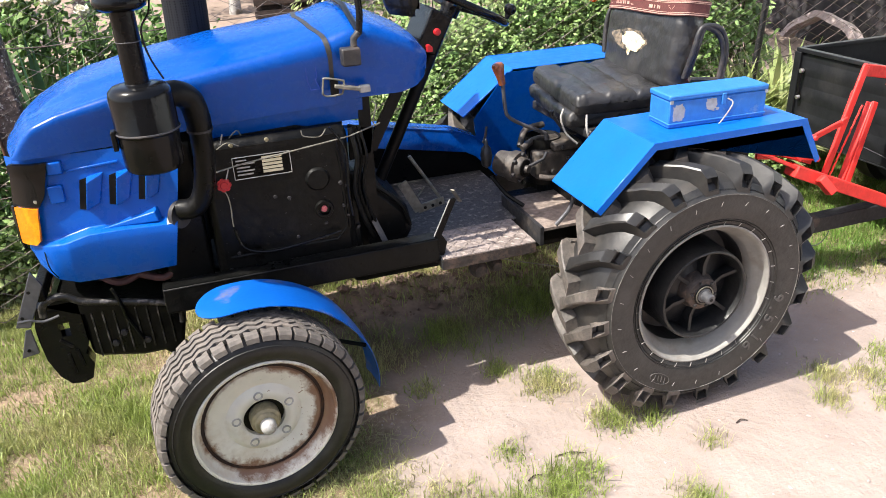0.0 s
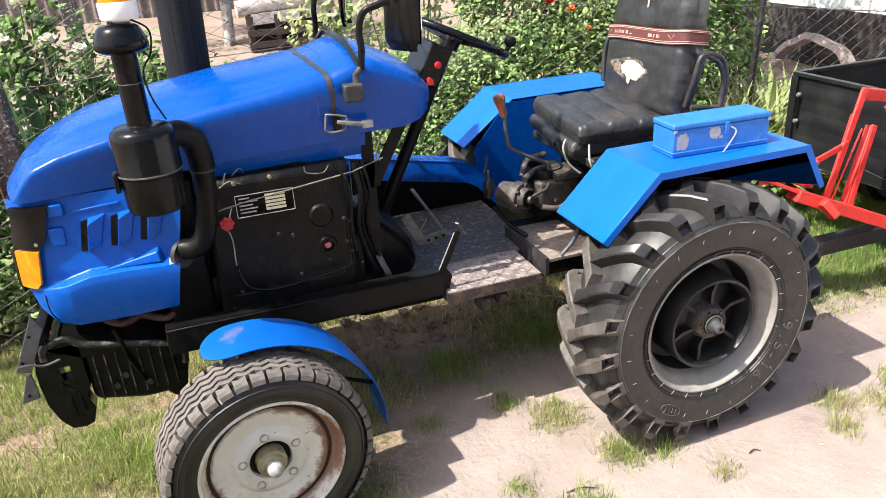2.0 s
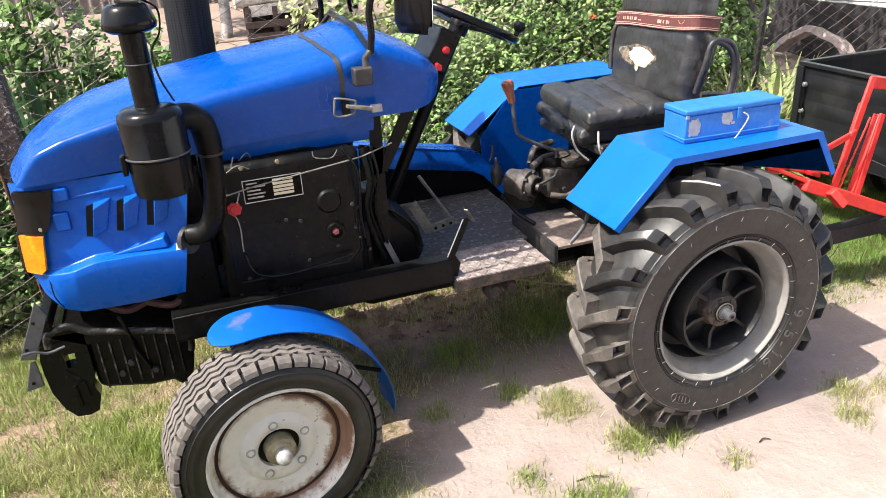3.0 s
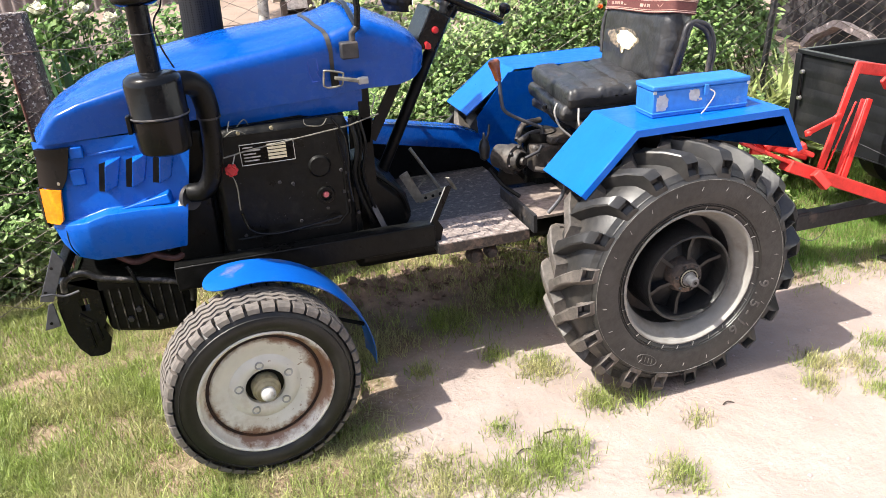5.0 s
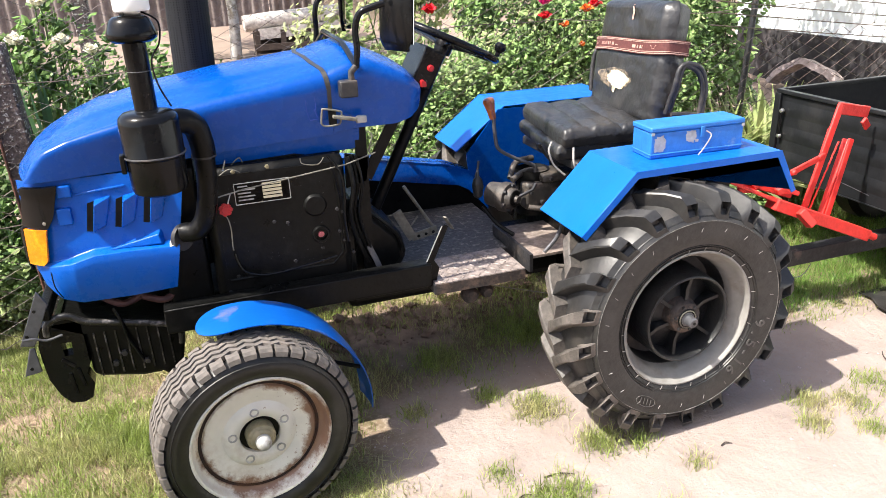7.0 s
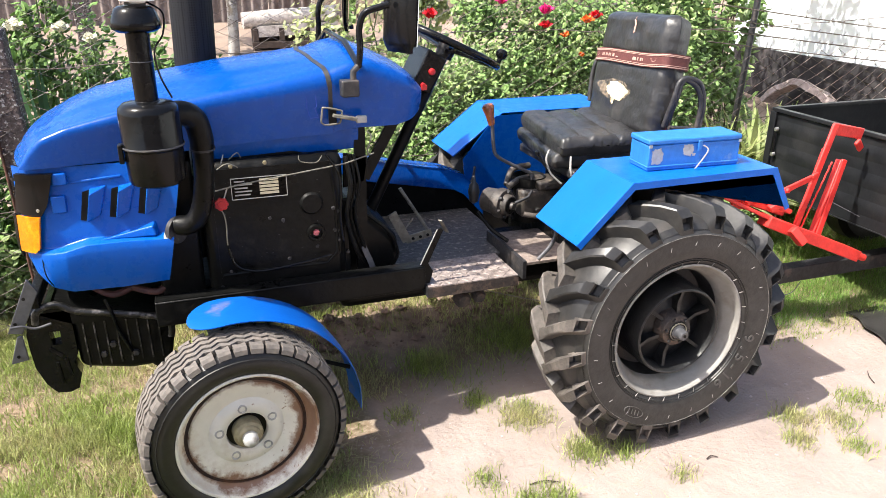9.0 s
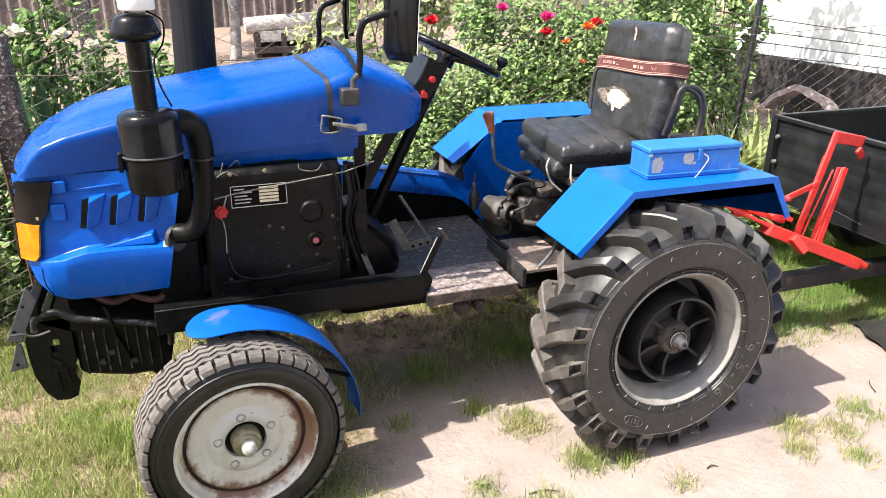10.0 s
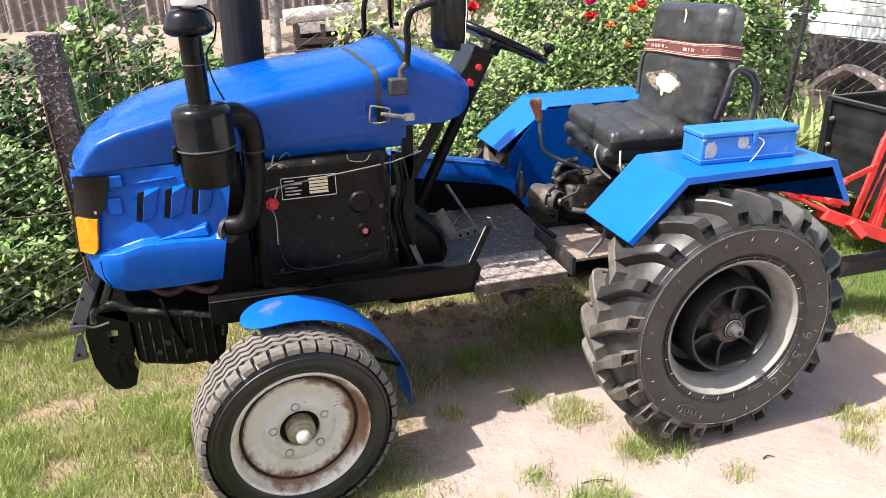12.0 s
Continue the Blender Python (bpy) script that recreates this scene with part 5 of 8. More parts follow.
# hood strap and latch, mirror bar
def strap_point(u, v):
    w = 0.012 + u * 0.976
    s = abs(2 * w - 1)
    x = -1.047 + lerp([(0, 0.0), (0.45, 0.02), (0.66, 0.042), (0.75, 0.05), (1, 0.05)], s) + 0.014 * v
    y, z = hood_section(w, 0.2905, lerp(HOOD_TOP, min(x, -0.975)) + 0.006, lerp(HOOD_CREASE, min(x, -0.975)) + 0.004, 1.056, 0.034, 0.0)
    return (x, YC + y, z)


strap = part("hood_strap", grid(BM(), 60, 2, strap_point, 0.003), material("dull_steel_strap", (0.06, 0.055, 0.05), 0.45, 0.5, 40, 0.2), tractor, "dull steel hood strap")
LATCH = pose(-0.034, 0.0, 0.012)
latch = part("hood_latch", box(BM(), (-0.968, 0.462, 1.066), (-0.945, 0.478, 1.112), LATCH), GRIME, tractor, "black toggle latch body", bevel=0.003)
part("latch_lever", bar(BM(), LATCH @ Vector((-0.958, 0.458, 1.095)), LATCH @ Vector((-0.885, 0.458, 1.078)), 0.010, 0.022, (0, 1, 0)), OLIVE, latch, "dull steel toggle lever", bevel=0.002)
part("lever_slot", bar(BM(), LATCH @ Vector((-0.945, 0.452, 1.093)), LATCH @ Vector((-0.905, 0.452, 1.084)), 0.003, 0.008, (0, 1, 0)), GRIME, latch)
bm = BM()
tube(bm, [LATCH @ p for p in bend([(-0.992, 0.466, 1.074), (-0.987, 0.464, 1.112), (-0.98, 0.462, 1.118), (-0.935, 0.458, 1.108), (-0.93, 0.458, 1.10), (-0.935, 0.458, 1.075), (-0.945, 0.46, 1.068), (-0.98, 0.465, 1.066), (-0.992, 0.466, 1.074)], 4)], 0.003, 8)
part("wire_loop", bm, OLIVE, latch, "bright wire loop")
part("latch_tip", box(BM(), (-0.887, 0.452, 1.066), (-0.855, 0.468, 1.088), LATCH), BARE, latch, bevel=0.003)
bm = BM()
tube(bm, [(-1.064, 0.4845, 1.165), (-1.036, 0.4845, 1.167), (-1.034, 0.4845, 1.13), (-1.04, 0.4845, 1.125), (-1.03, 0.4845, 1.098), (-1.055, 0.4845, 1.096), (-1.062, 0.4845, 1.12), (-1.064, 0.4845, 1.165)], 0.0012, 5)
part("pencil_mark", bm, material("blue_scribed_line", (0.01, 0.04, 0.3), 0.6, 0, 40, 0.1, bump=0.0), hood)
for y in (0.44, mirrored(0.44)):
    o = -1 if y < YC else 1
    br = part("mirror_bracket", box(BM(), (-0.968, y - 0.02, 1.163), (-0.915, y + 0.02, 1.212)), DARKSTEEL, tractor, "grey mirror clamp", bevel=0.005)
    part("stem", tube(BM(), [(-0.93, y, 1.20), (-0.928, y, 1.235), (-0.912, y, 1.25)], 0.010, 10), DARKSTEEL, br)
    arm = part("mirror_arm", tube(BM(), bend([(-0.912, y, 1.245), (-0.905, y, 1.30), (-0.905, y - 0.005 * o, 1.35), (-0.89, y, 1.395), (-0.85, y + 0.01 * o, 1.412), (-0.82, y + 0.015 * o, 1.42)]), 0.0095, 12), BLACK, br, "bent black mirror arm")
    bm = BM()

    def shell(u, v):
        w = 0.072 * min(1, 0.55 + 4.5 * min(v, 1 - v)) ** 0.7
        return (-0.02 * (math.sin(math.pi * u) * math.sin(math.pi * v)) ** 0.5, (u - 0.5) * 2 * w, (v - 0.5) * 0.28)
    grid(bm, 14, 18, shell, 0.014)
    sh = part("mirror_shell", bm, BLACK, arm, "black plastic mirror shell", pose(-0.785, y + 0.01 * o, 1.425) @ pose(0, 0, 0, 0, 4, -25 * o), smooth=50)
    part("mirror_glass", grid(BM(), 2, 2, lambda u, v: (0.0145, (u - 0.5) * 0.125, (v - 0.5) * 0.24), 0.002), MIRROR, arm, "mirror glass", pose(-0.785, y + 0.01 * o, 1.425) @ pose(0, 0, 0, 0, 4, -25 * o))
part("mirror_bar", tube(BM(), [(-0.91, 0.45, 1.25), (-0.912, YC - 0.15, 1.30), (-0.912, YC + 0.15, 1.306), (-0.91, mirrored(0.45), 1.25)], 0.009, 10), BLACK, tractor, "black bar across the cowl")

# dash, column, steering wheel
dash = part("dash_box", prism(BM(), [(-0.665, 1.13), (-0.60, 1.10), (-0.535, 1.215), (-0.60, 1.255)], 0.725, 0.90), BLACK, tractor, "black dash box with red switches", bevel=0.006)
for x, z, r in ((-0.592, 1.178, 0.012), (-0.625, 1.135, 0.008)):
    part("switch", lathe(BM(), [(0.0, 0.014), (r * 0.8, 0.012), (r, 0.008), (r, 0.0), (0.0, 0.0)], pose(x, 0.725, z) @ AXLE, 16), REDKNOB, dash, "red push switch")
part("switch_bar", box(BM(), (-0.632, 0.712, 1.118), (-0.612, 0.725, 1.135), ), REDKNOB, dash, bevel=0.002)
part("steering_column", tube(BM(), [(-0.86, YC, 0.60), (-0.55, YC, 1.20), (-0.52, YC, 1.255)], 0.021, 16), GRIME, tractor, "black steering column")
part("column_brace", bar(BM(), (-0.885, 0.54, 0.88), (-0.765, 0.54, 1.09), 0.034, 0.012, (0, 1, 0)), GRIME, tractor, "flat black brace")
part("column_brace", bar(BM(), (-0.905, 0.52, 0.55), (-0.90, 0.52, 1.06), 0.036, 0.01, (0, 1, 0)), GRIME, tractor, "flat black brace")
WH = pose(-0.515, YC, 1.262) @ pose(0, 0, 0, 0, 25.5, 0)
bm = BM()
ringpts = [WH @ Vector((0.185 * math.cos(a), 0.185 * math.sin(a), 0)) for a in [2 * math.pi * k / 48 for k in range(49)]]
tube(bm, ringpts, 0.0125, 10, False)
wheel = part("steering_wheel", bm, BLACK, tractor, "black steering wheel with a spinner knob")
for k in range(3):
    a = radians(120 * k + 15)
    part("wheel_spoke", bar(BM(), WH @ Vector((0.02 * math.cos(a), 0.02 * math.sin(a), -0.02)), WH @ Vector((0.18 * math.cos(a), 0.18 * math.sin(a), 0)), 0.022, 0.008), BLACK, wheel)
part("wheel_boss", lathe(BM(), [(0.0, 0.012), (0.03, 0.008), (0.035, 0.0), (0.03, -0.05), (0.0, -0.05)], WH, 20), BLACK, wheel)
part("spinner_knob", lathe(BM(), [(0.0, 0.052), (0.015, 0.048), (0.021, 0.036), (0.018, 0.024), (0.009, 0.016), (0.007, 0.0), (0.0, 0.0)], WH @ pose(0.162, -0.085, 0.01), 18), BLACK, wheel, "black spinner knob")

# floor, steps, pedals
step = part("step_plate", box(BM(), (-0.712, 0.398, 0.518), (-0.388, 0.605, 0.526)), PLATE, tractor, "worn checker-plate step")
part("step_front_edge", box(BM(), (-0.712, 0.394, 0.488), (-0.388, 0.4, 0.5235)), HUBRUST, step)
part("step_side_edge", box(BM(), (-0.718, 0.394, 0.49), (-0.712, 0.605, 0.524)), DARKSTEEL, step)
first = None
for i in range(11):
    for j in range(7):
        x, y = -0.695 + i * 0.029, 0.412 + j * 0.0285
        m = pose(x, y, 0.526, 0, 0, 45 if (i + j) % 2 else -45)
        if first is None:
            bm = BM()
            v = [bm.verts.new(p) for p in ((-0.014, 0, 0), (0, -0.0042, 0), (0.014, 0, 0), (0, 0.0042, 0), (-0.006, 0, 0.0036), (0.006, 0, 0.0036))]
            for f in ((0, 1, 4), (1, 5, 4), (1, 2, 5), (2, 3, 5), (3, 4, 5), (3, 0, 4)):
                bm.faces.new([v[k] for k in f])
            first = part("tread_bar", bm, PLATE, step, m=m, smooth=0)
        else:
            shared("tread_bar", first, step, m)
part("floor_plate", prism(BM(), [(-0.86, 0.516), (-0.30, 0.516), (-0.30, 0.524), (-0.86, 0.524)], 0.607, 1.14), material("scuffed_dark_floor", (0.045, 0.041, 0.039), 0.6, 0.0, 60, 0.4, (0.19, 0.165, 0.15), 38, 0.53, 0.64, 0.5, 50), tractor, "scuffed dark floor plate")
up = part("upper_step", box(BM(), (-0.352, 0.415, 0.548), (-0.13, 0.72, 0.558)), DUSTY, tractor, "dusty raised footplate")
part("floor_side", box(BM(), (-0.86, 0.44, 0.505), (-0.722, 0.605, 0.515)), GRIME, tractor, "black floor edge")
part("upper_step_riser", prism(BM(), [(-0.365, 0.50), (-0.352, 0.50), (-0.352, 0.566), (-0.365, 0.566)], 0.41, 0.74), DARKSTEEL, up)
def hump(u):
    return 0.812 - 0.14 * u - 0.10 * max(0, (u - 0.85) / 0.15)


part("toe_board", grid(BM(), 8, 2, lambda u, v: (-0.95 + u * 0.72, 1.126 + 0.012 * v, hump(u) - 0.075 - 0.19 * v), 0.005), GRIME, tractor, "black lower sheet of the guard on the far side of the floor")
part("toe_board_face", grid(BM(), 16, 6, lambda u, v: (-0.95 + u * 0.72, 1.122 - 0.012 * math.sin(v * 1.57), hump(u) - 0.08 * v), 0.004), BLUE, tractor, "blue upper face of the floor guard", smooth=60)
part("toe_board_top", grid(BM(), 8, 2, lambda u, v: (-0.95 + u * 0.72, 1.12 + 0.09 * v, 0.812 - 0.14 * u - 0.10 * max(0, (u - 0.85) / 0.15)), 0.005), BLUE, tractor, "blue folded top of the floor guard")
pedal = part("clutch_pedal", prism(BM(), [(-0.752, 0.53), (-0.70, 0.527), (-0.688, 0.57), (-0.705, 0.60), (-0.652, 0.712), (-0.66, 0.72), (-0.672, 0.715), (-0.728, 0.60), (-0.752, 0.565)], 0.427, 0.432), GRIME, tractor, "bent steel clutch pedal plate")
part("pedal_pad", bar(BM(), (-0.666, 0.418, 0.75), (-0.634, 0.44, 0.698), 0.014, 0.004), OLIVE, pedal, "worn bright pedal tip")
part("pedal_edge", tube(BM(), [(-0.732, 0.424, 0.60), (-0.674, 0.424, 0.718)], 0.002, 6), BARE, pedal, "worn bright edge")
part("pedal_foot", tube(BM(), bend([(-0.75, 0.42, 0.545), (-0.758, 0.415, 0.565), (-0.735, 0.42, 0.58), (-0.725, 0.425, 0.545)]), 0.004, 6), BARE, pedal, "bright bent wire clip")
part("pedal_rod", tube(BM(), [(-0.715, 0.72, 0.775), (-0.66, 0.72, 0.685), (-0.602, 0.72, 0.59)], 0.006, 8), OLIVE, tractor, "bare steel pedal rod")
part("pedal_rod", tube(BM(), [(-0.695, 0.72, 0.62), (-0.668, 0.72, 0.655)], 0.003, 6), OLIVE, tractor, "thin bare steel link")
bracket = part("brake_pedal", bar(BM(), (-0.752, 0.70, 0.69), (-0.696, 0.70, 0.578), 0.034, 0.006, (0, 1, 0)), OLIVE, tractor, "perforated bare steel pedal bracket")
part("bracket_leg", bar(BM(), (-0.70, 0.70, 0.582), (-0.60, 0.71, 0.597), 0.006, 0.03), OLIVE, bracket, "perforated bare steel strip")
for k in range(3):
    part("hole", lathe(BM(), [(0.0, 0.0005), (0.006, 0.0005), (0.006, -0.001), (0.0, -0.001)], pose(-0.675 + 0.028 * k, 0.6945, 0.586 + 0.004 * k) @ AXLE, 10), GRIME, bracket)

# small things slung under the step
part("step_hanger", lathe(BM(), [(0.0, 0.03), (0.02, 0.028), (0.03, 0.012), (0.03, -0.012), (0.02, -0.028), (0.0, -0.03)], pose(-0.575, 0.45, 0.44) @ AXLE, 14), HUBRUST, tractor, "rusty round lug under the step")
part("step_hanger", lathe(BM(), [(0.0, 0.03), (0.016, 0.028), (0.024, 0.012), (0.024, -0.012), (0.016, -0.028), (0.0, -0.03)], pose(-0.515, 0.45, 0.445) @ AXLE, 14), HUBRUST, tractor, "rusty round lug under the step")
part("hanger_strap", box(BM(), (-0.60, 0.45, 0.455), (-0.48, 0.49, 0.518)), GRIME, tractor, bevel=0.004)
part("brake_wire", tube(BM(), bend([(-0.50, 0.43, 0.47), (-0.38, 0.435, 0.425), (-0.22, 0.44, 0.37)]), 0.002, 6), OLIVE, tractor, "thin steel brake wire")

# gear housing, lever, valve
part("lever_housing", lathe(BM(), [(0.0, 0.70), (0.05, 0.70), (0.05, 0.76), (0.065, 0.77), (0.065, 0.60), (0.0, 0.60)], pose(-0.20, 0.74, 0), 20), GRIME, tractor, "greasy black gear housing")
PUMP = pose(-0.335, 0.66, 0.695) @ pose(0, 0, 0, 0, 0, 28)
GREASE = material("dusty_oily_iron", (0.05, 0.042, 0.036), 0.55, 0.05, 40, 0.35, (0.15, 0.12, 0.098), 20, 0.52, 0.72, 0.25, 60)
pump = part("hydraulic_pump", lathe(BM(), [(0.0, 0.05), (0.013, 0.05), (0.015, 0.036), (0.034, 0.034), (0.038, 0.028), (0.040, 0.012), (0.053, 0.010), (0.056, 0.004), (0.056, -0.02), (0.05, -0.026), (0.045, -0.08), (0.0, -0.085)], PUMP @ AXLE, 26), GREASE, tractor, "dusty oily cast pump", smooth=35)
part("pump_face", lathe(BM(), [(0.0, 0.0365), (0.010, 0.037), (0.031, 0.0365), (0.031, 0.033), (0.0, 0.033)], PUMP @ AXLE, 20), GRIME, pump, "oily black pump face")
for k in range(6):
    a = 2 * math.pi * k / 6 + 0.3
    part("bolt", lathe(BM(), [(0.0, 0.02), (0.006, 0.02), (0.007, 0.008), (0.0, 0.008)], PUMP @ pose(0.047 * math.cos(a), 0, 0.047 * math.sin(a)) @ AXLE, 6), DARKSTEEL, pump)
part("pump_fitting", tube(BM(), [PUMP @ Vector((0.01, -0.045, 0.01)), PUMP @ Vector((0.05, -0.075, 0.03)), PUMP @ Vector((0.075, -0.07, 0.045))], 0.006, 10), DARKSTEEL, pump, "bright pipe fitting")
for pts, r, mt in (([(-0.30, 0.70, 0.745), (-0.24, 0.72, 0.765), (-0.17, 0.72, 0.76), (-0.11, 0.70, 0.735)], 0.012, GREASE), ([(-0.29, 0.74, 0.74), (-0.25, 0.78, 0.785), (-0.17, 0.80, 0.79)], 0.012, GREASE),
                   ([(-0.27, 0.62, 0.66), (-0.21, 0.60, 0.655), (-0.15, 0.60, 0.69)], 0.010, GREASE), ([(-0.42, 0.70, 0.66), (-0.38, 0.66, 0.60), (-0.34, 0.60, 0.57)], 0.008, GRIME)):
    part("hydraulic_pipe", tube(BM(), bend(pts), r, 10), mt, tractor, "oily steel hydraulic pipe")
part("valve_block", box(BM(), (-0.26, 0.66, 0.63), (-0.10, 0.80, 0.735)), GREASE, tractor, "dusty cast valve block", bevel=0.012)
part("valve_cover", box(BM(), (-0.20, 0.64, 0.735), (-0.09, 0.76, 0.765)), GREASE, tractor, bevel=0.008)
for x, y, z in ((-0.24, 0.66, 0.70), (-0.20, 0.655, 0.66), (-0.14, 0.655, 0.70), (-0.12, 0.655, 0.65), (-0.17, 0.64, 0.75)):
    part("bolt", lathe(BM(), [(0.0, 0.012), (0.007, 0.012), (0.008, 0.0), (0.0, 0.0)], pose(x, y, z) @ AXLE, 6), DARKSTEEL, tractor)
part("rag_knob", lathe(BM(), [(0.0, 0.05), (0.006, 0.045), (0.008, 0.03), (0.02, 0.02), (0.026, 0.0), (0.02, -0.03), (0.0, -0.04)], pose(-0.43, 0.72, 0.735) @ Matrix.Diagonal((0.85, 0.85, 1.25, 1)), 12), DRUM, tractor, "grey valve cap")
lever = part("gear_lever", tube(BM(), bend([(-0.205, 0.70, 0.74), (-0.207, 0.70, 0.785), (-0.23, 0.70, 0.80), (-0.30, 0.70, 0.835), (-0.352, 0.70, 0.87), (-0.365, 0.70, 0.91), (-0.372, 0.70, 0.99)]), 0.0068, 10), GREYSTEEL, tractor, "bent steel gear lever")
part("lever_knob", lathe(BM(), [(0.0, 0.0), (0.012, 0.0), (0.015, 0.03), (0.02, 0.055), (0.022, 0.066), (0.018, 0.074), (0.0, 0.078)], pose(-0.374, 0.70, 0.985, 0, -14, 0), 18), WOODKNOB, lever, "varnished reddish wooden knob")
small = part("throttle_lever", tube(BM(), bend([(-0.13, 0.62, 0.80), (-0.19, 0.60, 0.83), (-0.245, 0.58, 0.895)]), 0.006, 8), DARKSTEEL, tractor, "small steel hand lever")
part("throttle_knob", lathe(BM(), [(0.0, 0.012), (0.009, 0.006), (0.009, -0.006), (0.0, -0.012)], pose(-0.247, 0.58, 0.898), 12), BLACK, small)

# seat
seat = part("seat_pan", box(BM(), (-0.13, 0.52, 0.80), (0.24, 0.98, 0.835)), DARKSTEEL, tractor, "dark steel seat pan", bevel=0.008)
part("seat_mount", box(BM(), (-0.05, 0.62, 0.60), (0.14, 0.90, 0.80)), GRIME, tractor, bevel=0.01)


def pad(x0, x1, y0, y1, z0, z1, rolls, puff):
    """A quilted pad: pillowed rolls across, rounded rim."""
    bm = BM()
    nu, nv = 54, 44

    def h(u, v):
        e = min(1, 16 * u, 16 * (1 - u)) ** 0.4 * min(1, 18 * v, 18 * (1 - v)) ** 0.4
        roll = abs(math.sin(math.pi * rolls * u)) ** 0.5
        wr = 0.5 + 0.5 * noise.noise(Vector((u * 9, v * 7, x0 * 10 + z0 * 30)))
        return e, roll, wr

    def top(u, v):
        e, roll, wr = h(u, v)
        ins = 0.012 * (1 - e)
        return (x0 + u * (x1 - x0) + ins * (1 if u < 0.5 else -1), y0 + v * (y1 - y0) + ins * (1 if v < 0.5 else -1) + 0.006 * wr * (1 if v < 0.5 else -1), (z0 + z1) / 2 + ((z1 - z0) / 2 - puff + puff * roll) * e + 0.014 * (wr - 0.5) * e + 0.006 * noise.noise(Vector((u * 22, v * 20, z0 * 9))) * (1.3 - min(1, 3 * v)))

    def low(u, v):
        e, roll, wr = h(u, v)
        ins = 0.012 * (1 - e)
        return (x0 + u * (x1 - x0) + ins * (1 if u < 0.5 else -1), y0 + v * (y1 - y0) + ins * (1 if v < 0.5 else -1) + 0.006 * wr * (1 if v < 0.5 else -1), (z0 + z1) / 2 - (z1 - z0) / 2 * e + 0.007 * (wr - 0.5) * (1 - e))
    grid(bm, nu, nv, top)
    grid(bm, nu, nv, low)
    bmesh.ops.remove_doubles(bm, verts=bm.verts, dist=0.0008)
    return bm


BR = pose(0.192, 0.728, 0.925) @ pose(0, 0, 0, -2.0, 9.0, -3)
CUSH = pose(0, 0.74, 0.93) @ pose(0, 0, 0, 3.0, 0, -5) @ pose(0, -0.74, -0.93)
part("lower_cushion", pad(-0.185, 0.19, 0.53, 0.955, 0.845, 0.905, 1, 0.01), VINYL, seat, "creased black vinyl lower cushion", CUSH, smooth=70)
part("top_cushion", pad(-0.165, 0.19, 0.515, 0.97, 0.892, 0.962, 3, 0.013), VINYL, seat, "black quilted cushion in three rolls", CUSH, smooth=70)



def back_point(front):
    def f(u, v):
        y = (u - 0.5) * lerp([(0, 0.47), (0.5, 0.50), (0.62, 0.49), (0.66, 0.475), (0.92, 0.46), (1, 0.43)], v)
        z = v * 0.43
        e = min(1, 18 * u, 18 * (1 - u)) ** 0.4 * min(1, 18 * v, 18 * (1 - v)) ** 0.4
        wr = noise.noise(Vector((u * 7, v * 9, 4))) + 0.5 * noise.noise(Vector((u * 16, v * 6, 8)))
        pinch = 0.012 * math.exp(-((v - 0.62) / 0.05) ** 2)
        x = (-0.05 * e + pinch * e + 0.006 * wr) if front else (0.06 * e)
        return BR @ Vector((x, y + 0.004 * wr, z))
    return f


bm = BM()
grid(bm, 24, 34, back_point(True))
grid(bm, 24, 34, back_point(False))
bmesh.ops.remove_doubles(bm, verts=bm.verts, dist=0.0008)
back = part("backrest", bm, VINYL, seat, "torn black vinyl backrest", smooth=70)


def patch(name, mat, outline, parent, lift, label):
    """A worn patch with an uneven outline laid on the backrest."""
    bm = BM()
    f = back_point(True)
    c = bm.verts.new(Vector(f(sum(p[0] for p in outline) / len(outline), sum(p[1] for p in outline) / len(outline))) + BR.to_3x3() @ Vector((-lift - 0.002, 0, 0)))
    vs = [bm.verts.new(Vector(f(*p)) + BR.to_3x3() @ Vector((-lift, 0, 0))) for p in outline]
    for i in range(len(vs)):
        bm.faces.new((c, vs[i], vs[(i + 1) % len(vs)]))
    return part(name, bm, mat, parent, label, smooth=60)


def ragged(cu, cv, ru, rv, seed, rough=0.25):
    """An uneven closed outline."""
    out = []
    for k in range(44):
        a = 2 * math.pi * k / 44
        q = 1 + rough * noise.noise(Vector((math.cos(a) * 1.8, math.sin(a) * 1.8, seed))) + 0.6 * rough * noise.noise(Vector((math.cos(a) * 7, math.sin(a) * 7, seed + 4)))
        out.append((cu + ru * q * math.cos(a), cv + rv * q * math.sin(a)))
    return out[::-1]


patch("worn_cloth", material("worn_backing_cloth", (0.20, 0.155, 0.11), 0.9, 0, 60, 0.3, (0.05, 0.045, 0.04), 40, 0.46, 0.6), ragged(0.60, 0.325, 0.25, 0.085, 2, 0.2), back, 0.0015, "worn backing cloth at the tear")
patch("torn_foam", FOAM, ragged(0.535, 0.32, 0.165, 0.075, 6, 0.22), back, 0.004, "exposed yellow foam")
patch("torn_foam", FOAM, ragged(0.575, 0.24, 0.025, 0.045, 9, 0.2), back, 0.004, "exposed yellow foam")
patch("crack", BANDPALE, [(0.45, 0.90), (0.47, 0.94), (0.48, 0.96), (0.49, 0.93), (0.475, 0.88), (0.48, 0.82), (0.46, 0.83)], back, 0.002, "pale crack in the vinyl")


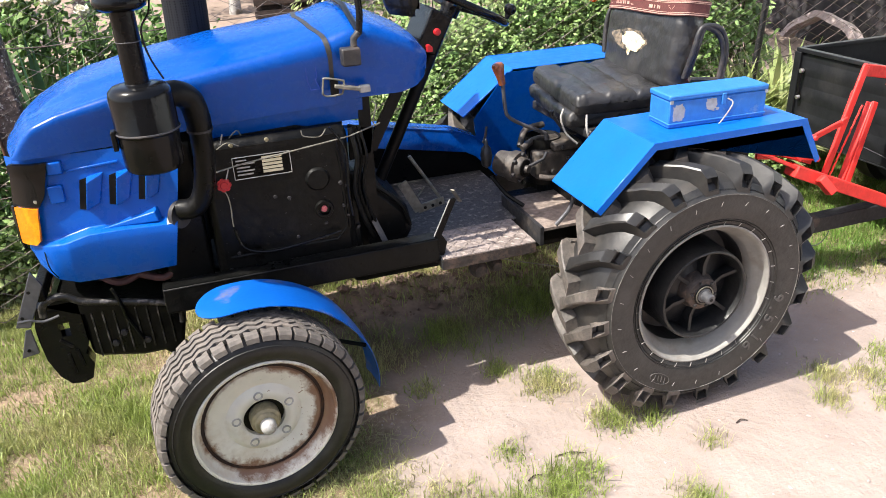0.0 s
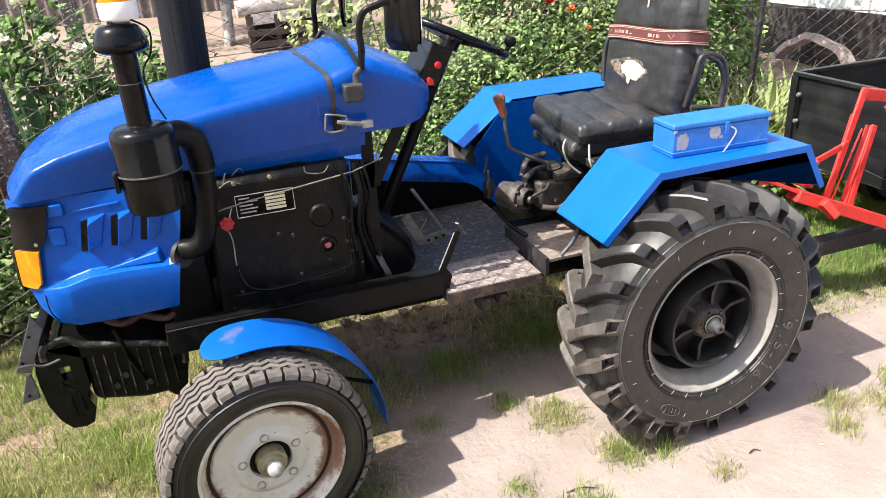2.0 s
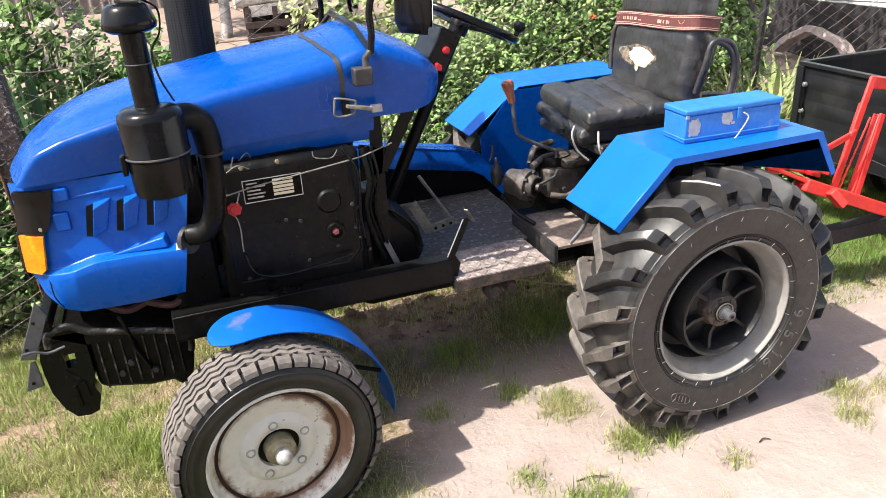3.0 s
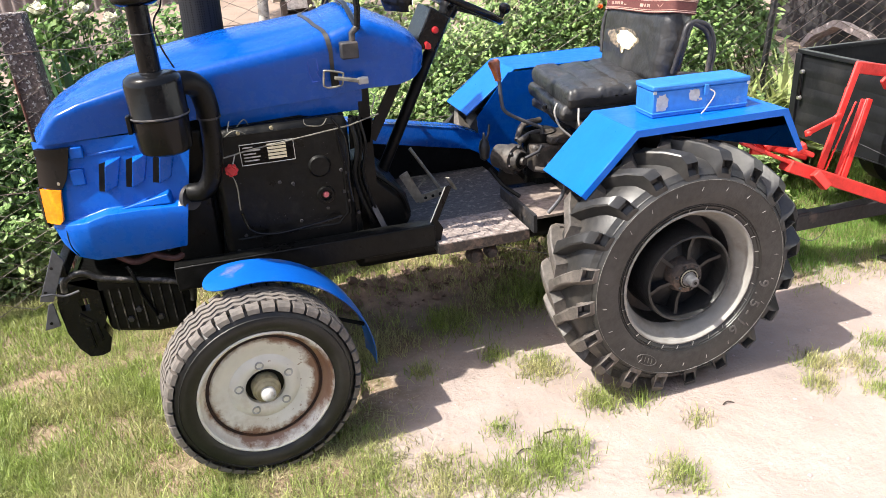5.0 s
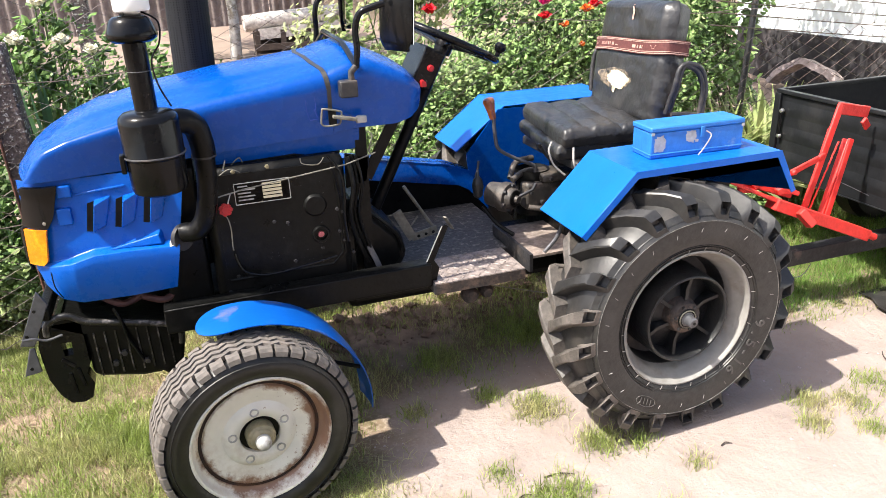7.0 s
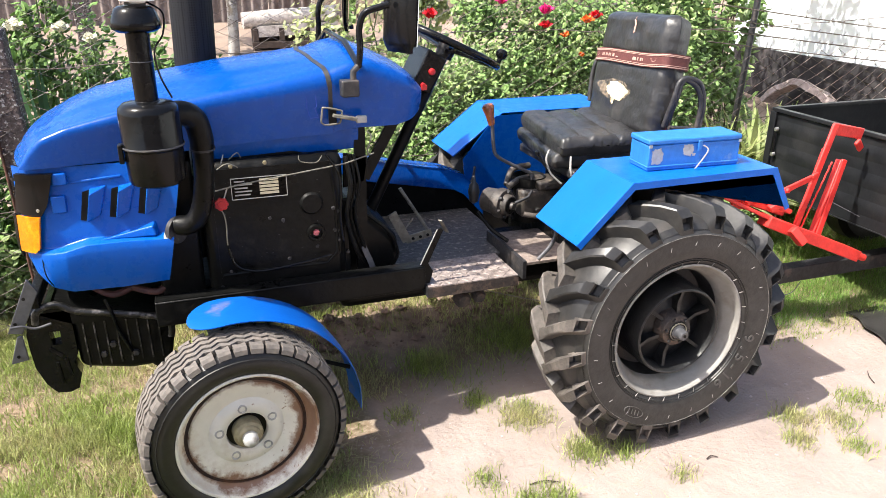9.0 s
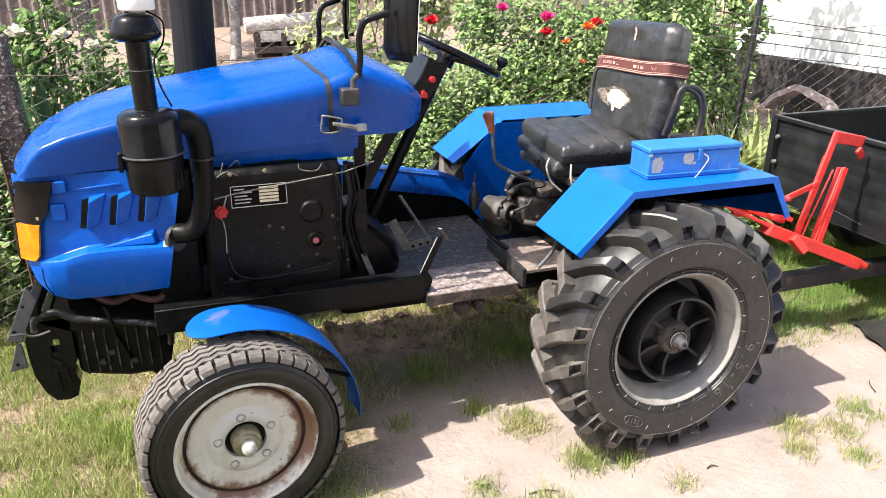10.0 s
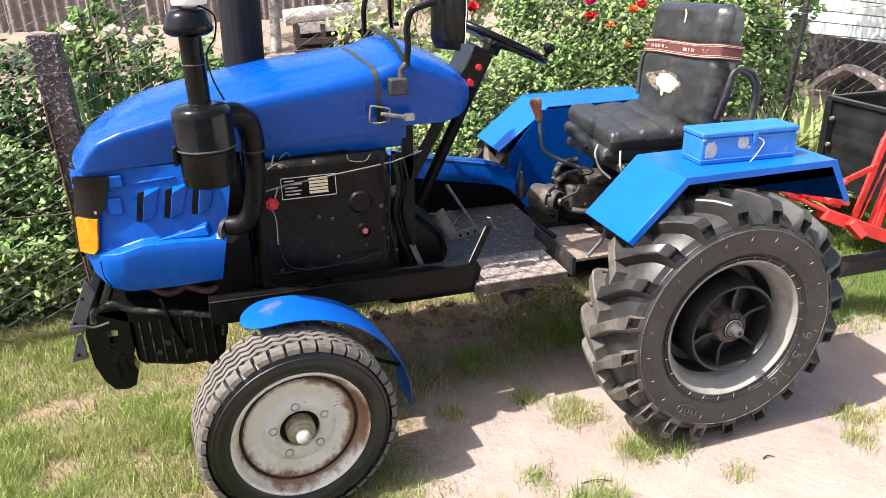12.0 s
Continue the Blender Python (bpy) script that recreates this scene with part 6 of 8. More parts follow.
def belt_point(u, v, extra=0.0):
    a = -0.5 * math.pi + u * 2 * math.pi
    ca, sa = math.cos(a), math.sin(a)
    sq = lambda q, p: math.copysign(abs(q) ** p, q)
    return BR @ Vector((0.005 - (0.052 + extra) * sq(sa, 0.35) * 1.0 * -1 * -1, (0.247 + extra) * sq(ca, 0.35), 0.24 + v * 0.05 - 0.012 * math.sin(u * 6.28)))


belt = part("seat_band", grid(BM(), 64, 3, lambda u, v: belt_point(u, v, 0.009), 0.002), BAND, seat, "brown elastic band with pale stripes tied round the backrest", smooth=60)
for v0, v1 in ((0.06, 0.12), (0.18, 0.22), (0.80, 0.84), (0.88, 0.94)):
    part("band_stripe", grid(BM(), 64, 1, lambda u, v: belt_point(u, v0 + v * (v1 - v0), 0.0118), 0.0008), BANDPALE, belt, "pale pink woven stripe", smooth=60)
def band_mark(u0, u1, v0, v1, slant=0.0):
    part("band_mark", grid(BM(), 3, 1, lambda u, v: belt_point(u0 + u * (u1 - u0) + slant * v, v0 + v * (v1 - v0), 0.0116), 0.0006), BANDPALE, belt, smooth=0)


for c in (0.40, 0.57):
    for k in (-1, 1):
        for j in range(3):
            band_mark(c + k * (0.002 + 0.005 * j), c + k * (0.007 + 0.005 * j), 0.40 + 0.09 * j, 0.44 + 0.09 * j, 0.003 * k)
for k in range(7):
    band_mark(0.447 + 0.011 * k, 0.4505 + 0.011 * k, 0.38, 0.60)
    band_mark(0.4525 + 0.011 * k, 0.4545 + 0.011 * k, 0.38, (0.6, 0.45, 0.6)[k % 3])
for y in (0.455, 1.015):
    o = 1 if y < YC else -1
    bm = BM()
    for dx in (0.0, 0.012):
        tube(bm, bend([(0.19 + dx, y + 0.02 * o, 0.985), (0.205 + dx, y, 1.08), (0.225 + dx, y, 1.145), (0.27, y, 1.152 - dx), (0.315 - dx, y, 1.125 - dx), (0.335 - dx, y, 1.06), (0.328 - dx, y, 0.98), (0.32 - dx, y, 0.92)]), 0.009, 10)
    tube(bm, [(0.20, y, 0.985), (0.325, y, 0.97)], 0.008, 8)
    part("arm_rail", bm, DARKSTEEL, seat, "dark tube seat arm rail")
for p in (((-0.19, 0.60, 0.90), (-0.205, 0.59, 0.87), (-0.19, 0.58, 0.82), (-0.15, 0.57, 0.78)), ((-0.14, 0.53, 0.89), (-0.15, 0.505, 0.84), (-0.12, 0.51, 0.79), (-0.08, 0.50, 0.77))):
    part("tie_cord", tube(BM(), bend(p), 0.004, 8), CORD, seat, "pale grey tie cord")

# ---- toolbox on the mudguard ----
tb = thing("toolbox", "dented blue metal toolbox standing on the mudguard", "toolbox", (0.115, 0.243, 0.918))
tb.rotation_euler = (0, 0, radians(-3.0))
body = part("body", box(BM(), (-0.166, -0.056, 0.0), (0.166, 0.056, 0.083)), BLUE_BOX, tb, "blue painted tin box", bevel=0.004)
lid = part("lid", box(BM(), (-0.169, -0.059, 0.083), (0.169, 0.059, 0.101)), BLUE_BOX, tb, "blue lid with a worn rim", bevel=0.005)
part("base_fold", box(BM(), (-0.168, -0.058, 0.010), (0.168, 0.058, 0.016)), BLUE_BOX, body, bevel=0.002)


def scuff(x0, x1, z0, z1, seed):
    """A patch of bare metal with a ragged edge on the box's side."""
    bm = BM()
    cx, cz, rx, rz = (x0 + x1) / 2, (z0 + z1) / 2, (x1 - x0) / 2, (z1 - z0) / 2
    pts = []
    for k in range(40):
        a = 2 * math.pi * k / 40
        q = 0.86 + 0.3 * noise.noise(Vector((math.cos(a) * 2.2, math.sin(a) * 2.2, seed))) + 0.16 * noise.noise(Vector((math.cos(a) * 9, math.sin(a) * 9, seed)))
        ca, sa = math.cos(a), math.sin(a)
        pts.append((cx + rx * q * math.copysign(abs(ca) ** 0.6, ca), cz + rz * q * math.copysign(abs(sa) ** 0.6, sa)))
    prism(bm, pts, -0.0568, -0.0562)
    return part("bare_patch", bm, BARE, body, "ragged patch of bare scratched metal", smooth=0)


scuff(-0.158, -0.112, 0.016, 0.074, 3)
scuff(-0.045, -0.004, 0.04, 0.082, 7)
scuff(-0.01, 0.004, 0.04, 0.05, 9)
for x in (-0.166, 0.158):
    part("edge_wear", box(BM(), (x, -0.0585, 0.075), (x + 0.01, -0.0555, 0.085)), BARE, body)
part("latch", box(BM(), (0.007, -0.062, 0.055), (0.022, -0.057, 0.09)), BLUE_BOX, tb, "worn hasp", bevel=0.002)
part("tie_wire", tube(BM(), bend([(0.022, -0.066, 0.075), (0.035, -0.075, 0.06), (0.005, -0.08, 0.02), (-0.012, -0.082, 0.004)]), 0.0022, 8), CORD, tb, "pale tie wire through the hasp")

# ---- red rear linkage ----
hitch = thing("rear_linkage", "bright red painted steel three-point linkage frame behind the tractor", "hitch", (0.6, 0.55, 0.0))


def hp(p):
    return (p[0] - 0.6, p[1] - 0.55, p[2])


def hbar(name, a, b, w, h, label="red painted steel bar", up=(0, 1, 0)):
    return part(name, bar(BM(), hp(a), hp(b), w, h, up), RED, hitch, label, bevel=0.004)


low = hbar("lower_arm", (0.80, 0.56, 0.535), (1.30, 0.53, 0.325), 0.05, 0.068)
part("lower_pin", tube(BM(), [hp((1.295, 0.53, 0.33)), hp((1.36, 0.528, 0.302))], 0.016, 12), RED, hitch, "red round pin")
hbar("front_arm", (0.60, 0.60, 0.645), (0.83, 0.56, 0.535), 0.016, 0.05)
hbar("front_arm", (0.62, 0.70, 0.65), (0.95, 0.62, 0.535), 0.04, 0.03)
bm = BM()
prism(bm, [(0.66, 0.61), (0.74, 0.66), (0.79, 0.635), (0.80, 0.60), (0.72, 0.575), (0.66, 0.585)], 0.60, 0.615)
bmesh.ops.translate(bm, verts=bm.verts, vec=(-0.6, -0.55, 0))
part("lug_plate", bm, RED, hitch, "red lug plate", bevel=0.003)
hbar("cross_plate", (0.655, 0.615, 0.668), (0.93, 0.575, 0.555), 0.02, 0.055)
hbar("side_lug", (0.70, 0.575, 0.615), (0.77, 0.565, 0.672), 0.03, 0.03)
hbar("side_lug", (0.80, 0.545, 0.585), (0.86, 0.535, 0.615), 0.028, 0.03)
hbar("stub_block", (0.90, 0.51, 0.50), (0.945, 0.48, 0.44), 0.034, 0.045)
hbar("upright", (0.975, 0.565, 0.475), (1.125, 0.60, 0.90), 0.032, 0.012)
hbar("upright_flange", (1.0, 0.585, 0.47), (1.105, 0.612, 0.80), 0.008, 0.03)
hbar("upright", (1.10, 0.56, 0.42), (1.21, 0.60, 0.745), 0.03, 0.012)
hbar("upright_flange", (1.082, 0.575, 0.44), (1.192, 0.61, 0.745), 0.008, 0.03)
hbar("brace", (0.865, 0.55, 0.655), (1.04, 0.56, 0.705), 0.026, 0.01)
hbar("top_plate", (1.11, 0.60, 0.885), (1.30, 0.62, 0.845), 0.048, 0.014)
hbar("top_lug", (1.26, 0.60, 0.82), (1.30, 0.61, 0.78), 0.03, 0.014)
part("weld_bead", tube(BM(), [hp((1.008 + 0.0065 * k + 0.002 * (k % 2), 0.566, 0.475 + 0.0185 * k)) for k in range(16)], 0.004, 6), RED, hitch, "rough red weld seam")
part("pin_head", lathe(BM(), [(0.0, 0.012), (0.012, 0.010), (0.014, 0.0), (0.0, 0.0)], pose(0.415, 0.01, 0.70) @ AXLE, 10), RED, hitch, "red pin head")
part("pin_head", lathe(BM(), [(0.0, 0.012), (0.009, 0.010), (0.011, 0.0), (0.0, 0.0)], pose(0.275, -0.006, 0.658) @ AXLE, 10), RED, hitch, "red pin head")

# ---- trailer ----
TX, TY0, TY1, TZ0, TZ1 = 1.37, -0.12, 1.215, 0.43, 0.838
trailer = thing("trailer", "black sheet steel box trailer with a dark drawbar", "trailer", (TX, 0.55, 0.0))


def tp(p):
    return (p[0] - TX, p[1] - 0.55, p[2])


def sheet(name, lo, hi, mat=BLACK, label="", parent=trailer, bevel=0.003):
    return part(name, box(BM(), tp(lo), tp(hi)), mat, parent, label, bevel=bevel)


DULLBLACK = material("dull_black_sheet", (0.012, 0.0125, 0.014), 0.4, 0, 20, 0.2, (0.03, 0.029, 0.028), 4, 0.5, 0.75, 0.1, 40, spec=0.22)
front = sheet("front_board", (TX, TY0, TZ0), (TX + 0.004, TY1, TZ1), DULLBLACK, "black ribbed front board")
for k in range(3):
    z = TZ0 + 0.05 + k * 0.12
    bm = BM()
    prism(bm, [(TX, z), (TX - 0.005, z + 0.025), (TX - 0.005, z + 0.045), (TX, z + 0.07)], TY0 + 0.03, TY1 - 0.05)
    bmesh.ops.translate(bm, verts=bm.verts, vec=(-TX, -0.55, 0))
    part("board_rib", bm, DULLBLACK, front, "pressed black rib", smooth=20)
sheet("top_rail", (TX - 0.012, TY0, TZ1 - 0.012), (TX + 0.02, TY1, TZ1 + 0.006), DULLBLACK, "black steel top rail")
sheet("corner_post", (TX - 0.015, TY1 - 0.035, TZ0 - 0.02), (TX + 0.02, TY1 + 0.004, TZ1 - 0.013), DULLBLACK, "black corner post")
sheet("far_side_board", (TX + 0.02, TY1 - 0.004, TZ0), (TX + 1.7, TY1, TZ1), DULLBLACK, "black side board")
sheet("near_side_board", (TX + 0.02, TY0, TZ0), (TX + 1.7, TY0 + 0.004, TZ1), DULLBLACK, "black side board")
sheet("tail_board", (TX + 1.696, TY0, TZ0), (TX + 1.7, TY1, TZ1), DULLBLACK, "black tail board")
sheet("side_rail", (TX + 0.02, TY1 - 0.02, TZ1 - 0.012), (TX + 1.7, TY1 + 0.01, TZ1 + 0.006), DULLBLACK)
sheet("bed", (TX, TY0, TZ0 - 0.006), (TX + 1.7, TY1, TZ0 - 0.001), DULLBLACK, "black trailer floor")
for z in (0.62, 0.745):
    part("bolt", lathe(BM(), [(0.0, 0.016), (0.009, 0.014), (0.012, 0.008), (0.012, 0.0), (0.0, 0.0)], Matrix.Translation(tp((TX - 0.013, TY1 - 0.06, z))) @ pose(0, 0, 0, 0, -90, 0), 10), STEEL, trailer, "bright bolt head")
part("latch_rod", tube(BM(), [tp((TX - 0.02, TY1 - 0.06, 0.625)), tp((TX - 0.02, TY1 - 0.055, 0.74))], 0.006, 8), BLACK, trailer)
part("scratch", bar(BM(), tp((TX - 0.002, 1.0, 0.515)), tp((TX - 0.002, 0.60, 0.47)), 0.002, 0.003), GREYSTEEL, trailer)
bm = BM()
box(bm, tp((0.92, 0.585, 0.205)), tp((1.75, 0.645, 0.275)))
draw = part("drawbar", bm, DARKSTEEL, trailer, "dark steel box drawbar", bevel=0.004)
part("drawbar_end", box(BM(), tp((0.80, 0.59, 0.255)), tp((1.0, 0.64, 0.285))), DARKSTEEL, draw, bevel=0.004)
part("drawbar_strut", bar(BM(), tp((1.45, 0.61, 0.27)), tp((1.45, 0.61, 0.44)), 0.05, 0.05), DARKSTEEL, trailer)
part("axle", tube(BM(), [tp((2.25, TY0 + 0.02, 0.30)), tp((2.25, TY1 - 0.02, 0.30))], 0.03, 12), GRIME, trailer)
for y in (TY0 - 0.09, TY1 + 0.09):
    wh = part("wheel", lathe(BM(), [(0.16, -0.07), (0.18, -0.08), (0.26, -0.08), (0.29, -0.05), (0.29, 0.05), (0.26, 0.08), (0.18, 0.08), (0.16, 0.07)], Matrix.Translation(tp((2.25, y, 0.29))) @ AXLE, 32, True), RUBBER, trailer, "black trailer tyre")
    part("wheel_rim", lathe(BM(), [(0.0, -0.02), (0.17, -0.05), (0.17, 0.05), (0.0, 0.02)], Matrix.Translation(tp((2.25, y, 0.29))) @ AXLE, 24), RIMGREY, wh)
cable = thing("drawbar_wire", "thin slack wire hanging from the drawbar", "wire", (0.98, 0.56, 0.0))
part("wire", tube(BM(), bend([(-0.06, 0.02, 0.19), (0.0, 0.0, 0.165), (0.05, 0.0, 0.175), (0.10, 0.02, 0.205)]), 0.002, 6), GREYSTEEL, cable)

mat_thing = thing("rubber_mat", "flat sheet of dusty black rubber lying on the sand", "rubber scrap", (1.5, 0.36, 0.0))
bm = BM()
grid(bm, 16, 12, lambda u, v: (lerp([(0, -0.212), (0.5, -0.189), (1, -0.122)], v) + 0.012 * math.sin(v * 17) + 0.62 * u, -0.20 + 0.40 * v + 0.02 * u * math.sin(5 * u), 0.016 + 0.006 * math.sin(u * 6 + v * 3) + 0.004 * math.sin(v * 11)), 0.006)
part("sheet", bm, SIDEWALL, mat_thing)

# ---- boundary fence ----
FENCE = [(-5.5, 1.36), (-2.07, 1.52), (1.83, 2.0), (5.5, 2.42)]


def fence_y(x):
    return lerp(FENCE, x)


def leaning_post(name, x, y, z1, w, mat, label, cat, lean=(0, 0)):
    bm = BM()
    n = 9
    rows = []
    for k in range(n + 1):
        t = k / n
        rows.append([bm.verts.new((sx * w / 2 * (1 + 0.06 * noise.noise(Vector((k, sx, sy)))) + lean[0] * t, sy * w / 2 * (1 + 0.06 * noise.noise(Vector((k, sy, 5)))) + lean[1] * t, -0.1 + t * (z1 + 0.1))) for sx, sy in ((-1, -1), (1, -1), (1, 1), (-1, 1))])
    for u, v in zip(rows, rows[1:]):
        for j in range(4):
            bm.faces.new((u[j], u[(j + 1) % 4], v[(j + 1) % 4], v[j]))
    bm.faces.new(rows[-1])
    t = thing(name, label, cat, (x, y, rise(x, y)))
    part("shaft", bm, mat, t, bevel=0.008)
    return t


cp = leaning_post("fence_post", -2.02, 1.56, 1.29, 0.105, CONCRETE, "leaning pebbly concrete fence post", "fence post", (-0.05, 0))
part("stay_rod", tube(BM(), [(-0.06, -0.07, 0.02), (-0.075, -0.062, 0.6), (-0.085, -0.066, 1.05)], 0.006, 8), RODRUST, cp, "rusty steel rod wired to the post")
leaning_post("fence_post", -1.92, 3.7, 1.35, 0.10, CONCRETE, "grey concrete post standing in the garden", "fence post", (-0.03, 0))
mp = thing("fence_post", "thin dark steel fence post", "fence post", (1.83, 2.02, 0))
part("pipe", tube(BM(), [(-0.03, 0, -0.1), (0.045, 0, 1.34)], 0.019, 12), DARKSTEEL, mp)

mesh_fence = thing("chain_link_fence", "rusty chain-link mesh sagging between posts", "fence", (0, 1.75, 0))
V, F = [], []


def wire_seg(pts, r):
    base = len(V)
    n = len(pts)
    for i, p in enumerate(pts):
        d = Vector(pts[min(i + 1, n - 1)]) - Vector(pts[max(i - 1, 0)])
        a = d.orthogonal().normalized()
        b = d.cross(a).normalized()
        for k in range(3):
            q = 2 * math.pi * k / 3
            c = Vector(p) + (a * math.cos(q) + b * math.sin(q)) * r
            V.append((c.x, c.y - 1.75, c.z))
    for i in range(n - 1):
        for k in range(3):
            u, v = base + i * 3 + k, base + i * 3 + (k + 1) % 3
            F.append((u, v, v + 3, u + 3))


PITCH = 0.075


def mesh_xyz(x, z):
    sag = 0.03 * noise.noise(Vector((x * 1.3, z * 1.5, 2)))
    return (x + 0.012 * noise.noise(Vector((x * 3, z * 3, 7))), fence_y(x) + sag - 0.02, rise(x, 1.7) + z * (1 - 0.05 * abs(math.sin(x * 0.8))) + 0.012 * noise.noise(Vector((x * 3, z * 3, 1))))


rows_n = 43
for i in range(int(8.6 / PITCH)):
    x0 = -4.2 + i * PITCH
    wire_seg([mesh_xyz(x0 + (PITCH / 2 if (k + i) % 2 else -PITCH / 2) * 1.03, 0.05 + k * PITCH * 0.52) for k in range(rows_n if x0 < 0.9 else 26)], 0.0026)
me = bpy.data.meshes.new("wire_mesh")
me.from_pydata(V, [], F)
me.materials.append(WIRE)
ob = new("wire_mesh", me)
ob.parent = mesh_fence
tagged(ob, "rusty diamond mesh wires", kind="stuff")
for z in (0.62, 1.2):
    part("tension_wire", tube(BM(), [(x, mesh_xyz(x, z)[1] - 1.75 - 0.004, mesh_xyz(x, z)[2]) for x in np.linspace(-4.2, 4.4, 60)], 0.0022, 5), WIRE, mesh_fence, "rusty tension wire")

# strands thickened to stand in for the shadow lines of the wall's siding
for i, z in enumerate((1.24, 1.165, 1.10, 1.03)):
    strand = thing("barbed_wire", "barbed wire strand from the steel post, standing in for a siding shadow line", "barbed wire", (1.86, 2.0, z), "barbed strands")
    bm = tube(BM(), [(d, 0.115 * d + 0.004 * math.sin(9 * d), -0.12 * d - 0.01 * math.sin(1.1 * d)) for d in np.linspace(-0.35, 2.6, 40)], 0.0036, 5)
    for k in range(24):
        d = -0.3 + 0.12 * k + 0.02 * i
        tube(bm, [(d, 0.115 * d - 0.012, -0.12 * d + 0.010), (d + 0.006, 0.115 * d + 0.012, -0.12 * d - 0.010)], 0.0016, 4)
    part("strand", bm, WIRE, strand)

# ---- far garden: slate fence, log bench, tree, house ----
slate_fence = thing("slate_fence", "weathered brownish corrugated slate garden fence", "fence", (0, 11.4, 0))
first = None
for k in range(14):
    x = -9 + k * 1.14
    if first is None:
        bm = BM()
        grid(bm, 72, 2, lambda u, v: (u * 1.13, 0.028 * math.cos(u * 2 * math.pi * 7), 0.35 + 1.75 * v), 0.006)
        first = part("slate_sheet", bm, SLATE, slate_fence, m=pose(x, 0, 0))
    else:
        shared("slate_sheet", first, slate_fence, pose(x, 0.012 * (k % 2), 0.03 * noise.noise(Vector((k * 1.7, 0, 0)))))
# stiff picket stretch behind the roses
picket_fence = thing("picket_fence", "sun-bleached wooden picket fence behind the roses", "fence", (2.0, 10.6, 0))
first = None
for k in range(34):
    x = -1.2 + k * 0.14
    if first is None:
        bm = prism(BM(), [(-0.05, 0.35), (0.05, 0.35), (0.05, 1.9), (0.0, 1.97), (-0.05, 1.9)], -0.012, 0.012)
        first = part("picket", bm, material("bleached_picket_wood", (0.42, 0.34, 0.25), 0.9, 0, 20, 0.25, (0.2, 0.15, 0.12), 3, 0.5, 0.7, 0.2, 40, spread=0.2), picket_fence, m=pose(x, 0, 0), smooth=0)
    else:
        shared("picket", first, picket_fence, pose(x, 0, 0.04 * noise.noise(Vector((k, 3, 0)))))
part("picket_rail", box(BM(), (-1.3, 0.013, 0.75), (3.6, 0.05, 0.83)), OLDWOOD, picket_fence)

bench = thing("log_bench", "weathered grey log resting on a dark wooden crate", "log bench", (-0.15, 7.5, 0.31))
bm = BM()
tube(bm, [(-0.50, 0, 0.48), (-0.2, 0.02, 0.505), (0.2, 0.0, 0.525), (0.62, 0.0, 0.55)], 0.095, 14)
part("log", bm, OLDWOOD, bench, "split grey weathered log")
part("plank", bar(BM(), (-0.35, -0.08, 0.36), (0.6, -0.08, 0.40), 0.03, 0.12), OLDWOOD, bench, "weathered plank")
for x in (-0.40, -0.1, 0.2, 0.5):
    part("crate_post", box(BM(), (x, -0.1, -0.05), (x + 0.06, 0.12, 0.40)), DARKWOOD, bench)
part("crate_back", box(BM(), (-0.4, 0.06, -0.05), (0.55, 0.1, 0.38)), DARKWOOD, bench, "dark crate boards")
for z in (0.05, 0.18):
    part("crate_slat", box(BM(), (-0.42, -0.125, z), (0.58, -0.1, z + 0.07)), DARKWOOD, bench)

house = thing("house", "low white house with plain walls over a black stone plinth", "house", (4.5, 0.0, 0.0))
part("wall", box(BM(), (0.0, -8.0, 0.60), (5.0, 5.25, 3.1)), SIDING, house, "white house wall")
part("plinth", box(BM(), (-0.03, -8.0, -0.1), (5.0, 5.25, 0.598)), BASEMENT, house, "rough black stone plinth")
part("roof", prism(BM(), [(-0.4, 3.1), (2.5, 4.6), (5.4, 3.1), (5.4, 3.0), (2.5, 4.45), (-0.4, 3.0)], -8.4, 5.6), SLATE, house, "grey slate roof")
part("corner_board", box(BM(), (-0.02, 5.25, 0.48), (0.06, 5.30, 3.1)), SIDING, house)

slab = thing("stone_slab", "arched pinkish stone slab tipped against the plinth", "stone slab", (4.25, 3.95, rise(4.25, 3.95)))
bm = BM()
grid(bm, 4, 14, lambda u, v: ((u - 0.5) * 0.12 + 0.02 * math.sin(v * 9), (0.5 - v) * 0.85, 0.09 + 0.23 * math.sin(math.pi * v) ** 0.8 + 0.012 * math.sin(v * 17) - 0.03 * u), -0.06)
part("slab", bm, STONE, slab)

# unseen shed added on the camera's side; closes the yard and shapes its light
shed = thing("shed", "added grey board shed, unseen behind the camera, that shapes the yard's light", "shed", (-0.5, -9.0, 0))
first = None
for k in range(40):
    m = pose(-6.0 + 0.3 * k, 0, 0)
    if first is None:
        first = part("wall_board", prism(BM(), [(-0.148, -0.05), (0.148, -0.05), (0.148, 3.4), (-0.148, 3.4)], 0.0, 0.025), OLDWOOD, shed, "grey wall board", m, smooth=0)
    else:
        shared("wall_board", first, shed, m)
part("shed_body", box(BM(), (-6.0, -3.0, -0.05), (6.0, -0.002, 3.35)), OLDWOOD, shed, "grey board walls")
part("shed_roof", prism(BM(), [(0.5, 3.35), (-1.5, 4.6), (-3.5, 3.35), (-3.5, 3.45), (-1.5, 4.7), (0.5, 3.45)], -6.4, 6.4, "x"), SLATE, shed, "grey slate roof")

# ---- planting ----


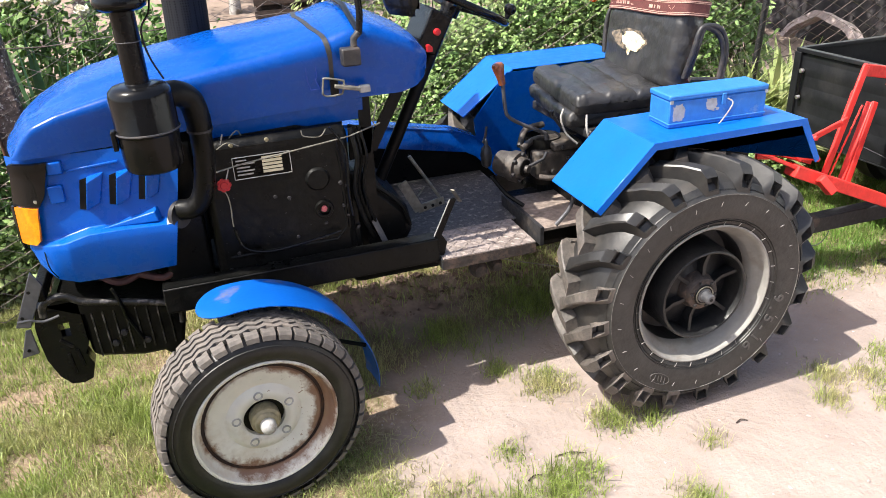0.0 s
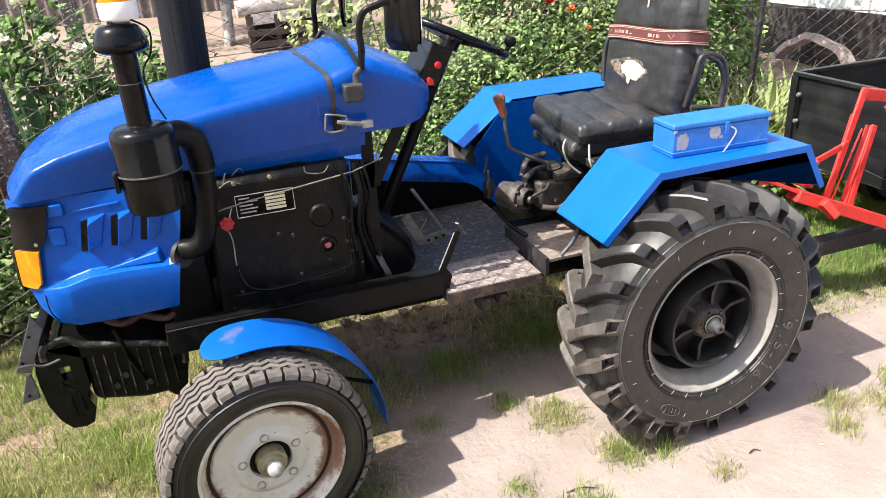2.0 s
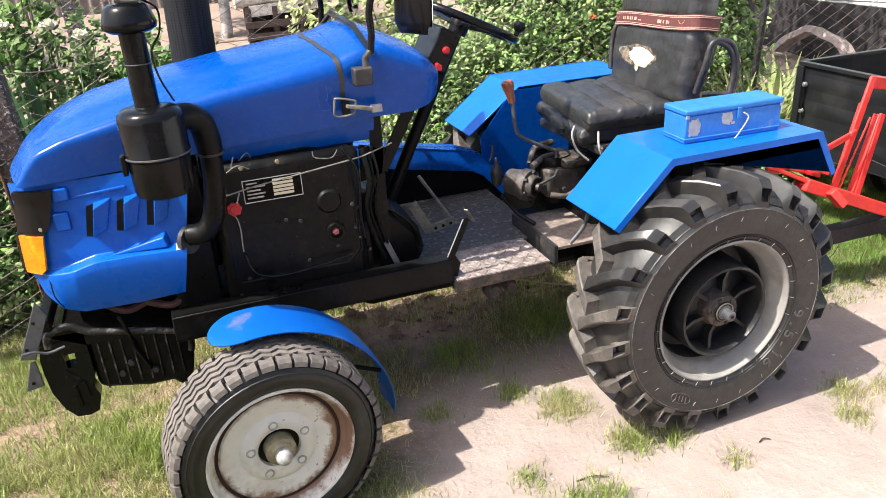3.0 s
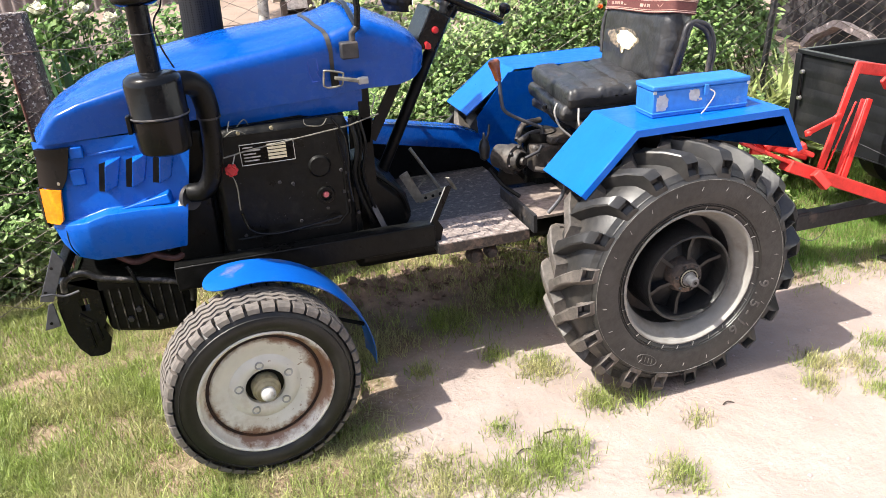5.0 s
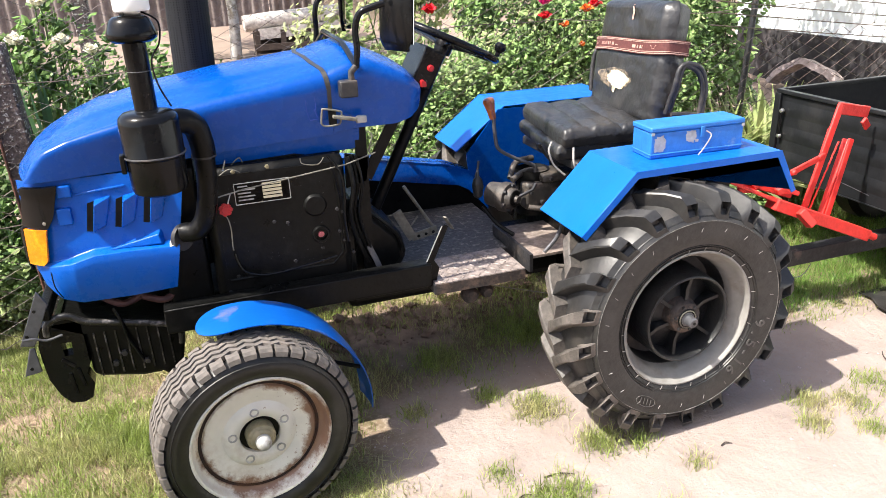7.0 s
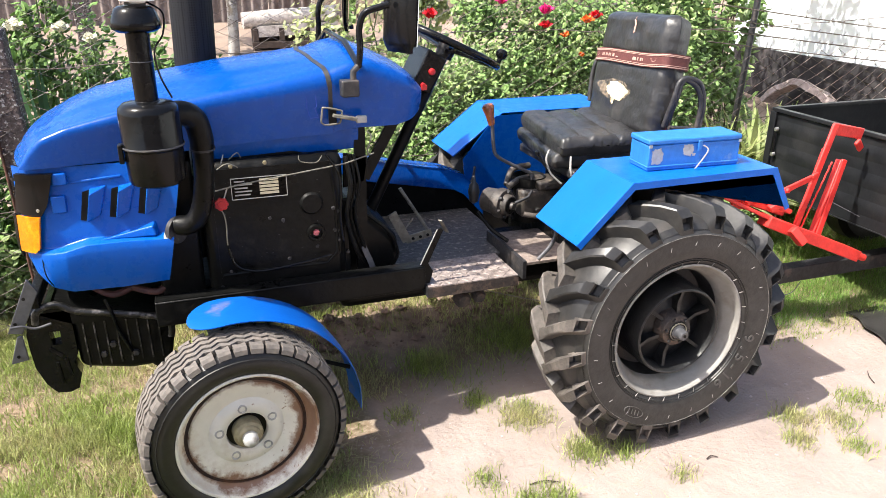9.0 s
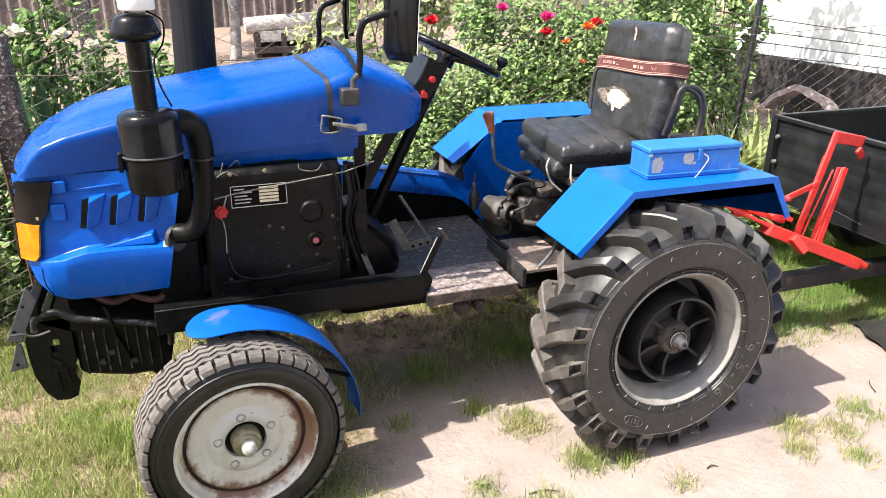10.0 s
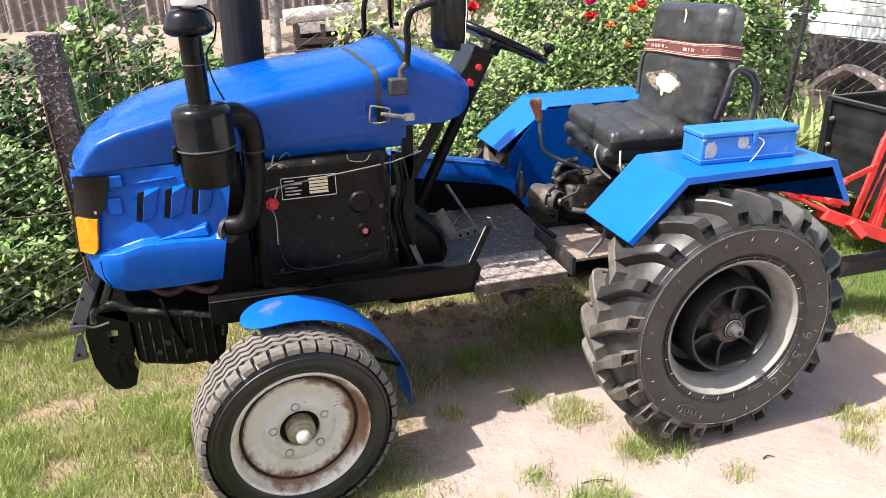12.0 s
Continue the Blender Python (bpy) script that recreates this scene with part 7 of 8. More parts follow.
def leaves_mesh(rng, centres, normals, sizes, ratio=0.6, fold=0.25, droop=0.3):
    """Small folded leaves: seven points and six faces each."""
    n = len(centres)
    nrm = normals / np.linalg.norm(normals, axis=1, keepdims=True)
    t = rng.normal(size=(n, 3))
    t -= (t * nrm).sum(1, keepdims=True) * nrm
    t /= np.linalg.norm(t, axis=1, keepdims=True)
    s = np.cross(nrm, t)
    L, W = sizes[:, None], sizes[:, None] * ratio
    a = centres - t * L * 0.5
    b = centres + t * L * 0.5 - nrm * L * droop * 0.4
    low, high = t * L * -0.22, t * L * 0.22
    c1 = centres + s * W * 0.46 - nrm * W * fold + low
    c2 = centres + s * W * 0.40 - nrm * W * fold * 1.2 + high
    d1 = centres - s * W * 0.46 - nrm * W * fold + low
    d2 = centres - s * W * 0.40 - nrm * W * fold * 1.2 + high
    e = centres + t * L * 0.02
    verts = np.stack([a, c1, c2, b, d2, d1, e], 1).reshape(-1, 3)
    base = np.arange(n)[:, None] * 7
    tri = np.array([[0, 1, 6], [1, 2, 6], [2, 3, 6], [3, 4, 6], [4, 5, 6], [5, 0, 6]])
    return verts, (base[:, :, None] + tri[None]).reshape(-1, 3)


def mesh_from(name, verts, faces, mat, parent, label="", smooth=False, kind="stuff"):
    me = bpy.data.meshes.new(name)
    me.from_pydata(np.asarray(verts).tolist(), [], np.asarray(faces).tolist())
    me.materials.append(mat)
    if smooth:
        me.shade_smooth()
    ob = new(name, me)
    ob.parent = parent
    return tagged(ob, label, kind=kind)


def bush(name, label, at, blobs, count, size, mat, seed, stems=9, stem_mat=CANE, ratio=0.6, category="bush"):
    """A bush: thin stems from the root, leaves thick on and in uneven clumps."""
    rng = np.random.default_rng(seed)
    t = thing(name, label, category, at)
    cs, ns = [], []
    wts = np.array([b[3] * b[4] * b[5] for b in blobs]) ** 0.67
    for (cx, cy, cz, rx, ry, rz), k in zip(blobs, (count * wts / wts.sum()).astype(int)):
        m = max(6, k // 30)
        u = rng.normal(size=(m, 3))
        u /= np.linalg.norm(u, axis=1, keepdims=True)
        hub = u * (0.45 + 0.6 * rng.random((m, 1)) ** 0.5)
        pick = rng.integers(0, m, k)
        p = hub[pick] + rng.normal(size=(k, 3)) * 0.17
        nn = p * 0.5 + rng.normal(size=(k, 3)) * 0.5 + np.array([-0.6, -0.25, 0.75])
        cs.append(p * np.array([rx, ry, rz]) + np.array([cx, cy, cz]))
        ns.append(nn)
    c, nn = np.concatenate(cs), np.concatenate(ns)
    keep = c[:, 2] + at[2] > 0.015
    c, nn = c[keep], nn[keep]
    v, f = leaves_mesh(rng, c, nn, size * (0.55 + 0.8 * rng.random(len(c))), ratio)
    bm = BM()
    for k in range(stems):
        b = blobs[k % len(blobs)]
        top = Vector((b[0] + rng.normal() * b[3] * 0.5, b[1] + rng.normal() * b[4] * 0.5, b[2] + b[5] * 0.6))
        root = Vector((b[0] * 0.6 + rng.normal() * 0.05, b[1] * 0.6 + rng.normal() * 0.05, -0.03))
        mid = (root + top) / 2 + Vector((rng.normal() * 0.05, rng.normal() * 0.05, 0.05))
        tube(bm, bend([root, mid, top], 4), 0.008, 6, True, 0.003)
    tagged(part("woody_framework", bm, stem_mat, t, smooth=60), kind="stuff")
    mesh_from("foliage", v, f, mat, t)
    return t


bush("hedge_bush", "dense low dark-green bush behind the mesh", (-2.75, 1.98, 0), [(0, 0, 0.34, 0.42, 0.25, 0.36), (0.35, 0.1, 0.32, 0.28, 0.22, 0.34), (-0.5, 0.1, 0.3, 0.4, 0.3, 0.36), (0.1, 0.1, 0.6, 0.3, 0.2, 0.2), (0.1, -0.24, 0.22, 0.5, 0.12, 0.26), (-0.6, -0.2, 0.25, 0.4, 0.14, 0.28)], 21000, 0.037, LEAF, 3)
bush("hedge_bush", "taller leafy bush at the garden edge, shade put into its leaf colour", (-2.95, 2.55, 0), [(0, 0, 0.65, 0.55, 0.3, 0.5), (0.45, 0.1, 0.75, 0.35, 0.25, 0.35), (-0.7, 0.1, 0.75, 0.5, 0.3, 0.5), (0.2, -0.2, 0.4, 0.6, 0.25, 0.4)], 13000, 0.042, LEAF_SHADED, 4)
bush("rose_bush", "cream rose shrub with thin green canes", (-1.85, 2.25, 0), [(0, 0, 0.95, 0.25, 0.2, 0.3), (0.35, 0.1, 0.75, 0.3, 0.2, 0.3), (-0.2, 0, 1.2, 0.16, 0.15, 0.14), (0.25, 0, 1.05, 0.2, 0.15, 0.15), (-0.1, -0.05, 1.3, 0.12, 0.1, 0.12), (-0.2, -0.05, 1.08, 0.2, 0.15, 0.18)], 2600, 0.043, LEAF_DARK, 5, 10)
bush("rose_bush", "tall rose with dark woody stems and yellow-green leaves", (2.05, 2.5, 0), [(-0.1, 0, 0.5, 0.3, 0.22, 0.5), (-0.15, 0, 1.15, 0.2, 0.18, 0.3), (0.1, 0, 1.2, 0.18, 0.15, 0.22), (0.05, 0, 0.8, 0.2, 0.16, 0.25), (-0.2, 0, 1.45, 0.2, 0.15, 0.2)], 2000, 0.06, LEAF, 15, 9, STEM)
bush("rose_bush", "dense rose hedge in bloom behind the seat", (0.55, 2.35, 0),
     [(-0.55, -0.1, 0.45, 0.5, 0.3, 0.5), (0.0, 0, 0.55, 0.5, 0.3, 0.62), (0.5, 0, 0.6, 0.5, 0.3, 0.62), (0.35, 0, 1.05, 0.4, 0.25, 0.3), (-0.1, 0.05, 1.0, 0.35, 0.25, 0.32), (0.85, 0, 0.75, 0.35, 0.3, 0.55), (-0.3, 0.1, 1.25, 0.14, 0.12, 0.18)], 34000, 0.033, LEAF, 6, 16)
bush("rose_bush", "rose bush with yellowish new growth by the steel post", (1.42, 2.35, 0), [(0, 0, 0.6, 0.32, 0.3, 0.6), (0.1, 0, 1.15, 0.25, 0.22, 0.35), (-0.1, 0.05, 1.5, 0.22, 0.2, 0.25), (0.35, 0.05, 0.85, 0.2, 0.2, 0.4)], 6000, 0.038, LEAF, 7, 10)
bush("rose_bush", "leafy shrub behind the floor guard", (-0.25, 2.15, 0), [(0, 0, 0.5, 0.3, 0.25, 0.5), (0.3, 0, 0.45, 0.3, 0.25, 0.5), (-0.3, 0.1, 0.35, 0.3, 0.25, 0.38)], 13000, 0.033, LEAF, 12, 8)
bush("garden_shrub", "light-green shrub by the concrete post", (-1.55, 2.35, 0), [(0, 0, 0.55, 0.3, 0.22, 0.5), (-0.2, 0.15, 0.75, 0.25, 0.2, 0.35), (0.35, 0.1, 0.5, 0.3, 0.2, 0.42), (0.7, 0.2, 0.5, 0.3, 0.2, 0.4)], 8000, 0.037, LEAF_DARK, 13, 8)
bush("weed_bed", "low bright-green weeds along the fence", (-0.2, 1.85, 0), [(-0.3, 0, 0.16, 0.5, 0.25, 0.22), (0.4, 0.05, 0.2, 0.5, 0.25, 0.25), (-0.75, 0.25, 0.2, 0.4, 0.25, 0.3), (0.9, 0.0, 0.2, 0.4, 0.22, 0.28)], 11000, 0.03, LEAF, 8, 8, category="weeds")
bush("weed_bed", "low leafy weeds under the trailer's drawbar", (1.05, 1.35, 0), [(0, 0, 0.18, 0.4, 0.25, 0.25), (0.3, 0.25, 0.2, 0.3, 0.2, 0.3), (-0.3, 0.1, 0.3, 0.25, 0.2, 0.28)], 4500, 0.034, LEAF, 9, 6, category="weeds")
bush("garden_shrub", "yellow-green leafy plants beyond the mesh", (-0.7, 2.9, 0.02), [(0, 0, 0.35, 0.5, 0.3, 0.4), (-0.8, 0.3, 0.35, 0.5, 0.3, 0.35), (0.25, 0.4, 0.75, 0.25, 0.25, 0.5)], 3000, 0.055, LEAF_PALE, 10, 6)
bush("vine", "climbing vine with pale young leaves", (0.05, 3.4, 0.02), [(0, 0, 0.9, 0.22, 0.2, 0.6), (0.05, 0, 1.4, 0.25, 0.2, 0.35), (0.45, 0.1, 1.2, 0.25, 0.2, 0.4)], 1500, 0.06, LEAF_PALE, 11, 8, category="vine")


def tree(name, label, at, height, spread, count, seed, bark, leaf):
    rng = np.random.default_rng(seed)
    t = thing(name, label, "tree", at)
    bm = BM()
    tube(bm, bend([(0, 0, -0.05), (0.03, 0, height * 0.25), (-0.02, 0.02, height * 0.45), (0.04, 0, height * 0.7)]), 0.075, 12, True, 0.035)
    part("trunk", bm, bark, t, "whitewashed tree trunk")
    cs = []
    bm = BM()
    for k in range(14):
        a = rng.random() * 6.28
        z0 = height * (0.38 + 0.3 * rng.random())
        tip = Vector((math.cos(a) * spread * (0.6 + 0.5 * rng.random()), math.sin(a) * spread * (0.6 + 0.5 * rng.random()), z0 + height * (0.02 + 0.35 * rng.random())))
        root = Vector((0.02, 0, z0))
        mid = (root + tip) / 2 + Vector((0, 0, 0.12))
        pts = bend([root, mid, tip], 5)
        tube(bm, pts, 0.02, 7, True, 0.006)
        for q in pts[3:]:
            m = count // 100
            cs.append(np.array(q) + rng.normal(size=(m, 3)) * np.array([0.16, 0.16, 0.11]))
    tagged(part("branch_framework", bm, STEM, t), kind="stuff")
    c = np.concatenate(cs)
    nn = rng.normal(size=c.shape) * 0.6 + np.array([-0.3, 0, 0.7])
    v, f = leaves_mesh(rng, c, nn, 0.075 * (0.6 + 0.7 * rng.random(len(c))), 0.55)
    mesh_from("crown", v, f, leaf, t)
    return t


tree("fruit_tree", "young fruit tree with a whitewashed trunk", (-0.75, 8.0, 0.33), 2.4, 1.2, 4200, 21, LIME, LEAF)
tree("fruit_tree", "leafy young tree before the slate fence", (-4.6, 8.4, 0.35), 2.6, 1.3, 3600, 22, STEM, LEAF)
tree("fruit_tree", "dark-stemmed tree beside the house wall", (3.1, 4.2, 0.03), 2.6, 0.9, 2600, 23, STEM, LEAF)


def strap_leaves(name, label, at, count, length, width, mat, seed, spread=0.16, lean=0.5, category="plant"):
    rng = np.random.default_rng(seed)
    t = thing(name, label, category, at)
    V, F = [], []
    for k in range(count):
        a = rng.random() * 6.28
        r = abs(rng.normal()) * spread
        b = np.array([math.cos(a) * r, math.sin(a) * r * 0.6, -0.01])
        L = length * (0.6 + 0.55 * rng.random())
        tilt = lean * (0.2 + rng.random())
        d = np.array([math.cos(a), math.sin(a), 0])
        s = np.array([-d[1], d[0], 0]) * width * (0.6 + 0.6 * rng.random()) / 2
        base = len(V)
        for i in range(6):
            q = i / 5
            p = b + d * L * tilt * q * q + np.array([0, 0, 1]) * L * (q - 0.45 * tilt * q * q)
            w = (1 - q ** 2.2) * 0.95 + 0.05
            V += [tuple(p - s * w), tuple(p + s * w)]
        F += [(base + 2 * i, base + 2 * i + 1, base + 2 * i + 3, base + 2 * i + 2) for i in range(5)]
    mesh_from("leaf_clump", V, F, mat, t, smooth=True)
    return t


strap_leaves("iris_clump", "clump of dark-green sword-shaped iris leaves", (-1.97, 1.78, 0), 60, 1.08, 0.055, IRIS, 31, 0.12, 0.14, "iris")
strap_leaves("iris_clump", "clump of dark-green sword-shaped iris leaves", (-1.80, 1.84, 0), 44, 0.98, 0.05, IRIS, 32, 0.14, 0.22, "iris")
for i, (x, y) in enumerate(((1.62, 1.86), (1.85, 1.78), (2.02, 2.0), (1.78, 2.15), (2.25, 2.1), (1.45, 1.95))):
    strap_leaves("daylily_clump", "pale arching daylily leaves by the trailer", (x, y, 0), 120, 0.72, 0.06, LEAF_PALE, 33 + i, 0.16, 1.05, "daylily")
strap_leaves("daylily_clump", "arching leaves behind the floor guard", (-0.45, 1.95, 0), 120, 0.5, 0.022, LEAF_PALE, 41, 0.25, 0.7, "daylily")


def rose(colour, mat, at, r, seed, cane=0.3):
    rng = np.random.default_rng(seed)
    t = thing("rose", colour + " garden rose in full bloom on its cane", "rose", at, "roses")
    V, F = [], []
    for k in range(16):
        a, lay = rng.random() * 6.28, k / 16
        d = np.array([math.cos(a), math.sin(a), 0.0])
        s = np.array([-d[1], d[0], 0.0])
        out = 0.25 + 0.75 * lay
        base = len(V)
        for i in range(4):
            q = i / 3
            for j in (-1, 0, 1):
                p = d * r * out * (0.25 + 0.75 * q) + s * j * r * 0.45 * math.sin(0.4 + 2.3 * q) + np.array([0, 0, r * (0.9 * q - 0.55 * lay * q * q - 0.2 * abs(j))])
                V.append(tuple(p + rng.normal(size=3) * r * 0.04))
        for i in range(3):
            for j in range(2):
                u = base + i * 3 + j
                F.append((u, u + 1, u + 4, u + 3))
    mesh_from("petals", V, F, mat, t, smooth=True, kind="")
    part("cane", tube(BM(), [(0, 0, 0.0), (0.005, 0.03, -cane * 0.4), (-0.01, 0.09, -cane)], 0.0035, 6), CANE, t)
    return t


for i, (c, m, p, r) in enumerate((("magenta", PETAL_PINK, (0.50, 2.05, 1.255), 0.042), ("crimson", PETAL_RED, (0.505, 2.05, 1.18), 0.032), ("pink", PETAL_PINK, (0.24, 2.05, 1.31), 0.032),
                                  ("orange", PETAL_ORANGE, (0.73, 2.0, 1.205), 0.034), ("crimson", PETAL_RED, (0.785, 2.02, 1.225), 0.036), ("orange", PETAL_ORANGE, (0.61, 2.02, 1.13), 0.026),
                                  ("orange", PETAL_ORANGE, (0.80, 1.93, 0.94), 0.032), ("red", PETAL_RED, (0.16, 3.0, 1.17), 0.05), ("peach", PETAL_ORANGE, (0.72, 2.02, 1.02), 0.02),
                                  ("cream", PETAL_CREAM, (-1.93, 2.0, 1.40), 0.05), ("cream", PETAL_CREAM, (-1.96, 2.02, 1.44), 0.045), ("cream", PETAL_CREAM, (-2.05, 1.97, 1.25), 0.052),
                                  ("cream", PETAL_CREAM, (-1.87, 1.97, 1.24), 0.045), ("cream", PETAL_CREAM, (-1.76, 1.97, 1.19), 0.045), ("pale yellow", PETAL_YELLOW, (2.14, 2.45, 1.28), 0.055), ("pale yellow", PETAL_YELLOW, (1.82, 2.4, 1.22), 0.035))):
    rose(c, m, p, r * (1.25 if p[0] > 0 else 1.0), 60 + i, 1.17 if p[1] > 2.5 else 0.16)

# ---- ground cover and litter ----


def grass(name, label, count, density, seed, h=0.06, mat=GRASS, flat=0.9):
    rng = np.random.default_rng(seed)
    t = thing(name, label, "grass", (0, 0, 0), kind="stuff")
    V, F = [], []
    made = 0
    tries = 0
    while made < count and tries < count * 40:
        tries += 1
        x, y = -4.6 + 8.6 * rng.random(), -1.9 + 5.1 * rng.random()
        d, hh = density(x, y)
        # the grass thins out away from the tractor
        d *= max(0, min(1, (x + 4.6) * 0.6, (y + 1.9) * 1.2, (4.0 - x) * 1.5))
        if rng.random() > d:
            continue
        z = rise(x, y)
        n = 5
        for k in range(n):
            bx, by = x + rng.normal() * 0.018, y + rng.normal() * 0.018
            L = h * hh * (0.5 + rng.random())
            a = rng.random() * 6.28
            run = flat * rng.random() ** 0.7
            dx, dy = math.cos(a) * L * run, math.sin(a) * L * run
            L *= max(0.12, 1 - 0.45 * run)
            s = 0.0008 + 0.0010 * rng.random()
            q = rng.random() * 3.14
            sx, sy = math.cos(q) * s, math.sin(q) * s
            b = len(V)
            V += [(bx - sx, by - sy, z - 0.004), (bx + sx, by + sy, z - 0.004), (bx + dx * 0.4 - sx * 0.7, by + dy * 0.4 - sy * 0.7, z + L * 0.6), (bx + dx * 0.4 + sx * 0.7, by + dy * 0.4 + sy * 0.7, z + L * 0.6), (bx + dx, by + dy, z + L * 0.9)]
            F += [(b, b + 1, b + 3, b + 2), (b + 2, b + 3, b + 4)]
            made += 1
    me = bpy.data.meshes.new("grass_cover")
    me.from_pydata(V, [], F)
    me.materials.append(mat)
    ob = new("grass_cover", me)
    ob.parent = t
    tagged(ob, kind="stuff")


PATCHES = [(-0.38, 0.31, 0.085, 0.9), (-0.27, 0.055, 0.07, 1.2), (-0.15, 0.026, 0.045, 1.0), (-0.65, 0.02, 0.05, 0.6), (-0.485, -0.118, 0.07, 1.3), (-0.56, -0.18, 0.10, 1.3), (-0.71, -0.20, 0.09, 1.1), (-0.90, -0.13, 0.10, 0.9),
           (-0.04, -0.152, 0.04, 0.9), (-0.23, -0.36, 0.07, 1.1), (0.534, -0.02, 0.07, 0.8), (0.46, -0.123, 0.055, 0.8), (0.68, -0.08, 0.07, 0.7), (0.62, -0.22, 0.05, 0.7), (0.83, 0.0, 0.07, 0.7),
           (0.93, -0.12, 0.07, 0.7), (-0.95, 0.62, 0.07, 1.3), (-0.60, 0.75, 0.10, 1.2), (-0.20, 0.85, 0.12, 1.3), (0.05, 0.75, 0.06, 1.2), (-0.80, 0.44, 0.05, 0.9), (-0.52, 0.44, 0.05, 0.9)]
LUSH = [(-1.92, 0.76, 0.20), (-2.27, 0.44, 0.22), (-1.88, 0.28, 0.20), (-1.62, 0.66, 0.16), (-2.45, 0.85, 0.2), (-1.75, -0.05, 0.2), (-1.35, -0.2, 0.2), (-2.3, 1.2, 0.14)]
WORN_SPOTS = [(-2.23, 0.90, 0.16), (-2.09, 0.55, 0.13), (-1.85, 0.50, 0.10), (-2.50, 1.26, 0.22), (-1.60, 0.42, 0.10), (-2.1, 0.12, 0.12)]


def thin_grass(x, y):
    k = noise.noise(Vector((x * 2.3, y * 2.3, 11))) * 0.5 + 0.5
    k2 = noise.noise(Vector((x * 7, y * 7, 5))) * 0.5 + 0.5
    d, hh = 0.0, 0.6
    if x < -1.0 + 0.35 * (k - 0.5) and y > -1.9:
        d = max(0, min(1, (-0.85 - x) * 1.6)) * max(0.06, min(1.3, (k - 0.38) * 5.0)) * max(0.12, (k2 - 0.24) * 2.6)
        hh = 0.35 + 0.9 * k
        for px, py, r in LUSH:
            e = math.exp(-((x - px) ** 2 + (y - py) ** 2) / r ** 2)
            d, hh = d + 0.7 * e * k2, hh + 0.55 * e
        for px, py, r in WORN_SPOTS:
            d *= 1 - 0.92 * math.exp(-((x - px) ** 2 + (y - py) ** 2) / r ** 2)
    if y > 0.5 and -1.2 < x < 0.1:
        d, hh = max(d, min(1, (y - 0.5) * 3) * max(0, (k - 0.3) * 0.9)), 0.9
    if y > 1.0 and d < 0.7:
        d, hh = (0.2 if -1.3 < x < 0.6 and y < 1.5 else 0.45) * (0.3 + k), 0.8 + 0.6 * k
    if x > 0.85 and y > 0.42:
        d = 0.1
    for px, py, r, q in PATCHES:
        e = ((x - px) ** 2 + (y - py) ** 2) / r ** 2
        if e < 2.2:
            d, hh = max(d, 1.3 * math.exp(-1.9 * e) * (0.35 + k2)), q
    return d, hh


grass("grass_tufts", "thin sunlit grass tufts over sand", 430000, thin_grass, 77, 0.046)


def lush_grass(x, y):
    k = noise.noise(Vector((x * 5, y * 5, 17))) * 0.5 + 0.5
    edge = y - 0.50 - 0.16 * (noise.noise(Vector((x * 4, 0, 8))))
    if x < 0.72 or edge < 0:
        return 0.0, 0.5
    return min(1, edge * 6) * (0.25 + 1.1 * k), 0.7 + 0.8 * k


grass("lush_grass", "fresh green grass round the drawbar", 120000, lush_grass, 79, 0.05, LAWN)


def straw_cover(x, y):
    k = noise.noise(Vector((x * 2.9, y * 2.9, 31))) * 0.5 + 0.5
    if y > 1.3 or x > -0.85:
        return (0.25, 0.8) if x > 0.9 and y > 0.5 else (0.0, 0.5)
    d = max(0, min(1, (-0.85 - x) * 2.2)) * max(0.06, (k - 0.34) * 2.4)
    for px, py, r in WORN_SPOTS:
        d *= 1 - 0.8 * math.exp(-((x - px) ** 2 + (y - py) ** 2) / r ** 2)
    return d, 0.6 + 0.6 * k


grass("dry_thatch", "dry matted straw between the grass", 175000, straw_cover, 78, 0.034, STRAW, 1.9)


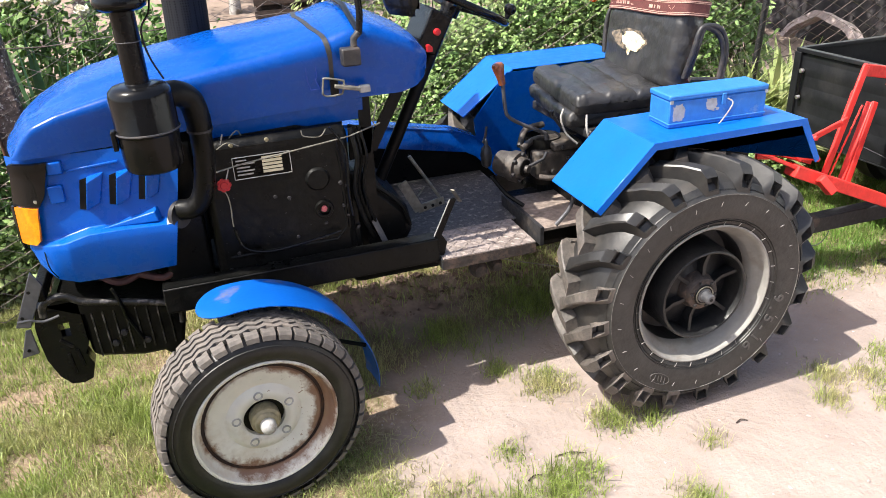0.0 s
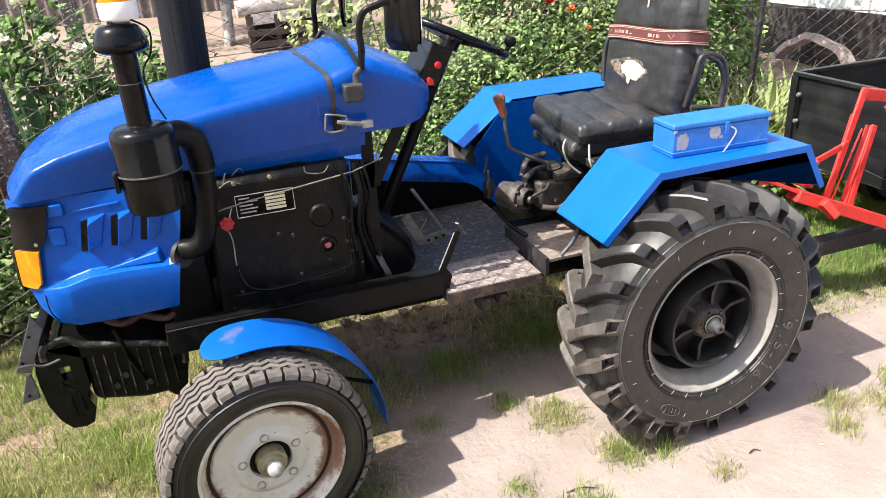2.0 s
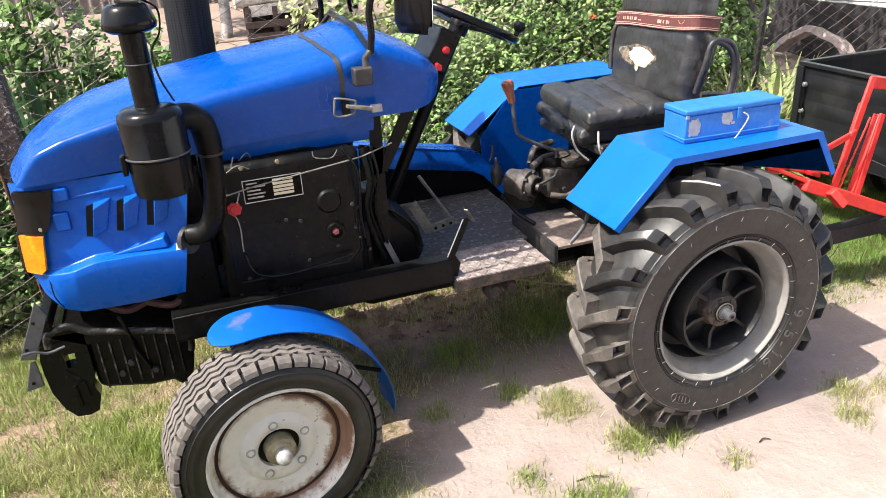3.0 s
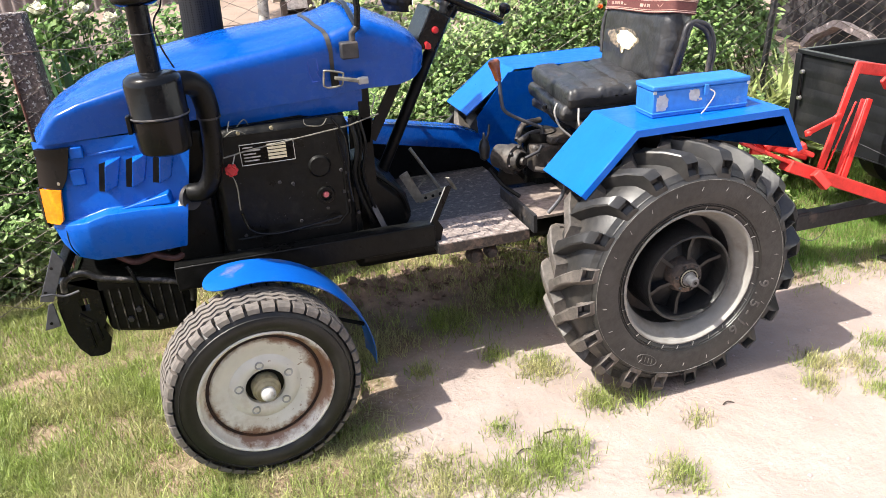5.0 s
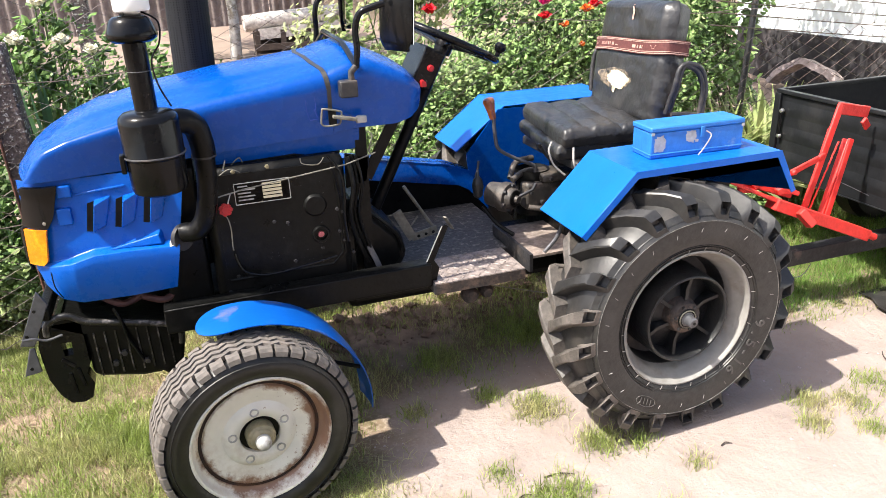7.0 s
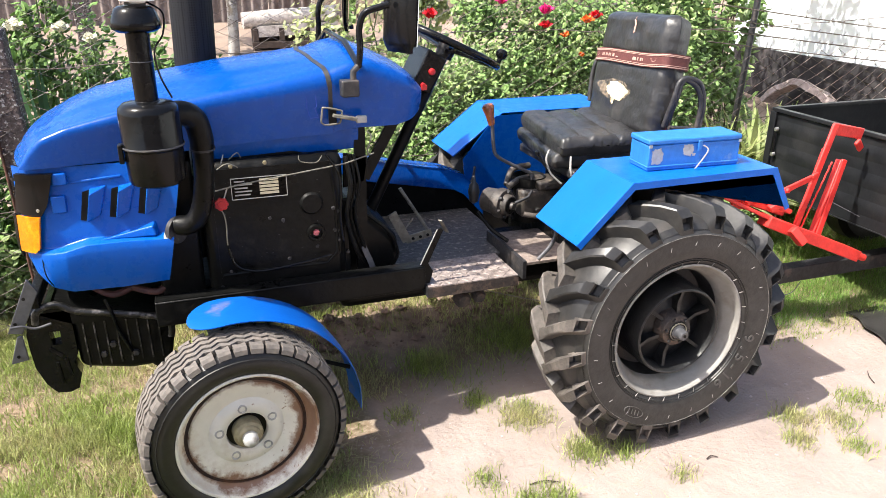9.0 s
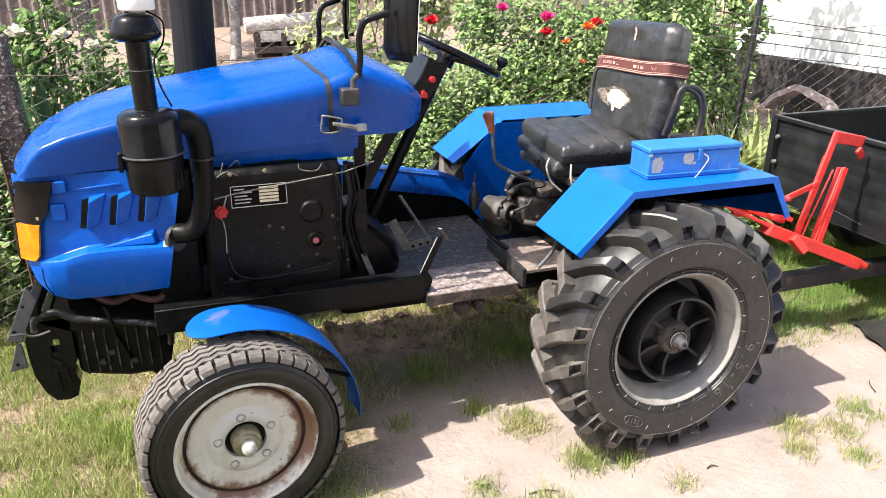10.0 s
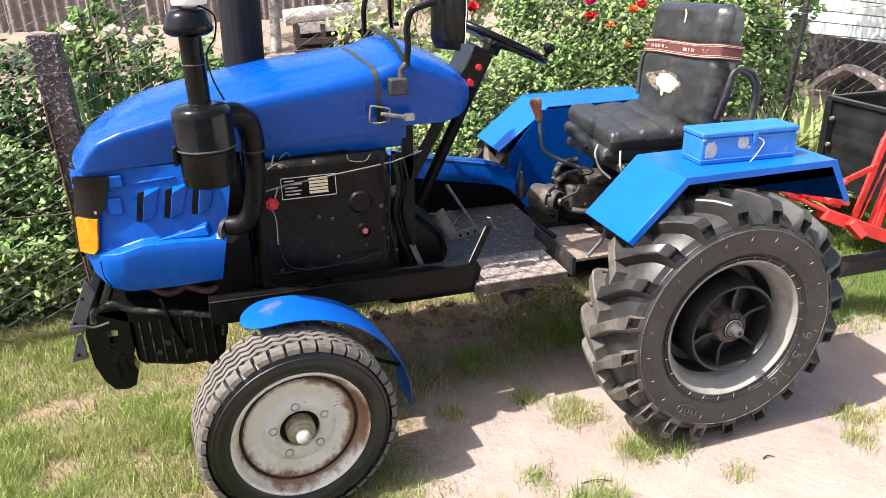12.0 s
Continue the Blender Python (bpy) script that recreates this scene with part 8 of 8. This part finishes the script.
def litter(name, label, count, area, size, mat, seed, category):
    rng = np.random.default_rng(seed)
    V, F = [], []
    for k in range(count):
        x, y = area[0] + (area[1] - area[0]) * rng.random(), area[2] + (area[3] - area[2]) * rng.random()
        r = size * (0.2 + 1.0 * rng.random() ** 3)
        b = len(V)
        z = rise(x, y) + r * 0.25
        for p in ((1, 0, 0), (0, 1, 0), (-1, 0, 0), (0, -1, 0), (0, 0, 1), (0, 0, -1), (0.6, 0.6, 0.5), (-0.6, 0.6, 0.5)):
            p = (p[0] * math.cos(k) - p[1] * math.sin(k), p[0] * math.sin(k) + p[1] * math.cos(k), p[2])
            q = np.array(p) * r * (0.7 + 0.6 * rng.random(3)) * np.array([1, 1, 0.7])
            V.append((x + q[0], y + q[1], z + q[2]))
        F += [tuple(b + i for i in f) for f in ((0, 6, 4), (6, 1, 4), (1, 7, 4), (7, 2, 4), (2, 3, 4), (3, 0, 4), (0, 1, 6), (1, 2, 7), (0, 1, 5), (1, 2, 5), (2, 3, 5), (3, 0, 5))]
    t = thing(name, label, category, (0, 0, 0), kind="stuff")
    mesh_from("scatter", V, F, mat, t)


litter("soil_clods", "loose brown clods of dug soil", 700, (-1.5, 0.2, 0.95, 1.5), 0.026, CLOD, 81, "soil")
litter("gravel", "small pebbles and crumbs on the sand", 900, (-1.3, 1.4, -1.0, 0.9), 0.006, STONE, 82, "gravel")
litter("rubble", "grey stones heaped at the plinth", 70, (2.9, 3.7, 2.7, 3.4), 0.09, STONE, 83, "rubble")
for x, y, a, L in ((0.105, -0.113, 0, 0.04), (-0.475, -0.045, -10, 0.10), (1.02, 0.1, 60, 0.09), (-0.62, -0.1, 10, 0.05)):
    tw = thing("twig", "short dark dry twig on the sand", "twig", (x, y, rise(x, y)), "twigs")
    tw.rotation_euler = (0, 0, radians(a))
    part("stick", tube(BM(), bend([(-L / 2, 0, 0.004), (0, 0.006, 0.008), (L / 2, -0.004, 0.005)]), 0.0028, 6, True, 0.0015), DARKWOOD, tw)
